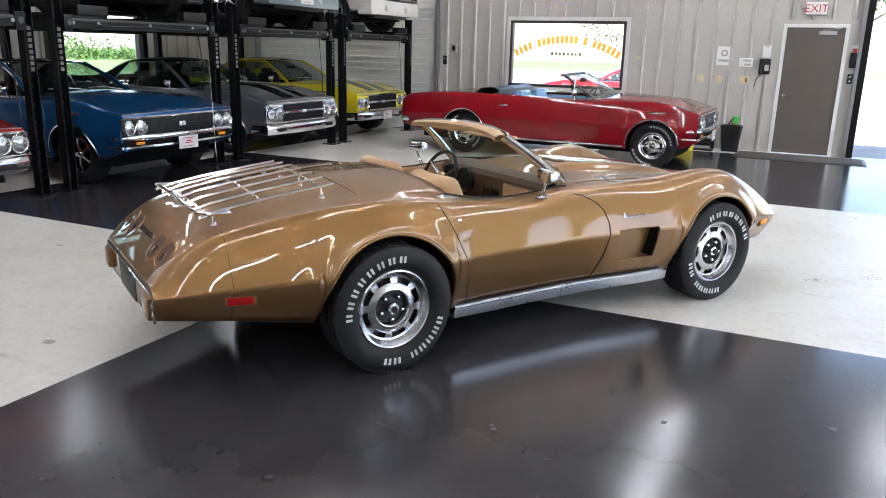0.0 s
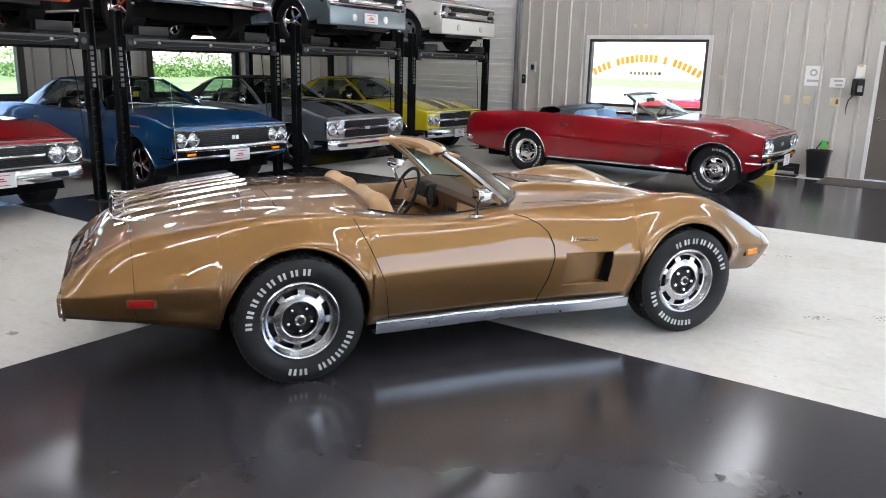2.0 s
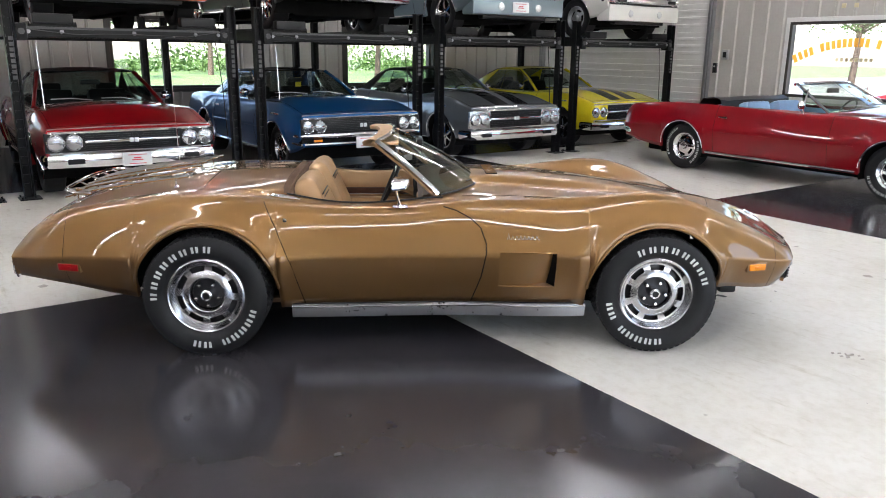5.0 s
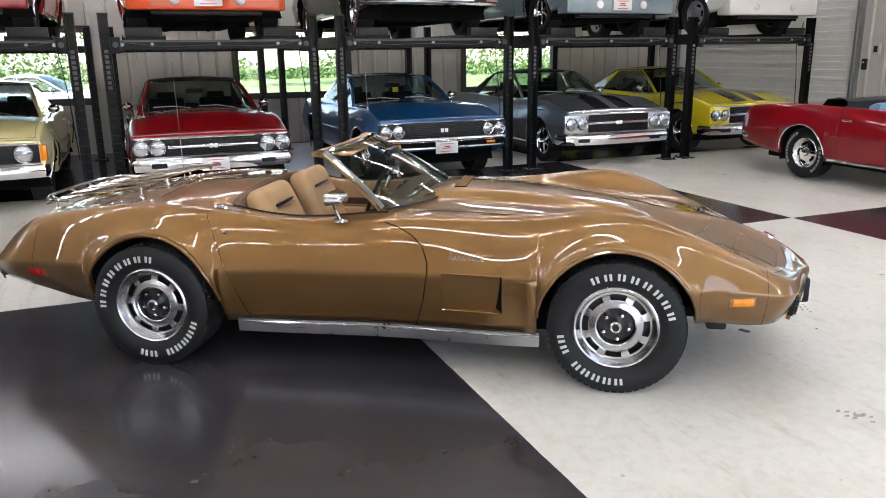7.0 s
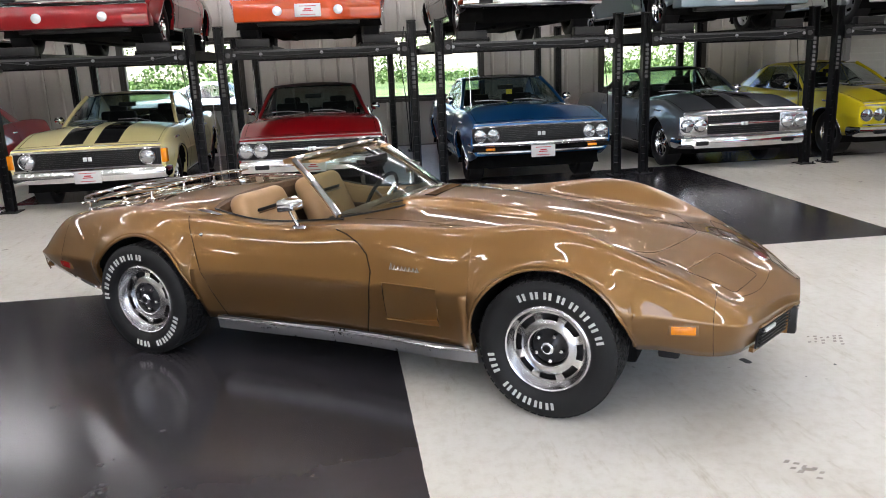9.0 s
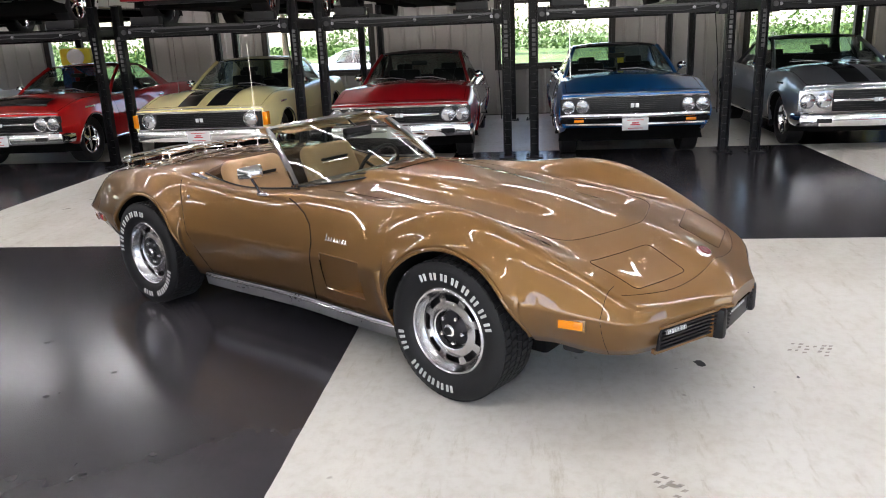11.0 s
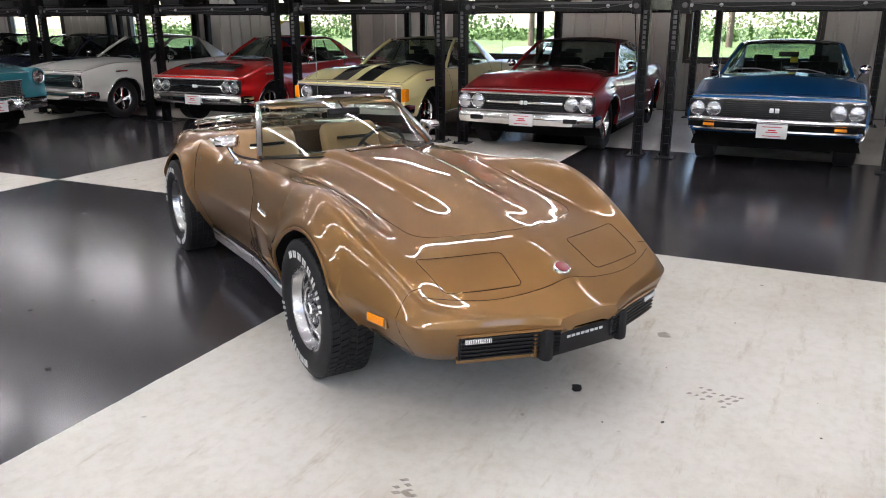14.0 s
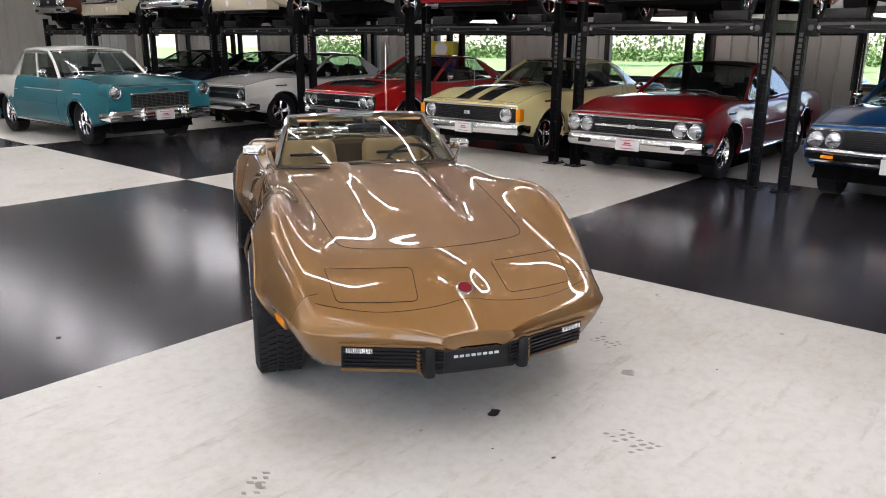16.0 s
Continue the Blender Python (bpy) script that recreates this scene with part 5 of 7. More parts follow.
tube([(0.33, -0.05, 0.885), (0.20, -0.36, 0.90)], 0.004, 5, bm=wip)
part("wiper", wip, M_BLACK, sting)
im = box(-0.09, -0.05, -0.11, 0.11, 1.055, 1.115, 0.012)
tube([(-0.07, 0, 1.11), (-0.14, 0, 1.15)], 0.006, 6, bm=im)
part("inner_mirror", im, M_BLACK, ws)
for k in range(2):
    part("sun_visor", box(-0.34, -0.20, (-0.43, 0.05)[k], (-0.05, 0.43)[k], 1.118, 1.132, 0.006, m=pose(0, 0, 0)), M_TAN, ws)
# cowl vent
cv = box(0.335, 0.405, -0.185, 0.185, body.at_y(0.37, 0.15) - 0.002, body.at_y(0.37, 0) + 0.0015)
vent = part("cowl_vent", cv, M_DARK, shells["hood"], "dark slatted cowl vent")
for k in range(22):
    part("slat", box(0.337, 0.403, -0.183 + k * 0.0168, -0.175 + k * 0.0168, body.at_y(0.37, 0.15), body.at_y(0.37, 0) + 0.004), M_BRONZE, vent)

# door mirrors
for s in (-1, 1):
    mb = bmesh.new()
    bx, by, bz2 = -0.19, s * 0.675, body.at_y(-0.19, 0.66) - 0.006
    lathe([(0.001, 0.014), (0.03, 0.012), (0.036, 0.0)], 16, bm=mb, m=pose(bx, by, bz2, 90) @ Matrix.Diagonal((1.3, 1, 0.7, 1)))
    tube([(bx, by, bz2), (bx - 0.015, by + s * 0.03, bz2 + 0.06), (bx - 0.02, by + s * 0.05, bz2 + 0.10)], [0.014, 0.008, 0.008], 8, bm=mb)
    dm = part("door_mirror", mb, M_CHROME, sting, "chrome door mirror on a slim stalk")
    hm = box(-0.042, 0.042, -0.078, 0.078, -0.042, 0.042)
    for v in hm.verts:
        if v.co.x > 0:
            v.co.y *= 0.55
            v.co.z *= 0.55
        elif v.co.y * s > 0:
            v.co.z *= 0.78
    bmesh.ops.bevel(hm, geom=list(hm.edges), offset=0.014, segments=3, affect="EDGES", profile=0.6)
    bmesh.ops.transform(hm, matrix=pose(bx + 0.005, by + s * 0.055, bz2 + 0.135, 0, 0, s * 10), verts=hm.verts)
    part("mirror_head", hm, M_CHROME, dm)

# door locks, handles and beltline mouldings
for s in (-1, 1):
    yl = body.at_z(-0.815, 0.745)
    part("door_lock", lathe([(0.001, 0.006), (0.011, 0.005), (0.012, 0)], 16, m=pose(-0.815, s * yl, 0.745, 0, 0, 180 if s < 0 else 0)), M_CHROME, shells["door_r" if s < 0 else "door_l"])
    hx = []
    for k in range(7):
        xx = -0.91 + k * 0.028
        hx.append((xx, s * 0.645, body.at_y(xx, 0.64) + 0.004))
    part("door_handle", tube(hx, [0.004, 0.012, 0.014, 0.014, 0.013, 0.01, 0.004], 8), M_CHROME, shells["door_r" if s < 0 else "door_l"])
    belt = [(X_SEAT + (X_COWL + 0.03 - X_SEAT) * k / 20, s * 0.604, 0) for k in range(21)]
    part("window_seal", tube([(x, y, body.at_y(x, 0.604) + 0.003) for x, y, _ in belt], 0.006, 6), M_BLACK, shells["door_r" if s < 0 else "door_l"])

# cabin
part("cabin_floor", box(-0.95, 0.55, -0.62, 0.62, 0.235, 0.26), M_CARPET_SHADE, sting, smooth=0)
for s in (-1, 1):
    rows = []
    for k in range(13):
        xx = X_SEAT + (0.12 - X_SEAT) * k / 12
        zt = body.at_y(min(xx, 0.0), 0.60)
        rows.append([(xx, s * 0.602, zt), (xx, s * 0.575, zt - 0.012), (xx, s * 0.56, zt - 0.07), (xx, s * 0.575, 0.60), (xx, s * 0.60, 0.26)])
    dp = part("door_lining", grid(rows), M_TAN_D, sting, "tan door trim with wood strip and armrest")
    part("wood_strip", box(-0.60, -0.02, s * 0.553 - 0.006, s * 0.553 + 0.006, 0.655, 0.70, 0.003), M_WOOD, dp)
    part("armrest", box(-0.60, -0.1, s * 0.535 - 0.035, s * 0.535 + 0.035, 0.59, 0.635, 0.015), M_TAN, dp)
    part("trim_line", tube([(-0.62, s * 0.55, 0.652), (-0.0, s * 0.55, 0.652)], 0.004, 6), M_CHROME, dp)
# Lining behind the seats, its shadow put in as a dark brown colour.
rear_rows = []
for k in range(17):
    yy = -0.60 + 1.2 * k / 16
    zt = body.at_y(X_SEAT - 0.001, yy)
    rear_rows.append([(X_SEAT - 0.03, yy, zt + 0.004), (X_SEAT + 0.015, yy, zt + 0.002), (X_SEAT + 0.03, yy, zt - 0.03), (X_SEAT + 0.0, yy, zt - 0.12), (X_SEAT - 0.10, yy, 0.28)])
part("rear_lining", grid(rear_rows), M_CARPET_SHADE, sting, "brown carpet lining behind the seats")
part("console", box(-0.80, 0.15, -0.095, 0.095, 0.26, 0.52, 0.03), M_TAN_B, sting, "tan centre console")
part("gear_lever", lathe([(0.001, 0.19), (0.02, 0.185), (0.024, 0.165), (0.012, 0.14), (0.007, 0.0)], 14, m=pose(-0.12, 0, 0.51, 90)), M_BLACK, sting)
def dash_x(x, y):
    return min(x, 0.27 - 0.29 * abs(y / 0.6) ** 2.4)


db = grid([[(dash_x(x, y), y, z) for y in [-0.57 + 1.14 * k / 12 for k in range(13)]] for x, z in ((0.28, 0.858), (0.16, 0.866), (0.04, 0.868), (-0.06, 0.85), (-0.085, 0.82), (-0.07, 0.74), (-0.02, 0.62), (0.08, 0.55))])
dash = part("dashboard", db, M_TAN_B, sting, "brown padded dashboard")
for s, z in ((0.27, 0.765), (0.44, 0.765)):
    part("dial_pod", lathe([(0.001, 0.008), (0.066, 0.006), (0.075, 0.02), (0.082, 0.014), (0.086, -0.02)], 28, m=pose(-0.085, s, z, 0, 0, 90)), M_BLACK, dash)
for z in (0.66, 0.72):
    for y in (-0.05, 0.05):
        part("small_gauge", lathe([(0.001, 0.006), (0.03, 0.006), (0.034, 0.012), (0.036, 0)], 18, m=pose(-0.06, y, z, 0, 0, 90)), M_BLACK, dash)
part("grab_panel", box(-0.092, -0.07, -0.52, -0.16, 0.69, 0.80, 0.015), M_TAN, dash)
# steering wheel
sw_m = pose(-0.255, 0.355, 0.775, 0, -66, 0) @ pose(0, 0, 0, 0, 0, 90)
ring = [sw_m @ Vector((0.185 * math.cos(2 * math.pi * k / 40), 0.185 * math.sin(2 * math.pi * k / 40), 0)) for k in range(40)]
stw = part("steering_wheel", tube(ring, 0.0125, 8, closed=True), M_BLACK, sting, "black-rimmed wheel with three bright spokes")
for a in (90, 210, 330):
    p0 = sw_m @ Vector((0.03 * math.cos(radians(a)), 0.03 * math.sin(radians(a)), -0.025))
    p1 = sw_m @ Vector((0.178 * math.cos(radians(a)), 0.178 * math.sin(radians(a)), 0))
    part("spoke", tube([p0, p1], 0.012, 6), M_BRUSHED, stw, "bright metal spoke")
part("wheel_hub", lathe([(0.001, 0.03), (0.03, 0.028), (0.045, 0.012), (0.045, -0.02)], 20, m=sw_m @ pose(0, 0, -0.03, 90)), M_TAN_D, stw)
part("column", tube([sw_m @ Vector((0, 0, -0.03)), sw_m @ Vector((0, 0, -0.25))], 0.03, 10), M_TAN_D, stw)


def seat(y):
    st = new("seat")
    st.parent = sting
    st["label"] = "tan leather bucket seat with pleated centre"

    def pad(length, width, thick, taper):
        """A plump cushion with rolled edges, narrower towards its far end, its middle pressed in."""
        bm = box(0, length, -width / 2, width / 2, -thick / 2, thick / 2)
        bmesh.ops.bevel(bm, geom=list(bm.edges), offset=thick * 0.46, segments=5, affect="EDGES", profile=0.5)
        bmesh.ops.subdivide_edges(bm, edges=[e for e in bm.edges if e.calc_length() > 0.12], cuts=5, use_grid_fill=True)
        for v in bm.verts:
            v.co.y *= 1 - taper * (v.co.x / length) ** 2
            v.co.z += 0.022 * (2 * abs(v.co.y) / width) ** 2 - 0.010
        return bm

    bk = pad(0.62, 0.48, 0.135, 0.10)
    bmesh.ops.transform(bk, matrix=pose(-0.50, y, 0.36, 0, -66, 0), verts=bk.verts)
    for v in bk.verts:
        v.co.x = -0.50 - (v.co.x + 0.50)
    b1 = part("backrest", bk, M_TAN, st)
    cu = pad(0.50, 0.50, 0.15, 0.04)
    bmesh.ops.transform(cu, matrix=pose(-0.56, y, 0.37, 0, -7, 0), verts=cu.verts)
    part("cushion", cu, M_TAN, st)
    for k in range(7):
        yy = y - 0.12 + k * 0.04
        part("pleat", tube([(-0.487, yy, 0.48), (-0.565, yy, 0.62), (-0.628, yy, 0.76)], 0.006, 6), M_TAN_D, b1)
    part("slot", box(-0.002, 0.006, -0.125, 0.125, -0.012, 0.012, 0.004, m=pose(-0.640, y, 0.835, 0, 24, 0)), M_BLACK, b1, "dark slot with bright edge")
    part("slot_trim", tube([(-0.628, y - 0.13, 0.818), (-0.628, y + 0.13, 0.818)], 0.004, 6), M_CHROME, b1)
    return st


seat(-0.325)
seat(0.325)
part("buckle", box(-0.62, -0.56, -0.13, -0.10, 0.40, 0.55, 0.008), M_BLACK, sting)

# luggage rack on the rear deck
rack = new("luggage_rack")
rack.parent = sting
rack["label"] = "chrome luggage rack with lengthwise slats"
for k in range(7):
    yy = -0.435 + k * 0.145
    pts = [(x, yy, body.at_y(max(x, -2.12), yy) + 0.056) for x in (-1.40, -1.6, -1.8, -2.0, -2.10)]
    part("slat", tube(pts, 0.0088, 8), M_CHROME, rack)
for xx in (-1.46, -1.78, -2.05):
    part("cross_bar", tube([(xx, -0.435 + 0.87 * k / 8, body.at_y(xx, -0.435 + 0.87 * k / 8) + 0.044) for k in range(9)], 0.006, 8), M_CHROME, rack)
rail = [(-1.95, -0.445, 0.0), (-2.05, -0.45, 0.004), (-2.10, -0.42, 0.010)] + [(-2.115, -0.36 + 0.72 * k / 6, 0.012) for k in range(7)] + [(-2.10, 0.42, 0.010), (-2.05, 0.45, 0.004), (-1.95, 0.445, 0.0)]
part("rear_rail", tube([(x, y, body.at_y(-2.05, y) + 0.060 + z) for x, y, z in rail], 0.0095, 8), M_CHROME, rack)
for k in range(5):
    yy = -0.36 + k * 0.18
    part("rail_post", tube([(-2.06, yy, body.at_y(-2.06, yy) + 0.045), (-2.112, yy, body.at_y(-2.05, yy) + 0.062)], 0.006, 6), M_CHROME, rack)
for xx in (-1.47, -2.03):
    for yy in (-0.435, -0.145, 0.145, 0.435):
        part("foot", lathe([(0.016, 0.0), (0.012, 0.008), (0.006, 0.012), (0.006, 0.052)], 10, m=pose(xx, yy, body.at_y(xx, yy), 90)), M_CHROME, rack)

# tail: round lamps with their recess shade painted dark, lettering, pads, plate recess
def tail_pt(y, z):
    """Point on the sloping rear face."""
    lo, hi = -2.359, -2.05
    for _ in range(28):
        m = (lo + hi) / 2
        if body.at_y(m, y) > z:
            hi = m
        else:
            lo = m
    return Vector((lo, y, z))


def tail_frame(y, z):
    """Axes at a point of the sloping rear face: Y out of the face."""
    c = tail_pt(y, z)
    du = tail_pt(y, z + 0.02) - tail_pt(y, z - 0.02)
    dy = tail_pt(y + 0.02, z) - tail_pt(y - 0.02, z)
    n = du.cross(dy).normalized()
    if n.x > 0:
        n = -n
    right = Vector((0, 1, 0)) - n * n.y
    right.normalize()
    return Matrix.Translation(c) @ Matrix((right, n, right.cross(n))).transposed().to_4x4()


for s in (-1, 1):
    for yy in (0.255, 0.405):
        m = tail_frame(s * yy, 0.655)
        lm = part("tail_lamp", lathe([(0.078, -0.004), (0.074, 0.0035), (0.068, 0.004), (0.064, 0.0015)], 36, m=m), M_BRONZE, sting, "round sunken red tail lamp")
        part("lens_well_shade", lathe([(0.0005, 0.0018), (0.045, 0.0022), (0.066, 0.0024)], 32, m=m), M_BRONZE_SHADED, lm)
        part("lens", lathe([(0.0005, 0.0045), (0.022, 0.0040), (0.029, 0.0022)], 24, m=m @ Matrix.Translation((0, 0, -0.012))), M_LENS_SHADED, lm)
    # lower corner of the cover with its bright edge
    edge = [(-2.355, s * 0.575, 0.50), (-2.368, s * 0.577, 0.47), (-2.366, s * 0.572, 0.42), (-2.355, s * 0.56, 0.375)]
    part("pad_edge", tube(edge, 0.006, 6), M_CHROME, sting)
    part("rear_pad", box(-2.385, -2.345, s * 0.495 - 0.06, s * 0.495 + 0.06, 0.385, 0.495, 0.016), M_BRONZE, sting)
bars = bmesh.new()
for k in range(8):
    m = tail_frame(0.0, 0.675)
    x0 = -0.15 + k * 0.0375
    box(x0, x0 + 0.026, -0.001, 0.005, -0.014, 0.014, bm=bars, m=m)
part("lettering", bars, M_CHROME, sting, "chrome lettering on the tail", smooth=0)
part("plate_recess", box(-2.366, -2.33, -0.19, 0.19, 0.365, 0.495, 0.01), M_BLACK, sting)
part("rear_line", tube([(-2.364, -0.55 + 1.1 * k / 10, 0.515) for k in range(11)], 0.006, 6), M_CHROME, sting, "bright rear edge trim")
part("antenna", tube([(-1.72, 0.52, 0.80), (-1.74, 0.53, 1.62)], [0.003, 0.0015], 5), M_CHROME, sting)

# ---- the collection: classic cars of one family of shapes ----


def classic_spec(L=0.76, R=1.18, wb=1.42, w=0.955, hood=0.95, belt=0.92, hip=0.955, deck=0.93, nose=0.78, tail=0.80, sill=0.27, arch=0.375, axle=0.33, rake=0.06, rounded=(0.25, 0.95)):
    f, r = wb + L, -wb - R
    return dict(
        x0=r, x1=f, flare=0.012, round=rounded, lean=(0.22, 0.12), arches=[(-wb, axle, arch), (wb, axle, arch)],
        wm=[(r, w - 0.10), (r + 0.2, w - 0.04), (-wb, w), (0, w - 0.005), (wb, w), (f - 0.25, w - 0.015), (f, w - 0.04)],
        w0=[(r, w - 0.14), (r + 0.3, w - 0.09), (-wb, w - 0.06), (0, w - 0.065), (wb, w - 0.06), (f, w - 0.10)],
        zcr=[(r, 0.58), (-wb, 0.63), (0, 0.62), (wb, 0.63), (f, 0.60)],
        zb=[(r, 0.40), (-wb - 0.5, 0.30), (-wb + 0.4, sill), (wb - 0.4, sill), (wb + 0.45, 0.33), (f, 0.43)],
        zs=[(r, tail), (r + 0.10, tail + 0.09), (-wb, hip), (-0.6, belt + 0.01), (0.2, belt - 0.015), (wb, hood - 0.025), (f - 0.12, nose + 0.03), (f, nose)],
        ws=[(r, w - 0.17), (-wb, w - 0.125), (0, w - 0.13), (wb, w - 0.10), (f, w - 0.09)],
        wv=[(r, w - 0.33), (-wb, w - 0.30), (0, w - 0.26), (0.8, w - 0.24), (f, w - 0.22)],
        zv=[(r, tail + 0.005), (r + 0.10, tail + 0.10), (-wb, deck + 0.005), (-0.6, belt + 0.01), (0.4, belt + 0.01), (0.9, hood - 0.005), (wb, hood - 0.02), (f - 0.12, nose + 0.035), (f, nose + 0.005)],
        wd=[(r, 0.32), (0, 0.36), (f, 0.34)],
        zd=[(r, tail + 0.01), (r + 0.10, tail + 0.105), (-wb, deck + 0.01), (-0.6, belt + 0.02), (0.4, belt + 0.02), (0.85, hood + 0.03), (wb, hood + 0.015), (f - 0.12, nose + 0.045), (f, nose + 0.008)],
        zc=[(r, tail + 0.015), (r + 0.10, tail + 0.11), (-wb, deck + 0.015), (-0.6, belt + 0.025), (0.4, belt + 0.025), (0.85, hood + 0.045), (wb, hood + 0.03), (f - 0.12, nose + 0.05), (f, nose + 0.01)],
    )


def cabin(car, b, glass, roof_mat, body_mat, x_cowl=0.78, x_ft=0.02, x_rt=-0.80, x_rear=-1.75, h=1.34, wt=0.59, wbm=0.76, quarter=0.0, post=False, drop=0.035, crown=0.035):
    """Roof, glass and pillars of a closed car; quarter: how far the side glass stops before the rear screen."""
    def base_f(u):
        x = x_cowl - 0.12 * u * u
        return Vector((x, wbm * u, b.at_y(x, wbm * abs(u)) - 0.004))

    def top_f(u):
        return Vector((x_ft - 0.07 * u * u, wt * u, h - drop - 0.02 * u * u))

    def top_r(u):
        return Vector((x_rt + 0.05 * u * u, wt * 0.98 * u, h - drop + 0.005 - 0.02 * u * u))

    def base_r(u):
        x = x_rear + 0.10 * u * u
        return Vector((x, (wbm - 0.07) * u, b.at_y(x, (wbm - 0.07) * abs(u)) - 0.004))

    us = [-1 + 2 * k / 14 for k in range(15)]

    def sheet(fa, fb, bulge, n=6):
        rows = []
        for j in range(n + 1):
            t = j / n
            rows.append([fa(u).lerp(fb(u), t) + Vector((bulge[0], 0, bulge[1])) * math.sin(math.pi * t) * (1 - 0.5 * u * u) for u in us])
        return rows

    g = part("windscreen", grid(sheet(base_f, top_f, (0.03, 0.03))), glass, car)
    g.visible_shadow = False
    part("screen_trim", tube([base_f(u) for u in us] + [base_f(1).lerp(top_f(1), k / 4) for k in range(1, 5)] + [top_f(u) for u in us[::-1]][1:] + [top_f(-1).lerp(base_f(-1), k / 4) for k in range(1, 4)], 0.012, 6, closed=True), M_CHROME, g, "bright screen surround")
    g = part("rear_screen", grid(sheet(base_r, top_r, (-0.02, 0.04))), glass, car)
    g.visible_shadow = False
    roof_rows = []
    for j in range(9):
        t = j / 8
        row = []
        for u in us:
            p = top_f(u).lerp(top_r(u), t)
            p.z += crown * math.sin(math.pi * t) ** 0.8 * (1 - 0.4 * u * u) + 0.008 + (drop - 0.035) * 0.7
            row.append(p)
        roof_rows.append([row[0] + Vector((0, -0.022, -0.03))] + row + [row[-1] + Vector((0, 0.022, -0.03))])
    part("roof", grid(roof_rows, thick=0.012), roof_mat, car, smooth=60)
    for s in (-1, 1):
        f0, f1, r1 = base_f(s), top_f(s), top_r(s)
        q0, q1 = base_r(s), top_r(s)
        xe = x_rear + quarter + 0.62
        belt_pts = [Vector((xx, s * (wbm + 0.015), b.at_y(xx, wbm) - 0.004)) for xx in [f0.x - 0.03 + (xe - f0.x + 0.03) * k / 8 for k in range(9)]]
        top_pts = [f1.lerp(r1 + Vector((-0.02, 0, -0.01)), k / 8) + Vector((0, s * 0.012, -0.02)) for k in range(9)]
        sg = part("side_glass", grid([belt_pts, [a.lerp(c, 0.5) + Vector((0, s * 0.012, 0)) for a, c in zip(belt_pts, top_pts)], top_pts]), glass, car)
        sg.visible_shadow = False
        part("glass_trim", tube(belt_pts, 0.009, 6), M_CHROME, sg)
        dx = 0.5 * (belt_pts[4].x + belt_pts[5].x)
        if post:
            part("pillar", tube([belt_pts[4], top_pts[4]], 0.02, 6), body_mat, car)
        else:
            part("glass_edge", tube([belt_pts[5], top_pts[5]], 0.007, 5), M_CHROME, sg)
        part("front_pillar", tube([f0, f0.lerp(f1, 0.5) + Vector((0.02, 0, 0.02)), f1], [0.026, 0.024, 0.028], 8), body_mat, car)
        part("drip_rail", tube([f0.lerp(f1, 0.5) + Vector((0.015, s * 0.02, 0.03))] + [p + Vector((0, s * 0.018, 0.022)) for p in top_pts] + [r1.lerp(q0, 0.4) + Vector((0.02, s * 0.02, 0.03))], 0.008, 6), M_CHROME, car)
        # rear quarter panel of the roof
        rows = []
        for j in range(7):
            t = j / 6
            a = belt_pts[-1].lerp(top_pts[-1], t)
            c = q0.lerp(q1, t) + Vector((-0.02, 0, 0.04)) * math.sin(math.pi * t) * 0.5
            c += Vector((0, s * 0.005, 0))
            rows.append([a, a.lerp(c, 0.33) + Vector((0, s * 0.012, 0)), a.lerp(c, 0.66) + Vector((0, s * 0.012, 0)), c])
        part("rear_pillar", grid(rows, thick=0.01), roof_mat, car, smooth=60)


def lamp(car, x, y, z, r=0.088, ring=M_CHROME):
    m = pose(x, y, z, 0, 0, -90)
    o = part("headlamp", lathe([(r * 0.86, -0.02), (r * 0.86, 0.012), (r * 0.95, 0.022), (r, 0.012), (r * 1.02, -0.02)], 28, m=m), ring, car, "round sealed-beam headlamp in a bright ring")
    part("lens", lathe([(0.001, 0.030), (r * 0.45, 0.026), (r * 0.8, 0.014), (r * 0.87, 0.0)], 24, m=m), M_HEAD, o)


def bow(y, x, bend):
    return x - bend * abs(y) ** 2.2


def sweep_bar(x, z, w, h, depth, bend, mat_, car, name, label="", wrap=0.35, n=22):
    """A bar across the nose, bowed back towards its ends and wrapped round the corners."""
    prof = [(0.0, -0.5), (0.6, -0.46), (1.0, -0.2), (1.0, 0.2), (0.6, 0.46), (0.0, 0.5)]
    pts = []
    for k in range(n + 1):
        y = -w + 2 * w * k / n
        pts.append(Vector((bow(y, x, bend), y, z)))
    if wrap:
        pts = [pts[0] + Vector((-wrap, -0.012, 0)), pts[0] + Vector((-0.05, -0.012, 0))] + pts + [pts[-1] + Vector((-0.05, 0.012, 0)), pts[-1] + Vector((-wrap, 0.012, 0))]
    rows = []
    for i, p in enumerate(pts):
        a, c = pts[max(0, i - 1)], pts[min(len(pts) - 1, i + 1)]
        d = (c - a).normalized()
        nrm = Vector((d.y, -d.x, 0))
        rows.append([p + nrm * (u * depth) + Vector((0, 0, v * h)) for u, v in prof])
    return part(name, grid(rows, thick=0.004), mat_, car, label, smooth=50)


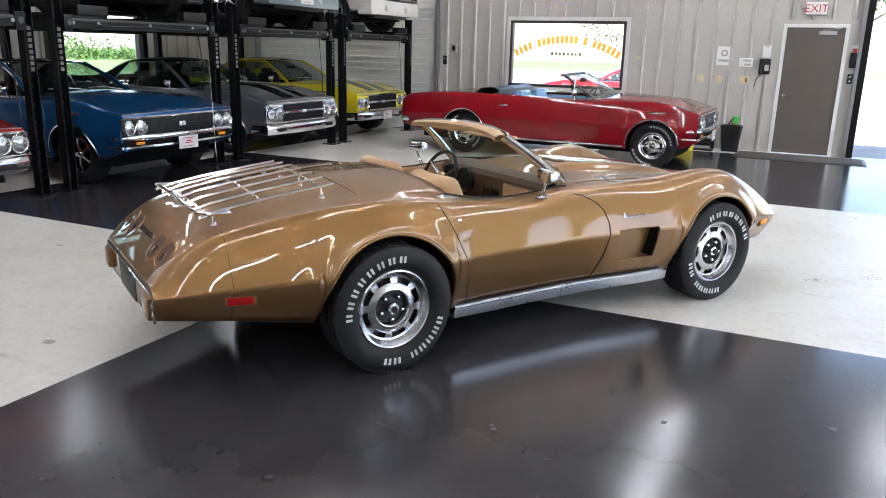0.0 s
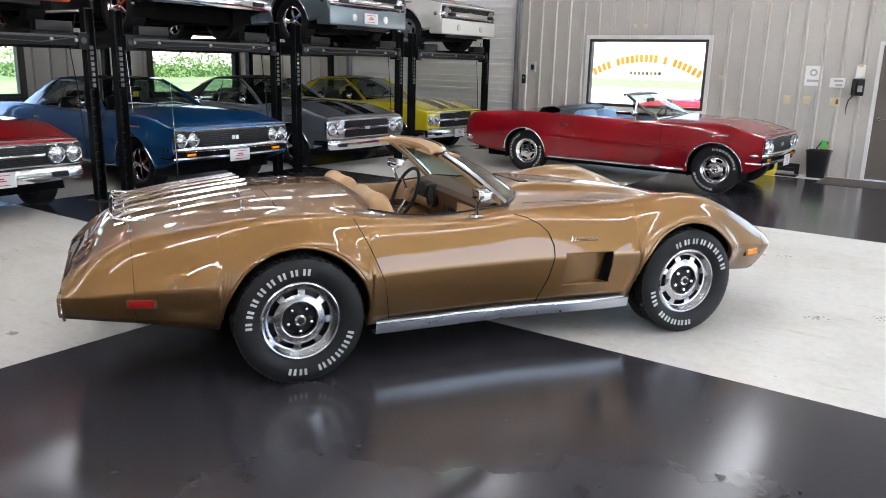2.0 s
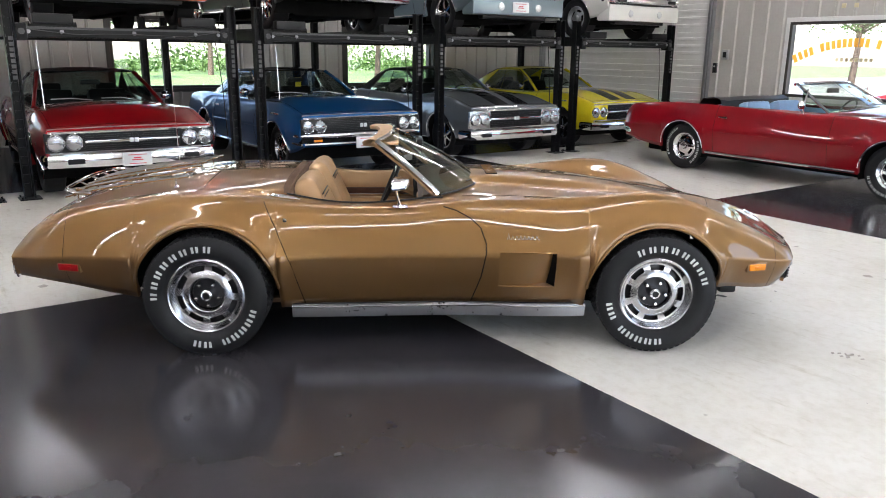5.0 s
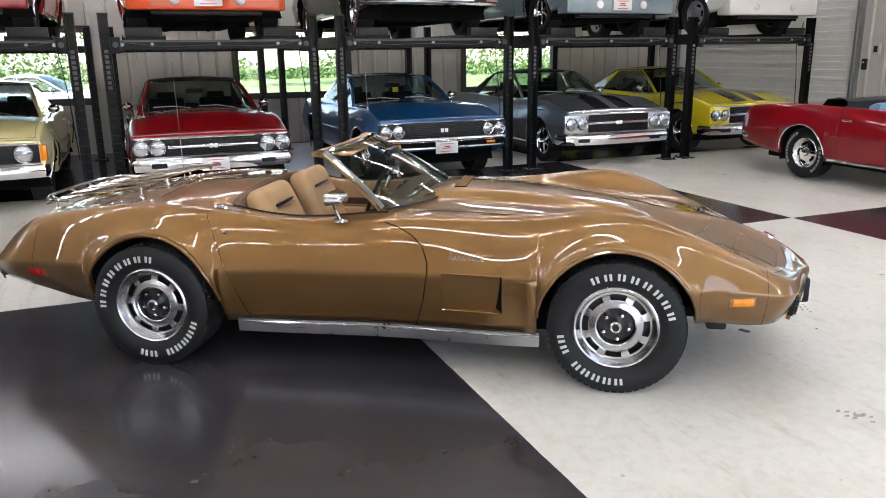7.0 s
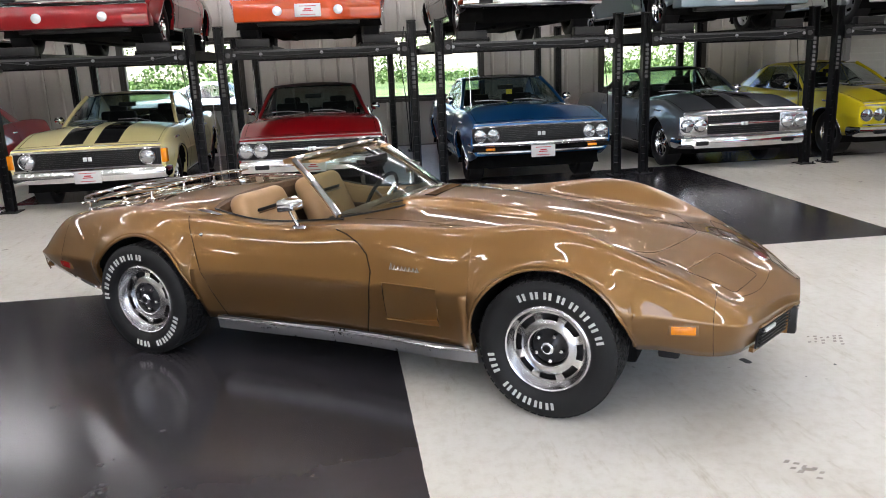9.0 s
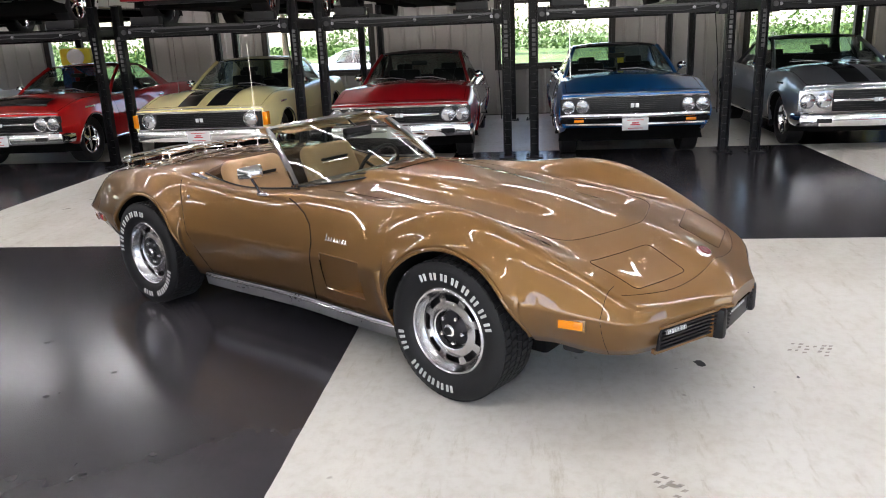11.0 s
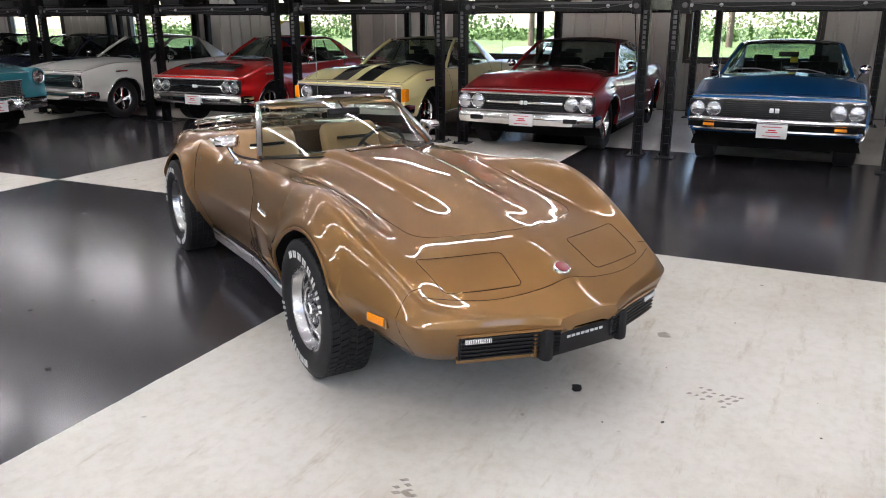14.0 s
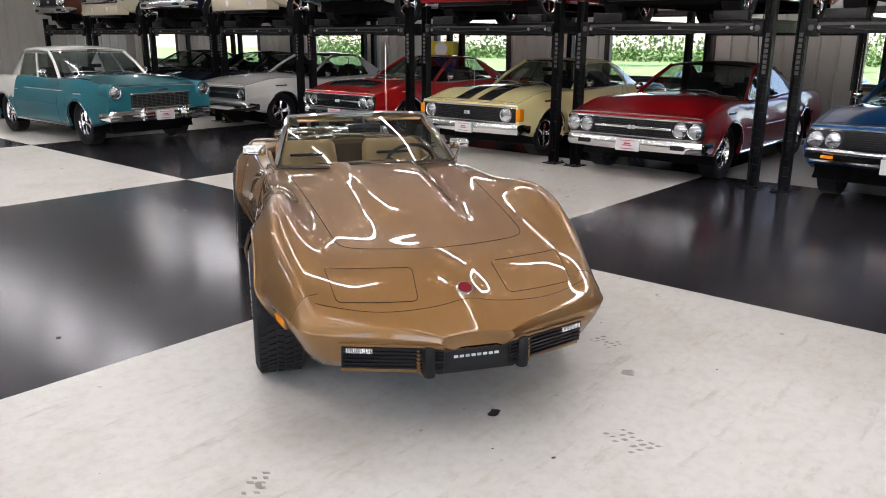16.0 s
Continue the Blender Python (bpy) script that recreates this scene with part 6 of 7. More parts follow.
def name_plate(car, x, z, tilt=0, y=0.0):
    pl = part("number_plate", box(x - 0.004, x + 0.004, y - 0.155, y + 0.155, z - 0.075, z + 0.075, 0.002), M_PLATE, car, "white dealer plate with red print")
    bm = bmesh.new()
    for zz, hw, hh in ((0.048, 0.10, 0.004), (0.014, 0.040, 0.008), (-0.008, 0.06, 0.006), (-0.050, 0.09, 0.004)):
        box(x + 0.0045, x + 0.006, y - hw, y + hw, z + zz - hh, z + zz + hh, bm=bm)
    part("print", bm, M_PLATE_RED, pl, smooth=0)


def classic(at, label, paint_mat, spec=None, roof=None, lamps=4, lamp_r=0.094, grille="bars", stripes=None, open_top=False, seats=None, wheel="spoke", bumper_mat=None, plate=True,
            badge=True, antenna=False, glass=None, wheel_r=0.335, lamp_y=(0.60, 0.79), lamp_z=None, bumper_z=0.445, bumper_h=0.15, turn_lamps="bumper", cab=None, valance=False, bezel_mat=None, grille_half=None, guards=False, two_tone=None, hood_mat=None, scoop=False, grille_mat=None, grille_h=0.214, rig="plain", group="parked classic cars"):
    """One classic car standing at the pose, its parts under one parent; the front is towards its +X."""
    sp = classic_spec(**(spec or {}))
    b = Body(sp)
    car = thing("classic_car", at, label, "car", group)
    f, r = sp["x1"], sp["x0"]
    wb = sp["arches"][1][0]
    glass = glass or M_GLASS_D
    bumper_mat = bumper_mat or M_CHROME
    cabx = dict(x_cowl=0.72, x_ft=-0.02, x_rt=-0.82, x_rear=-1.72, h=1.37, wt=0.60, wbm=0.77)
    cabx.update(cab or {})
    hole0, hole1 = cabx["x_rear"] + 0.55, cabx["x_cowl"] - 0.20

    def keep(x, y, z, col):
        if hole0 < x < hole1 and col >= VALLEY - 2:
            return None
        if -0.95 < x < 0.72 and 1 <= col < SHOULDER:
            return "door_r" if y < 0 else "door_l"
        if 0.80 < x < f - 0.10 and col >= SHOULDER + 4:
            if stripes and 0.10 < abs(y) < 0.34 and x < f - 0.03:
                return "stripe"
            return "hood"
        if two_tone and x < two_tone and z > 0.66:
            return "upper"
        return "body"

    pans = b.meshes(b.stations(44, (-0.95, 0.72, 0.80, round(f - 0.10, 3), round(hole0, 3), round(hole1, 3))), keep)
    names = {"body": "body", "door_r": "door", "door_l": "door", "hood": "hood", "stripe": "hood_stripe", "upper": "upper_flank"}
    obs = {}
    for k, (bm, normals) in pans.items():
        m = stripes if k == "stripe" else (M_TWO if k == "upper" else (hood_mat or paint_mat if k == "hood" else paint_mat))
        obs[k] = shell(names[k], bm, normals, m, car, "hood stripes" if k == "stripe" else "")
    for x in (-0.95, 0.72):
        for sy, side in ((1, "door_r"), (-1, "door_l")):
            sm = b.seam(dense([(x, 1.0), (x, SHOULDER)], 12), 0.003)
            bmesh.ops.scale(sm, vec=(1, sy, 1), verts=sm.verts)
            part("door_gap", sm, M_SEAM, obs[side])
    part("hood_gap", b.seam(dense([(0.80, SHOULDER + 4), (f - 0.10, SHOULDER + 4), (f - 0.10, HALF - 1)], 10), 0.003, mirror=True), M_SEAM, obs["hood"])
    for s in (-1, 1):
        for xa, za, rad in b.arches:
            arc = []
            for k in range(21):
                a = math.pi * (0.02 + 0.96 * k / 20)
                px, pz = xa + (rad + 0.004) * math.cos(a), za + (rad + 0.004) * math.sin(a)
                arc.append((px, s * (b.at_z(px, max(pz, 0.3)) + 0.003), pz))
            part("arch_trim", tube(arc, 0.009, 6), M_CHROME if rig != "dull" else paint_mat, obs["body"])
            ring = []
            for k in range(17):
                a = math.pi * (-0.1 + 1.2 * k / 16)
                px, pz = xa + (rad + 0.004) * math.cos(a), za + (rad + 0.004) * math.sin(a)
                ring.append([(px, s * yy, pz) for yy in (0.58, b.at_z(min(max(px, xa - rad), xa + rad), max(pz, 0.35)) - 0.02)])
            part("wheel_housing", grid(ring), M_DARK, car)
        part("sill_trim", tube([(-wb + 0.42, s * (b.at_z(0, 0.30) + 0.004), 0.295), (wb - 0.42, s * (b.at_z(0, 0.30) + 0.004), 0.295)], 0.016, 6), M_CHROME, obs["body"])
        dh = -0.82
        part("door_handle", box(dh - 0.07, dh + 0.07, s * (b.at_z(dh, 0.80) + 0.015) - 0.012, s * (b.at_z(dh, 0.80) + 0.015) + 0.012, 0.79, 0.812, 0.006), M_CHROME, obs["door_r" if s < 0 else "door_l"])
        mm = bmesh.new()
        mx, mz = cabx["x_cowl"] - 0.42, b.at_y(cabx["x_cowl"] - 0.42, 0.8)
        tube([(mx, s * 0.83, mz - 0.01), (mx, s * 0.87, mz + 0.07)], 0.01, 6, bm=mm)
        bmesh.ops.create_uvsphere(mm, u_segments=12, v_segments=8, radius=1, matrix=pose(mx, s * 0.90, mz + 0.11) @ Matrix.Diagonal((0.045, 0.07, 0.055, 1)))
        part("door_mirror", mm, M_CHROME, car)
        part("tail_lamp", box(r - 0.012, r + 0.03, s * 0.66 - 0.14, s * 0.66 + 0.14, 0.60, 0.72, 0.01), M_RED_LENS, car)
    part("underbody", box(r + 0.30, f - 0.45, -0.62, 0.62, 0.19, 0.38, 0.02), M_DARK, car)
    ux = bmesh.new()
    tube([(wb, -0.62, 0.33), (wb, 0.62, 0.33)], 0.04, 8, bm=ux)
    tube([(-wb, -0.62, 0.33), (-wb, 0.62, 0.33)], 0.055, 8, bm=ux)
    tube([(0.9, 0.25, 0.19), (-1.2, 0.30, 0.18), (-2.2, 0.45, 0.22)], 0.035, 8, bm=ux)
    tube([(0.9, -0.25, 0.19), (-1.2, -0.30, 0.18), (-2.2, -0.45, 0.22)], 0.035, 8, bm=ux)
    part("axles_and_exhaust", ux, M_DARK, car)
    for x in (-wb, wb):
        for s in (-1, 1):
            add_wheel(car, x, s * (sp["wm"][2][1] - 0.19), wheel_r, 0.225, 0.195, wheel, 0, (x * 37 + s * 20))
    # nose
    nose = spec.get("nose", 0.78) if spec else 0.78
    zf = lamp_z or nose - 0.135
    face = sp["wm"][-1][1]
    gw = grille_half or face - 0.06
    zl = zf
    if grille_half:
        zf = nose - 0.20
    gp = part("grille", box(f - 0.06, f + 0.006, -gw, gw, zf - grille_h / 2 - 0.005, zf + grille_h / 2 - 0.005, 0.01), M_BLACK, car, "black grille with fine bars")
    inner = gw - 0.02 if grille_half else min(lamp_y) - lamp_r - 0.02
    if grille_half:
        for k in range(13):
            yy = -inner + 2 * inner * k / 12
            part("grille_upright", box(f + 0.006, f + 0.016, yy - 0.005, yy + 0.005, zf - 0.09, zf + 0.085), grille_mat or M_CHROME, gp, smooth=0)
    for k in range(9):
        zz = zf + (k - 4.1) * grille_h / 9.5
        sl = box(f + 0.006, f + 0.014, -inner, inner, zz - 0.004, zz + 0.004)
        part("grille_bar", sl, grille_mat or (M_BLACK if grille != "chrome" else M_CHROME), gp, smooth=0)
    if grille in ("split", "chrome"):
        part("centre_bar", box(f + 0.012, f + 0.026, -inner, inner, zf - 0.014, zf + 0.014, 0.004), M_CHROME, gp)
    for z0 in (zf - grille_h / 2 - 0.008, zf + grille_h / 2 + 0.001):
        part("grille_frame", tube([(f + 0.008, -gw - 0.01, z0), (f + 0.012, 0, z0), (f + 0.008, gw + 0.01, z0)], 0.014, 6), M_CHROME, gp)
    if badge:
        bg = bmesh.new()
        for yy in (-0.028, 0.028):
            box(f + 0.024, f + 0.034, yy - 0.022, yy + 0.022, zf - 0.025, zf + 0.025, 0.004, bm=bg)
        part("grille_badge", bg, M_WHITE_LENS, gp, "silver grille emblem")
    zf = zl
    for s in (-1, 1):
        if guards:
            part("side_moulding", tube([(xx, s * (b.at_z(xx, 0.84) + 0.004), 0.84) for xx in [-0.55 + 1.5 * k / 12 for k in range(13)]], 0.010, 6), M_CHROME, car, "thin chrome side moulding")
            part("bumper_guard", box(f + 0.07, f + 0.15, s * 0.36 - 0.035, s * 0.36 + 0.035, bumper_z - 0.09, bumper_z + 0.13, 0.025), M_CHROME, car, "chrome bumper guard")
            hm = bmesh.new()
            lathe([(0.128, -0.30), (0.132, -0.05), (0.124, 0.01), (0.105, 0.02)], 28, bm=hm, m=pose(f + 0.02, s * lamp_y[0], zf, 0, 0, -90))
            part("lamp_pod", hm, paint_mat, car, "rounded lamp pod in body colour")
        ly = lamp_y if lamps == 4 else lamp_y[-1:]
        if guards:
            lamp(car, f + 0.03, s * lamp_y[0], zf, lamp_r)
            continue
        bez = box(f - 0.03, f + 0.014, s * (min(ly) - lamp_r - 0.012), s * (max(ly) + lamp_r + 0.012), zf - max(lamp_r + 0.012, grille_h / 2), zf + max(lamp_r + 0.012, grille_h / 2 - 0.01), 0.012)
        part("lamp_bezel", bez, bezel_mat or M_BLACK, car, "headlamp surround")
        for y in ly:
            lamp(car, f + 0.016, s * y, zf, lamp_r)
    part("hood_moulding", tube([(f - 0.012, -face + 0.05 + 2 * (face - 0.05) * k / 16, b.at_y(f - 0.012, abs(-face + 0.05 + 2 * (face - 0.05) * k / 16)) + 0.002) for k in range(17)], 0.011, 6), M_CHROME if rig != "dull" else paint_mat, obs["hood"], "bright moulding along the hood lip")
    cw = cabx["x_cowl"]
    vent = grid([[(cw + dx - 0.10 * (yy / 0.7) ** 2, yy, b.at_y(cw + dx, abs(yy)) + 0.003) for yy in [-0.66 + 1.32 * k / 12 for k in range(13)]] for dx in (0.02, 0.05, 0.085)], thick=0.004)
    part("cowl_vent", vent, M_BLACK, obs["hood"], "dark slotted cowl vent")
    for y0 in (-0.12, 0.46):
        part("wiper", tube([(cw + 0.04, y0, b.at_y(cw + 0.04, abs(y0)) + 0.01), (cw - 0.06, y0 - 0.22, b.at_y(cw - 0.02, 0.4) + 0.05), (cw - 0.05, y0 - 0.46, b.at_y(cw - 0.02, 0.4) + 0.045)], 0.006, 5), M_STEEL_GRY, car)
    part("rear_view_mirror", box(-0.02, 0.02, -0.12, 0.12, -0.035, 0.03, 0.012, m=pose(cabx["x_ft"] + 0.10 if not open_top else 0.16, 0, 1.20 if not open_top else 1.20)), M_BLACK, car)
    for s in (-1, 1):
        line = [(xx, s * (b.at_z(xx, 0.60) + 0.003), 0.60) for xx in (-wb + 0.46, -0.5, 0.0, 0.5, wb - 0.46)]
        part("side_moulding", tube(line, 0.007, 6), paint_mat, car)
        part("fender_script", box(wb - 0.10, wb + 0.16, s * (b.at_z(wb, 0.80) + 0.004) - 0.004, s * (b.at_z(wb, 0.80) + 0.004) + 0.004, 0.80, 0.825, 0.003), M_CHROME, car)
    bend = 0.10
    bp = sweep_bar(f + 0.045, bumper_z, face - 0.05, bumper_h, 0.05, bend, bumper_mat, car, "front_bumper", "chrome front bumper", wrap=0.24)
    part("lower_panel", box(f - 0.30, f - 0.01, -face + 0.05, face - 0.05, 0.42, zf - grille_h / 2, 0.02), paint_mat if rig != "dull" else M_BLACK, car)
    for s in (-1, 1):
        if turn_lamps == "bumper":
            part("turn_lamp", box(f + 0.05, f + 0.085, s * 0.62 - 0.085, s * 0.62 + 0.085, bumper_z - 0.028, bumper_z + 0.028, 0.008), M_BLACK, bp)
        elif turn_lamps == "amber":
            part("turn_lamp", box(f + 0.02, f + 0.045, s * 0.67 - 0.06, s * 0.67 + 0.06, bumper_z - 0.078, bumper_z - 0.045, 0.008), M_AMBER, car, "amber turn lamp")
        elif turn_lamps == "corner":
            part("turn_lamp", box(f - 0.10, f + 0.012, s * (face - 0.055), s * (face + 0.012), zf - 0.085, zf + 0.085, 0.01), M_AMBER, car, "amber corner lamp")
    if valance:
        part("valance", box(f - 0.25, f + 0.03, -face + 0.04, face - 0.04, 0.28, bumper_z - 0.07, 0.03), paint_mat, car, "painted valance below the bumper")
        part("air_dam", box(f - 0.20, f - 0.08, -face + 0.30, face - 0.30, 0.235, 0.29, 0.015), M_BLACK, car)
        for s in (-1, 1):
            part("fog_lamp", lathe([(0.001, 0.018), (0.045, 0.014), (0.055, 0.008), (0.058, -0.01)], 20, m=pose(f + 0.03, s * 0.36, 0.40, 0, 0, -90)), M_WHITE_LENS, car, "round fog lamp")
    if turn_lamps == "amber":
        part("lower_lip", box(f - 0.09, f + 0.02, -face + 0.02, face - 0.02, bumper_z - 0.09, bumper_z - 0.03, 0.012), M_DARK, car)
        sweep_bar(f + 0.030, bumper_z - 0.105, face - 0.05, 0.045, 0.04, 0.10, bumper_mat, car, "lower_bar", "chrome lower bumper bar", wrap=0.20)
    rb = sweep_bar(-r + 0.02, 0.50, face - 0.09, 0.12, 0.045, bend, bumper_mat, car, "rear_bumper", wrap=0.25)
    rb.matrix_local = pose(0, 0, 0, 0, 0, 180)
    if plate:
        name_plate(car, f + (0.045 if valance else 0.108), 0.40 if valance else (bumper_z - 0.10 if turn_lamps == "amber" else bumper_z - 0.005))
    if guards:
        part("hood_emblem", box(f - 0.01, f + 0.012, -0.14, 0.14, nose - 0.055, nose - 0.03, 0.005), M_CHROME, car, "chrome winged hood emblem")
        part("emblem_face", box(f + 0.011, f + 0.016, -0.05, 0.05, nose - 0.052, nose - 0.034, 0.002), M_ENAMEL, car)
    if scoop:
        rows = []
        for k in range(11):
            yy = -0.55 + 1.1 * k / 10
            rows.append([(xx, yy, b.at_y(xx, yy) + dz) for xx, dz in ((f - 0.62, 0.004), (f - 0.52, 0.035), (f - 0.36, 0.038), (f - 0.30, 0.028), (f - 0.29, 0.002))])
        part("hood_scoop", grid(rows), STRIPE, car, "matt black hood scoop")
    if antenna:
        part("antenna", tube([(1.15, -0.72, 0.92), (1.10, -0.73, 1.75)], [0.0035, 0.002], 5), M_CHROME, car)
    # cabin
    seat_mat = seats or M_GREYSEAT
    tub = box(hole0 + 0.01, hole1 - 0.01, -0.72, 0.72, 0.30, 0.33)
    part("cabin_floor", tub, M_DARK, car, smooth=0)
    part("dashboard", box(hole1 - 0.25, hole1 + 0.03, -0.70, 0.70, 0.72, 0.925, 0.04), seat_mat if open_top else M_GREYSEAT, car)
    for s in (-1, 1):
        bk = box(-0.09, 0.09, -0.26, 0.26, 0, 0.56 if open_top else 0.62, 0.06, m=pose(-0.62, s * 0.36, 0.46, 0, -14, 0))
        if not open_top:
            box(-0.06, 0.06, -0.13, 0.13, 0.60, 0.73, 0.04, bm=bk, m=pose(-0.62, s * 0.36, 0.44, 0, -14, 0))
        part("front_seat", bk, seat_mat, car)
        part("door_lining", box(hole0 + 0.02, hole1 - 0.02, s * 0.735 - 0.02, s * 0.735 + 0.02, 0.32, 0.905, 0.01), seat_mat, car)
    part("rear_seat", box(-0.12, 0.12, -0.66, 0.66, 0, 0.55, 0.06, m=pose(hole0 + 0.18, 0, 0.42, 0, -14, 0)), seat_mat, car)
    part("bulkhead", box(hole0 - 0.04, hole0 + 0.0, -0.74, 0.74, 0.30, 0.90), M_DARK, car)
    rim = [pose(0.18, 0.36, 0.90, 0, -65, 0) @ Vector((0.19 * math.cos(2 * math.pi * k / 24), 0.19 * math.sin(2 * math.pi * k / 24), 0)) for k in range(24)]
    part("steering_wheel", tube(rim, 0.012, 6, closed=True), M_BLACK, car)
    if not open_top:
        part("parcel_shelf", box(cabx["x_rear"] + 0.05, hole0 + 0.1, -0.66, 0.66, 0.90, 0.925), M_GREYSEAT, car)
        cabin(car, b, glass, roof or paint_mat, (roof or paint_mat) if guards else paint_mat, **{k: v for k, v in cabx.items()})
    else:
        def base_f(u):
            x = cabx["x_cowl"] - 0.12 * u * u
            return Vector((x, 0.76 * u, b.at_y(x, 0.76 * abs(u)) - 0.004))

        def top_f(u):
            return Vector((0.10 - 0.07 * u * u, 0.62 * u, 1.30 - 0.02 * u * u))
        us = [-1 + 2 * k / 14 for k in range(15)]
        g = part("windscreen", grid([[base_f(u).lerp(top_f(u), j / 6) for u in us] for j in range(7)]), M_GLASS, car)
        g.visible_shadow = False
        part("screen_frame", tube([base_f(-1).lerp(top_f(-1), k / 5) for k in range(5)] + [top_f(u) for u in us] + [top_f(1).lerp(base_f(1), k / 5) for k in range(1, 6)], 0.02, 8), M_CHROME, g, "chrome windscreen frame")
        part("screen_lining", tube([top_f(u) + Vector((-0.03, 0, -0.006)) for u in us], 0.02, 8), paint_mat, g)
        for s in (-1, 1):
            vg = part("vent_glass", grid([[base_f(s) + Vector((-0.02, s * 0.02, 0)), Vector((0.25, s * 0.80, b.at_y(0.25, 0.8)))], [base_f(s).lerp(top_f(s), 0.75) + Vector((-0.02, s * 0.02, 0)), Vector((0.24, s * 0.70, 1.22))]]), M_GLASS, car)
            vg.visible_shadow = False
            part("vent_frame", tube([(0.25, s * 0.80, b.at_y(0.25, 0.8)), (0.24, s * 0.70, 1.23)], 0.01, 6), M_CHROME, vg)
        boot = bmesh.new()
        rows = []
        for k in range(13):
            yy = -0.80 + 1.6 * k / 12
            zz = b.at_y(hole0, yy)
            rows.append([(hole0 + 0.22, yy, zz - 0.03), (hole0 + 0.20, yy, zz + 0.07), (hole0 + 0.08, yy, zz + 0.11), (hole0 - 0.10, yy, zz + 0.08), (hole0 - 0.18, yy, zz - 0.01)])
        part("folded_top", grid(rows, boot), M_BLACK, car, "dark folded soft top")
    return car, b, f


M_TWO = paint("two_tone_white", (0.70, 0.69, 0.64))
P_RED = paint("deep_red_paint", (0.25, 0.00576, 0.00864), 0.1)
P_CRIMSON = paint("crimson_paint", (0.235, 0.003, 0.008), 0.0)
P_BRIGHT = paint("bright_red_paint", (0.45, 0.010, 0.010), 0.0)
P_BLUE = paint("bright_blue_paint", (0.005, 0.080, 0.235), 0.45, 0.28)
P_SILVER = paint("grey_silver_paint", (0.20, 0.22, 0.24), 0.65, 0.28)
P_YELLOW = paint("lemon_yellow_paint", (0.62, 0.50, 0.014), 0.0)
P_CREAM = paint("butter_yellow_paint", (0.74, 0.65, 0.31), 0.0)
P_WHITE = paint("white_paint", (0.60, 0.59, 0.55), 0.0)
P_TEAL = paint("turquoise_paint", (0.020, 0.155, 0.190), 0.1)
P_NAVY = paint("navy_paint", (0.00576, 0.00864, 0.0252), 0.2)
P_ORANGE = paint("bright_orange_paint", (0.5184, 0.0612, 0.00864), 0.0)
P_BLACK = paint("black_paint", (0.00576, 0.00576, 0.00792), 0.1)
P_ICE = paint("pale_blue_silver_paint", (0.2016, 0.2592, 0.288), 0.5)
P_STONE = paint("cream_paint", (0.4752, 0.432, 0.3168), 0.0)
STRIPE = paint("stripe_black", (0.010, 0.010, 0.011), 0.0, 0.4)
VINYL = mat("vinyl_roof", (0.009, 0.009, 0.010), 0.55, spec=0.25, vary=0.2, fine=300, bump=0.15)

# row on the floor under the lifts, noses to the east
FX = -9.25
classic(pose(-9.42, 12.66, 0), "lemon-yellow muscle coupe with twin black hood stripes under a lift", P_YELLOW, dict(hood=0.97, nose=0.80), stripes=STRIPE, grille="split", lamp_y=(0.63, 0.82), lamp_z=0.640, grille_h=0.27, bumper_z=0.40, plate=True, bezel_mat=P_YELLOW)
classic(pose(-9.28, 9.92, 0), "silver-grey muscle coupe with black hood stripes and black roof", P_SILVER, dict(hood=0.98, nose=0.80), roof=VINYL, stripes=STRIPE, grille="split", lamp_y=(0.63, 0.82), lamp_z=0.635, grille_h=0.27, bumper_z=0.395, plate=False, wheel="spoke", bezel_mat=M_BRUSHED)
classic(pose(-8.96, 6.98, 0), "metallic blue hardtop coupe with chrome bumper and dark roof", P_BLUE, dict(hood=0.98, belt=0.94, hip=0.96, nose=0.82), roof=P_NAVY, grille="bars", lamp_r=0.084, lamp_y=(0.63, 0.80), turn_lamps="amber", bumper_z=0.57, bumper_h=0.065, antenna=True)
classic(pose(-9.0, 4.07, 0), "deep red hardtop coupe with dark vinyl roof and chrome bumper", P_RED, dict(hood=0.96), roof=mat("maroon_vinyl", (0.035, 0.006, 0.010), 0.5, vary=0.2, fine=300, bump=0.15), grille="split", lamp_y=(0.62, 0.80), antenna=True)
classic(pose(-9.14, 1.37, 0), "butter-yellow coupe with broad black hood stripes", P_CREAM, dict(hood=0.96), stripes=STRIPE, lamps=2, lamp_r=0.10, lamp_y=(0.70,), turn_lamps="corner", antenna=True)
classic(pose(-9.22, -1.55, 0), "bright red muscle coupe with a black hood panel", P_BRIGHT, dict(hood=0.96), grille="split", scoop=True, lamp_y=(0.62, 0.80))
classic(pose(-8.75, -4.35, 0), "white compact sedan with whitewall-style wheels", P_WHITE, dict(L=0.80, w=0.90, hood=0.97, nose=0.82, wb=1.40), lamps=2, lamp_r=0.09, lamp_y=(0.70,), grille="chrome", badge=False, plate=False, cab=dict(h=1.38, wt=0.60, wbm=0.72, x_rear=-1.6))
classic(pose(-9.35, -7.20, 0), "dark navy classic coupe parked under a lift", P_NAVY, dict(), plate=False)
classic(pose(-9.35, -10.0, 0), "black classic sedan parked under a lift", P_BLACK, dict(), plate=False)
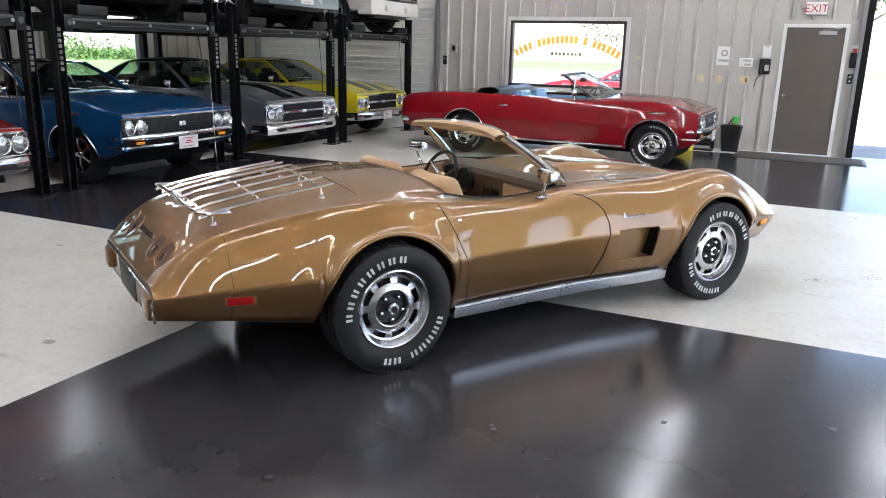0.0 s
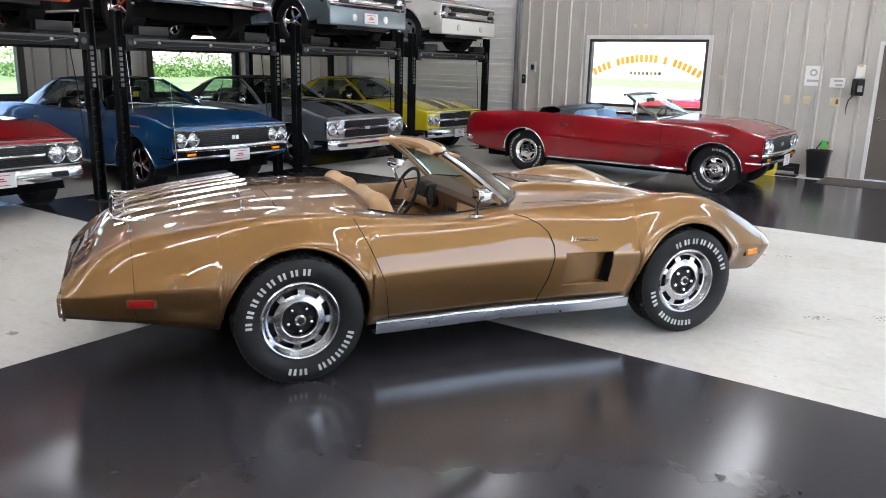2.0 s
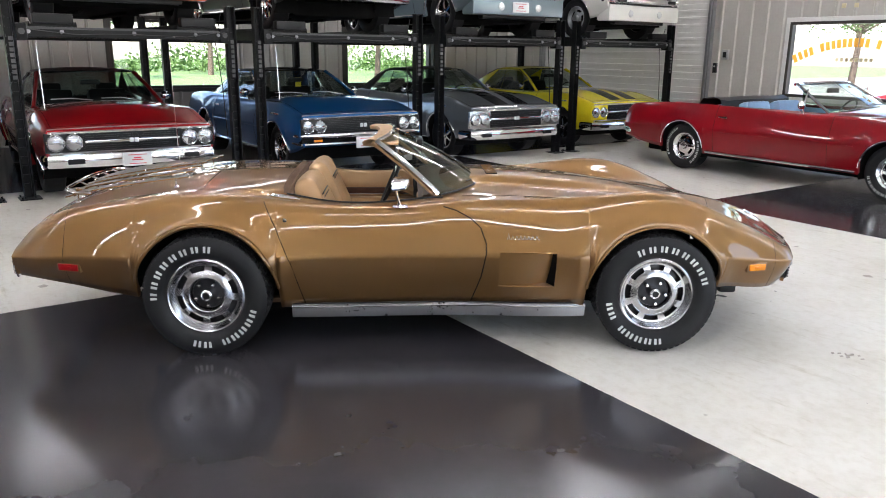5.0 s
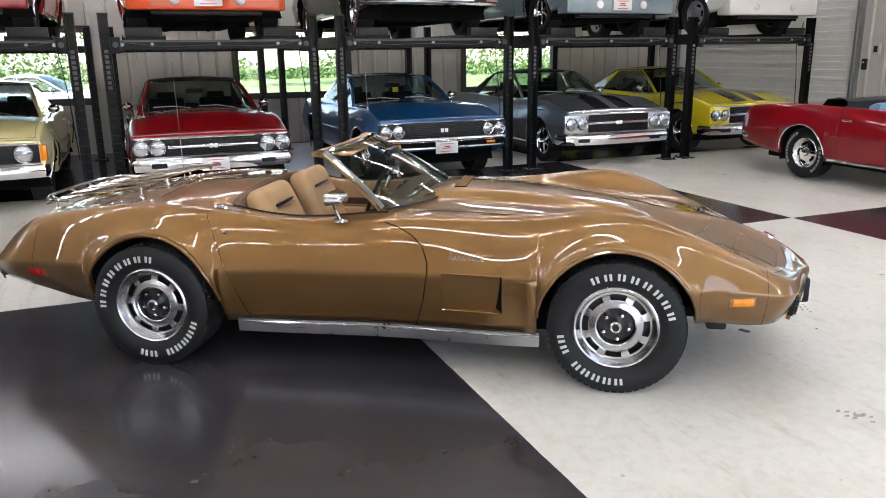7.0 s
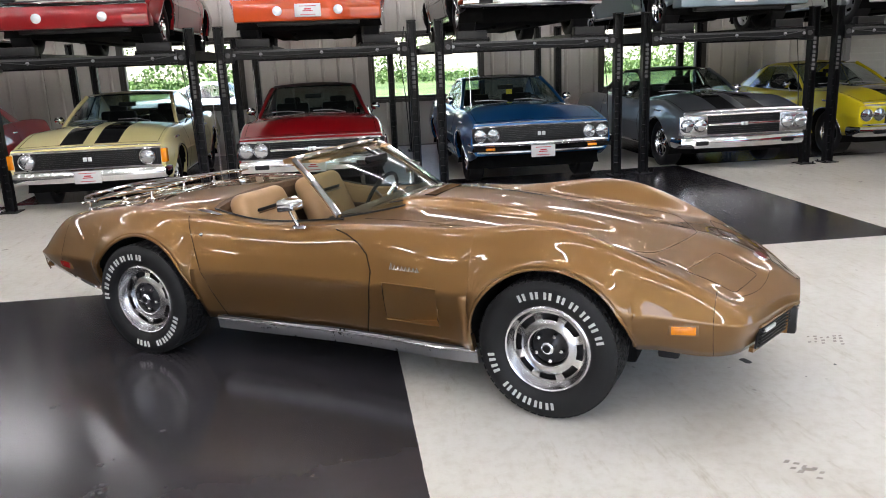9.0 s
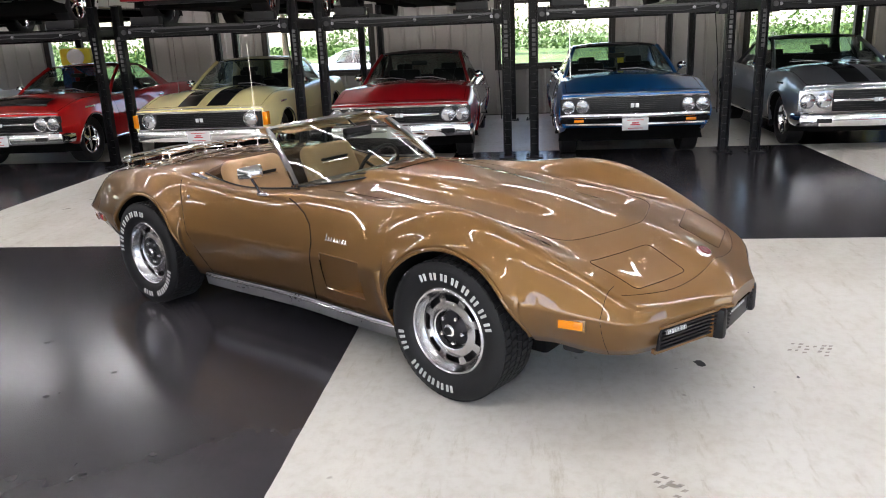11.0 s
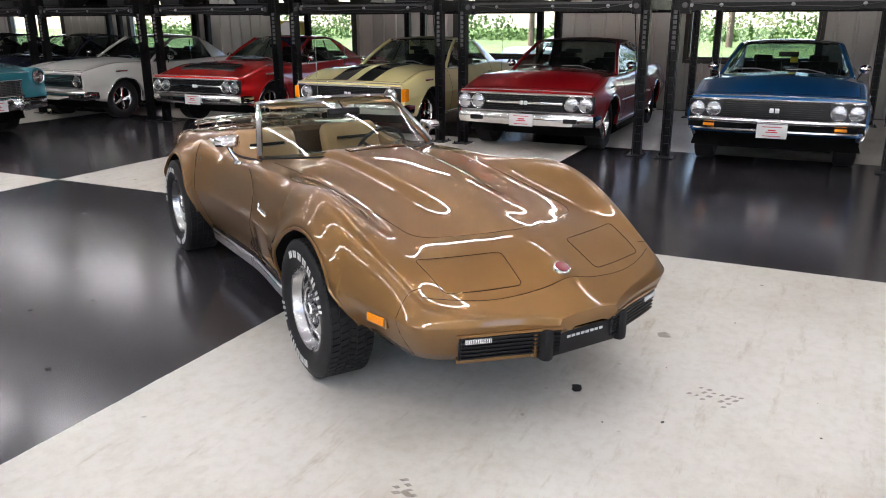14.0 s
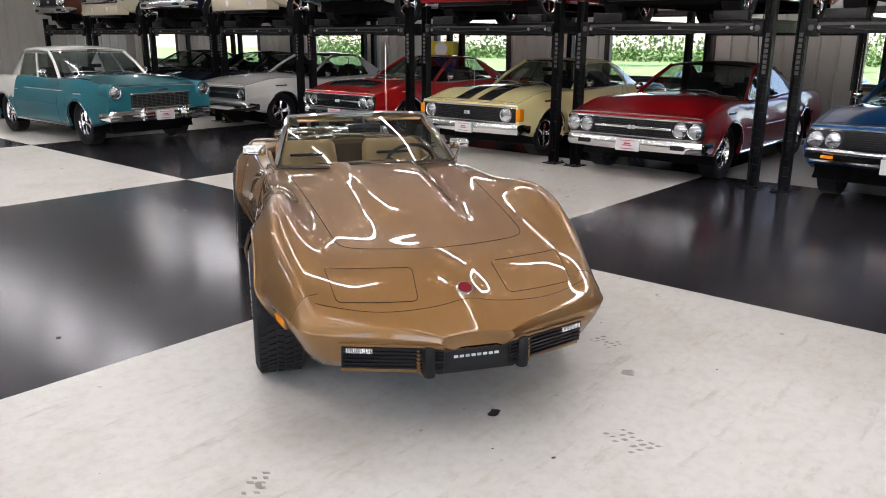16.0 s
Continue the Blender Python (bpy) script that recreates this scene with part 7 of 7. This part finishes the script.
classic(pose(-4.55, -5.35, 0, 0, 0, 91), "turquoise and white fifties two-door sedan on the open floor", P_TEAL, dict(L=0.92, R=1.2, w=0.93, hood=1.06, belt=1.02, hip=1.02, deck=1.0, nose=0.92, tail=0.85, rounded=(0.35, 0.9)), roof=M_TWO, lamps=2, lamp_r=0.095, lamp_y=(0.76,), lamp_z=0.86, grille="bars", grille_mat=mat("dark_steel", (0.12, 0.12, 0.125), 0.35, 0.8), badge=False, grille_half=0.50, wheel_r=0.35, guards=True, glass=M_GLASS_D, cab=dict(h=1.53, wt=0.66, wbm=0.77, x_cowl=0.72, x_ft=0.16, x_rt=-0.95, x_rear=-1.55, drop=0.09, crown=0.05, post=True), two_tone=-0.6, bumper_z=0.50, bumper_h=0.17)
# red convertible by the north wall, nose to the east
classic(pose(-3.43, 12.16, 0, 0, 0, -1.5), "crimson convertible with top down and light blue seats", P_CRIMSON, dict(L=0.62, wb=1.50, hood=0.98, belt=0.94, hip=0.96, nose=0.82), open_top=True, seats=M_BLUESEAT, lamp_r=0.084, wheel="rally", bumper_h=0.065, turn_lamps="amber", bumper_z=0.57, antenna=False)

# cars held up on the lifts
UP = 1.885
classic(pose(-9.11, 12.55, UP), "white muscle coupe raised on a lift", P_WHITE, dict(hood=0.95), stripes=paint("orange_stripe", (0.72, 0.085, 0.012)), lamps=2, lamp_y=(0.72,), valance=True, bumper_z=0.61, bumper_h=0.10, plate=False, wheel="dark", group="raised classic cars")
classic(pose(-9.06, 9.72, UP), "pale silver-blue muscle coupe raised on a lift", P_ICE, dict(hood=0.95), lamps=2, lamp_y=(0.72,), valance=True, bumper_z=0.61, bumper_h=0.10, wheel="spoke", group="raised classic cars")
classic(pose(-9.16, 6.95, UP), "black muscle coupe raised on a lift", P_BLACK, dict(hood=0.95), lamp_y=(0.62, 0.80), plate=False, group="raised classic cars")
classic(pose(-9.06, 4.15, UP), "bright orange muscle coupe raised on a lift", P_ORANGE, dict(hood=0.95), lamps=2, lamp_y=(0.72,), valance=True, bumper_z=0.61, bumper_h=0.10, stripes=M_TWO, group="raised classic cars")
classic(pose(-9.01, 1.45, UP), "deep red muscle coupe raised on a lift", P_RED, dict(hood=0.95), lamps=2, lamp_y=(0.72,), valance=True, bumper_z=0.61, bumper_h=0.10, plate=False, group="raised classic cars")
classic(pose(-9.11, -1.35, UP), "white hardtop raised on a lift", P_WHITE, dict(hood=0.95), lamps=4, plate=False, group="raised classic cars")
classic(pose(-9.11, -4.1, UP), "cream sedan raised on a lift", P_STONE, dict(hood=0.96), lamps=2, lamp_y=(0.72,), valance=True, bumper_z=0.61, bumper_h=0.10, plate=False, group="raised classic cars")
classic(pose(-9.11, -6.85, UP), "navy coupe raised on a lift", P_NAVY, dict(hood=0.96), lamps=4, plate=False, group="raised classic cars")
classic(pose(-9.11, -9.6, UP), "tan sports coupe raised on a lift", P_STONE, dict(hood=0.92, nose=0.78), lamps=2, lamp_y=(0.72,), valance=True, bumper_z=0.61, bumper_h=0.10, plate=False, group="raised classic cars")
classic(pose(-9.11, -12.3, UP), "dark brown coupe raised on a lift", paint("brown_paint", (0.09, 0.03, 0.02)), dict(hood=0.95), lamps=4, plate=False, group="raised classic cars")

# ---- things along the north wall ----
WY = NORTH - 0.025


def wall_thing(name, x, z, label, category):
    return thing(name, pose(x, WY, z), label, category)


ex = wall_thing("exit_sign", -0.06, 2.42, "white box exit sign with red letters and twin emergency lamps", "exit sign")
part("body", box(-0.16, 0.16, -0.05, 0.0, -0.10, 0.10, 0.008), M_SIGN, ex)
words("EXIT", 0.175, 0.002, M_RED, ex, pose(0, -0.052, -0.062, 90, 0, 0))
for s in (-1, 1):
    part("emergency_lamp", lathe([(0.001, 0.0), (0.035, -0.004), (0.045, -0.02), (0.04, -0.06), (0.015, -0.075)], 18, m=pose(s * 0.20, -0.07, 0.03, 0, 0, 180)), M_GREYP, ex)
ph = wall_thing("wall_telephone", -0.74, 1.45, "dark grey wall telephone with a papers holder above", "telephone")
part("body", box(-0.09, 0.09, -0.07, 0, -0.12, 0.14, 0.012), M_BLACK, ph)
part("handset", tube([(-0.05, -0.09, 0.13), (-0.05, -0.105, 0.0), (-0.05, -0.09, -0.11)], [0.028, 0.016, 0.028], 10), M_BLACK, ph)
part("keypad", box(0.0, 0.07, -0.074, -0.069, -0.06, 0.04), M_GREYP, ph)
part("papers", box(-0.06, 0.07, -0.03, -0.002, 0.16, 0.36, 0.002), M_SIGN, ph)
part("clip", box(-0.03, 0.04, -0.04, -0.031, 0.33, 0.37, 0.004), M_YELLOWISH, ph)
part("cord", tube([(-0.05, -0.08, -0.12), (-0.11, -0.05, -0.20), (-0.13, -0.04, -0.33), (-0.12, -0.04, -0.42)], 0.009, 6), M_BLACK, ph)
al = wall_thing("alarm_panel", -1.05, 1.52, "white alarm keypad box on the wall", "alarm panel")
part("body", box(-0.11, 0.11, -0.035, 0, -0.075, 0.075, 0.008), M_SIGN, al)
part("keys", box(-0.02, 0.08, -0.038, -0.034, -0.05, -0.02), M_GREYP, al)
part("screen", box(-0.05, 0.08, -0.038, -0.034, 0.015, 0.05), M_GREYP, al)
no = wall_thing("notice", -1.42, 1.62, "white paper notice with a grey emblem taped on the wall", "notice")
part("sheet", box(-0.125, 0.125, -0.006, -0.002, -0.16, 0.16), M_SIGN, no, smooth=0)
part("emblem", lathe([(0.03, -0.0075), (0.06, -0.0075), (0.06, -0.006)], 20, m=pose(0, 0, 0.05)), M_GREYP, no)
part("print", box(-0.09, 0.09, -0.0075, -0.0062, -0.10, -0.06), M_GREYP, no, smooth=0)
for x, z in ((-1.78, 1.22), (-1.47, 1.22)):
    so = wall_thing("socket_plate", x, z, "ivory electrical outlet plate", "outlet")
    part("plate", box(-0.055, 0.055, -0.012, 0, -0.065, 0.065, 0.004), M_YELLOWISH, so)
    for dz in (-0.03, 0.03):
        part("socket", box(-0.02, 0.02, -0.014, -0.0115, dz - 0.014, dz + 0.014, 0.003), M_YELLOWISH, so)
sw = wall_thing("light_switch", -1.05, 1.22, "ivory light switch plate with a dark rocker", "light switch")
part("plate", box(-0.075, 0.075, -0.012, 0, -0.065, 0.065, 0.004), M_YELLOWISH, sw)
part("rocker", box(0.015, 0.055, -0.02, -0.011, -0.04, 0.04, 0.004), mat("brown_rocker", (0.25, 0.08, 0.03), 0.5), sw)
part("rocker", box(-0.05, -0.02, -0.02, -0.011, -0.025, 0.025, 0.004), M_YELLOWISH, sw)
bx = wall_thing("outlet_box", -6.62, 1.64, "grey surface outlet box beside the overhead door", "outlet")
part("box", box(-0.06, 0.06, -0.06, 0, -0.09, 0.09, 0.008), M_GREYP, bx)
part("cover", box(-0.035, 0.035, -0.064, -0.059, -0.05, 0.05, 0.003), M_BLACK, bx)
bt = wall_thing("door_control", -6.82, 1.40, "small black door control box", "control box")
part("box", box(-0.04, 0.04, -0.05, 0, -0.09, 0.09, 0.008), M_BLACK, bt)
part("button", lathe([(0.001, -0.012), (0.014, -0.01), (0.015, 0)], 12, m=pose(0, -0.05, 0.03)), M_GREYP, bt)
for x in (-4.55, -4.35, -2.9):
    cv = wall_thing("cover_plate", x, 2.42 if x < -3 else 1.55, "small ivory cover plate on the wall", "cover plate")
    part("plate", box(-0.035, 0.035, -0.01, 0, -0.035, 0.035, 0.003), M_YELLOWISH, cv)
pa = wall_thing("key_holder", 0.60, 1.70, "wall holder with red and white papers beside the door", "wall holder")
part("holder", box(-0.055, 0.055, -0.06, 0, -0.22, 0.02, 0.006), M_BLACK, pa)
part("papers", box(-0.05, 0.05, -0.04, -0.01, 0.0, 0.14, 0.003), M_SIGN, pa)
part("red_card", box(-0.03, 0.03, -0.05, -0.041, 0.0, 0.09, 0.003), M_RED, pa)
pb = wall_thing("push_button_box", 0.585, 1.30, "black two-button box beside the door", "control box")
part("box", box(-0.04, 0.04, -0.06, 0, -0.08, 0.08, 0.008), M_BLACK, pb)
for dz in (-0.035, 0.035):
    part("button", lathe([(0.001, -0.012), (0.016, -0.01), (0.017, 0)], 12, m=pose(0, -0.06, dz)), M_GREYP, pb)
mt = thing("door_mat", pose(-0.02, NORTH - 0.62, 0.0), "brown entrance mat in front of the door", "mat")
part("carpet", box(-0.95, 0.95, -0.42, 0.42, 0.0, 0.012, 0.004), M_MAT, mt)
part("edge", box(-1.0, 1.0, -0.46, 0.46, 0.0, 0.006, 0.002), M_BLACK, mt)
# bin with extinguisher behind, rags box, dustpan and broom
bn = thing("waste_bin", pose(-1.13, NORTH - 0.30, 0), "black tapered plastic waste bin", "bin")
rows = []
for z, hx, hy in ((0.0, 0.13, 0.09), (0.42, 0.175, 0.125), (0.42, 0.185, 0.135), (0.45, 0.185, 0.135), (0.45, 0.17, 0.12), (0.03, 0.12, 0.08)):
    rows.append([(hx * cx, hy * cy, z) for cx, cy in ((1, 0.8), (0.8, 1), (-0.8, 1), (-1, 0.8), (-1, -0.8), (-0.8, -1), (0.8, -1), (1, -0.8), (1, 0.8))])
part("shell", grid(rows), M_BLACK, bn, smooth=20)
part("base", box(-0.11, 0.11, -0.07, 0.07, 0.02, 0.03), M_BLACK, bn)
fe = thing("fire_extinguisher", pose(-1.10, NORTH - 0.11, 0), "red fire extinguisher with a green tag behind the bin", "fire extinguisher")
part("cylinder", lathe([(0.001, 0.0), (0.07, 0.005), (0.075, 0.03), (0.075, 0.42), (0.05, 0.48), (0.02, 0.50), (0.02, 0.53), (0.001, 0.53)], 24, m=pose(0, 0, 0, 90)), mat("extinguisher_red", (0.5, 0.01, 0.01), 0.3, coat=0.5), fe)
part("valve", box(-0.05, 0.06, -0.02, 0.02, 0.53, 0.58, 0.008), M_BLACK, fe)
part("hose", tube([(-0.05, 0, 0.55), (-0.10, -0.02, 0.46), (-0.09, -0.02, 0.30)], 0.012, 8), M_BLACK, fe)
part("tag", box(-0.03, 0.055, -0.085, -0.078, 0.46, 0.60, 0.002), M_GREEN, fe, "bright green inspection tag")
rg = thing("rag_box", pose(-1.86, NORTH - 0.50, 0, 0, 0, 8), "yellow bag marked RAGS with white cloth on top", "rag box")
part("box", box(-0.14, 0.14, -0.11, 0.11, 0, 0.26, 0.02), M_YEL, rg)
words("RAGS", 0.10, 0.001, M_BLACK, rg, pose(0, -0.112, 0.13, 90, 0, 0))
cl = bmesh.new()
bmesh.ops.create_icosphere(cl, subdivisions=3, radius=0.11, matrix=pose(0.03, 0, 0.29))
for v in cl.verts:
    v.co += Vector((0, 0, 1)) * 0.10 * noise.noise(v.co * 9) + Vector((1, 0.6, 0)) * 0.05 * noise.noise(v.co * 7 + Vector((3, 1, 2)))
part("cloth", cl, M_SIGN, rg, "crumpled white cloth")
dp = thing("dustpan", pose(-1.56, NORTH - 0.42, 0, 0, 0, 0), "black upright plastic dustpan on the floor", "dustpan")
part("pan", box(-0.17, 0.17, -0.12, 0.12, 0.0, 0.03, 0.008), M_BLACK, dp)
part("back", box(-0.17, 0.17, 0.08, 0.12, 0.02, 0.20, 0.01), M_BLACK, dp)
br = thing("broom", pose(-1.42, NORTH - 0.20, 0), "grey-handled broom leaning on the wall", "broom")
part("handle", tube([(-0.16, -0.12, 0.12), (0.08, 0.14, 1.36)], 0.013, 8), M_GREYP, br)
part("head", box(-0.30, -0.04, -0.16, -0.08, 0.06, 0.13, 0.012), M_BLACK, br)
part("bristles", box(-0.30, -0.04, -0.17, -0.07, 0.0, 0.07, 0.01), M_GREYP, br)
# lead-acid tag in the blue car's windscreen
tg = thing("windscreen_tag", pose(-8.93, 7.05, 1.17), "yellow card hanging inside a windscreen", "card")
part("card", box(-0.003, 0.003, -0.045, 0.045, -0.08, 0.06), M_YEL, tg, smooth=0)
# old fuel pump by the west wall
gp = thing("fuel_pump", pose(-11.2, -2.75, 0, 0, 0, 20), "vintage blue and yellow fuel pump with a round dial", "fuel pump")
part("base", box(-0.26, 0.26, -0.30, 0.30, 0, 0.12, 0.02), M_BLACK, gp)
part("cabinet", box(-0.24, 0.24, -0.28, 0.28, 0.12, 1.30, 0.05), M_BLUEP, gp)
part("head", box(-0.22, 0.22, -0.27, 0.27, 1.302, 1.62, 0.06), M_YEL, gp, "yellow head panel")
part("dial", lathe([(0.001, -0.02), (0.13, -0.018), (0.15, 0.0)], 24, m=pose(0.225, 0, 1.46, 0, 0, 90)), M_SIGN, gp, "white round dial")
part("hose", tube([(0.1, 0.29, 1.1), (0.15, 0.36, 0.8), (0.1, 0.38, 0.4), (0.1, 0.31, 0.6)], 0.018, 8), M_BLACK, gp)

# ---- outside ----


def tree(x, y, h, seed):
    rnd = random.Random(seed)
    t = thing("tree", pose(x, y, -0.16), "leafy green deciduous tree on the lawn", "tree", "trees outside")
    bm = tube([(0, 0, 0), (0.1, 0.05, h * 0.25), (0.05, -0.05, h * 0.5), (0, 0, h * 0.8)], [0.22, 0.17, 0.12, 0.04], 8)
    for k in range(7):
        a, z = rnd.uniform(0, 6.28), h * rnd.uniform(0.28, 0.6)
        tube([(0.05, 0, z), (math.cos(a) * h * 0.16, math.sin(a) * h * 0.16, z + h * 0.1), (math.cos(a) * h * 0.3, math.sin(a) * h * 0.3, z + h * 0.2)], [0.08, 0.05, 0.015], 6, bm=bm)
    part("trunk", bm, M_BARK, t)
    cb = bmesh.new()
    lumps = [(Vector((rnd.uniform(-1, 1) * h * 0.3, rnd.uniform(-1, 1) * h * 0.3, h * rnd.uniform(0.35, 0.95))), h * rnd.uniform(0.10, 0.2)) for _ in range(16)]
    for c, r in lumps:
        for _ in range(420):
            d = Vector((rnd.gauss(0, 1), rnd.gauss(0, 1), rnd.gauss(0, 1))).normalized() * r * rnd.uniform(0.6, 1.05)
            p = c + d
            u = Vector((rnd.gauss(0, 1), rnd.gauss(0, 1), rnd.gauss(0, 0.6))).normalized()
            w = u.cross(d).normalized()
            s = rnd.uniform(0.05, 0.11)
            cb.faces.new([cb.verts.new(p + q) for q in (u * s, w * s * 0.6, -u * s, -w * s * 0.6)])
    ob = part("crown", cb, M_LEAF, t, smooth=0)
    ob["kind"] = "stuff"


for i, (x, y, h) in enumerate(((-44, -9, 9), (-50, 2, 10), (-47, 11, 8), (-52, 20, 10), (-46, 30, 9), (-48, -22, 10), (-9, 48, 9), (2, 52, 10), (-20, 45, 9))):
    tree(x, y, h, 20 + i)
hv, hf = [], []
rnd = random.Random(5)
for k in range(26000):
    y = rnd.uniform(-70, 90)
    z = abs(rnd.gauss(0, 1)) * 1.5 * (0.7 + 0.5 * math.sin(y * 0.31) * math.sin(y * 0.13))
    p = Vector((-62 + rnd.uniform(-3, 3), y, z - 0.1))
    u = Vector((rnd.gauss(0, 1), rnd.gauss(0, 1), rnd.gauss(0, 1))).normalized()
    w = u.cross(Vector((rnd.gauss(0, 1), rnd.gauss(0, 1), rnd.gauss(0, 1)))).normalized()
    s = rnd.uniform(0.10, 0.22)
    hv += [p + q for q in (u * s, w * s * 0.7, -u * s, -w * s * 0.7)]
    hf.append((4 * k, 4 * k + 1, 4 * k + 2, 4 * k + 3))
hm = bpy.data.meshes.new("hedge")
hm.from_pydata(hv, [], hf)
hm.materials.append(M_LEAF)
hg = new("hedge", hm)
tagged(hg, "far hedgerow of green shrubs beyond the lawn", "hedge", kind="stuff")
classic(pose(-20.5, 1.2, -0.10, 0, 0, 80), "silver car parked on the drive outside", P_ICE, dict(), plate=False, group="cars outside")
classic(pose(-4.6, 21.5, -0.04, 0, 0, 185), "red car parked outside the shop window", P_BRIGHT, dict(), plate=False, group="cars outside")

# ---- marks on the floor ----
rnd = random.Random(11)
mk = bmesh.new()


def blot(x, y, r):
    pts = [mk.verts.new((x + r * rnd.uniform(0.5, 1.2) * math.cos(a), y + r * rnd.uniform(0.5, 1.2) * math.sin(a), 0.0012)) for a in (2 * math.pi * k / 9 for k in range(9))]
    mk.faces.new(pts)


for x, y, r in ((-1.07, 2.87, 0.02), (-1.09, 2.90, 0.012), (-0.84, 6.53, 0.035), (-0.69, 6.95, 0.012), (0.3, 3.6, 0.03), (-0.4, 3.3, 0.02), (-0.68, 3.5, 0.015), (0.9, 3.4, 0.02), (0.5, 2.3, 0.02), (-0.2, 2.0, 0.03), (1.0, 1.8, 0.02), (-2.2, 1.6, 0.03), (-1.7, 2.1, 0.02), (0.1, 4.1, 0.02)):
    blot(x, y, r)
for k in range(60):
    blot(rnd.uniform(-3, 4), rnd.uniform(1.0, 9.2), rnd.uniform(0.003, 0.009))
part_ob = part("floor_spots", mk, mat("oil_spot", (0.02, 0.019, 0.018), 0.5), smooth=0)
tagged(part_ob, "small dark oil spots on the painted floor", "stains", kind="stuff")
tm = bmesh.new()
for cx, cy, ang, n, m_ in ((-1.0, 7.0, 62, 6, 4), (0.6, 6.4, 30, 4, 3), (0.9, 7.4, 20, 5, 3), (-0.3, 7.9, 70, 4, 3), (1.4, 6.6, 15, 4, 3), (0.2, 6.1, 40, 5, 2), (1.0, 5.7, 55, 5, 3), (-1.9, 6.4, 75, 5, 3)):
    rot = pose(cx, cy, 0.001, 0, 0, ang)
    for i in range(n):
        for j in range(m_):
            if rnd.random() < 0.25:
                continue
            a, b2 = i * 0.034 + rnd.uniform(-0.003, 0.003), j * 0.045 + (i % 2) * 0.012
            l, w2 = rnd.uniform(0.012, 0.022), rnd.uniform(0.026, 0.04)
            tm.faces.new([tm.verts.new(rot @ Vector(q)) for q in ((a, b2, 0), (a + l, b2 + 0.01, 0), (a + l, b2 + w2, 0), (a, b2 + w2 - 0.008, 0))])
tmo = part("tyre_prints", tm, mat("tyre_dust", (0.30, 0.27, 0.235), 0.7, vary=0.3, scale=30), smooth=0)
tagged(tmo, "faint grey tyre tread prints on the white floor", "tyre prints", kind="stuff")
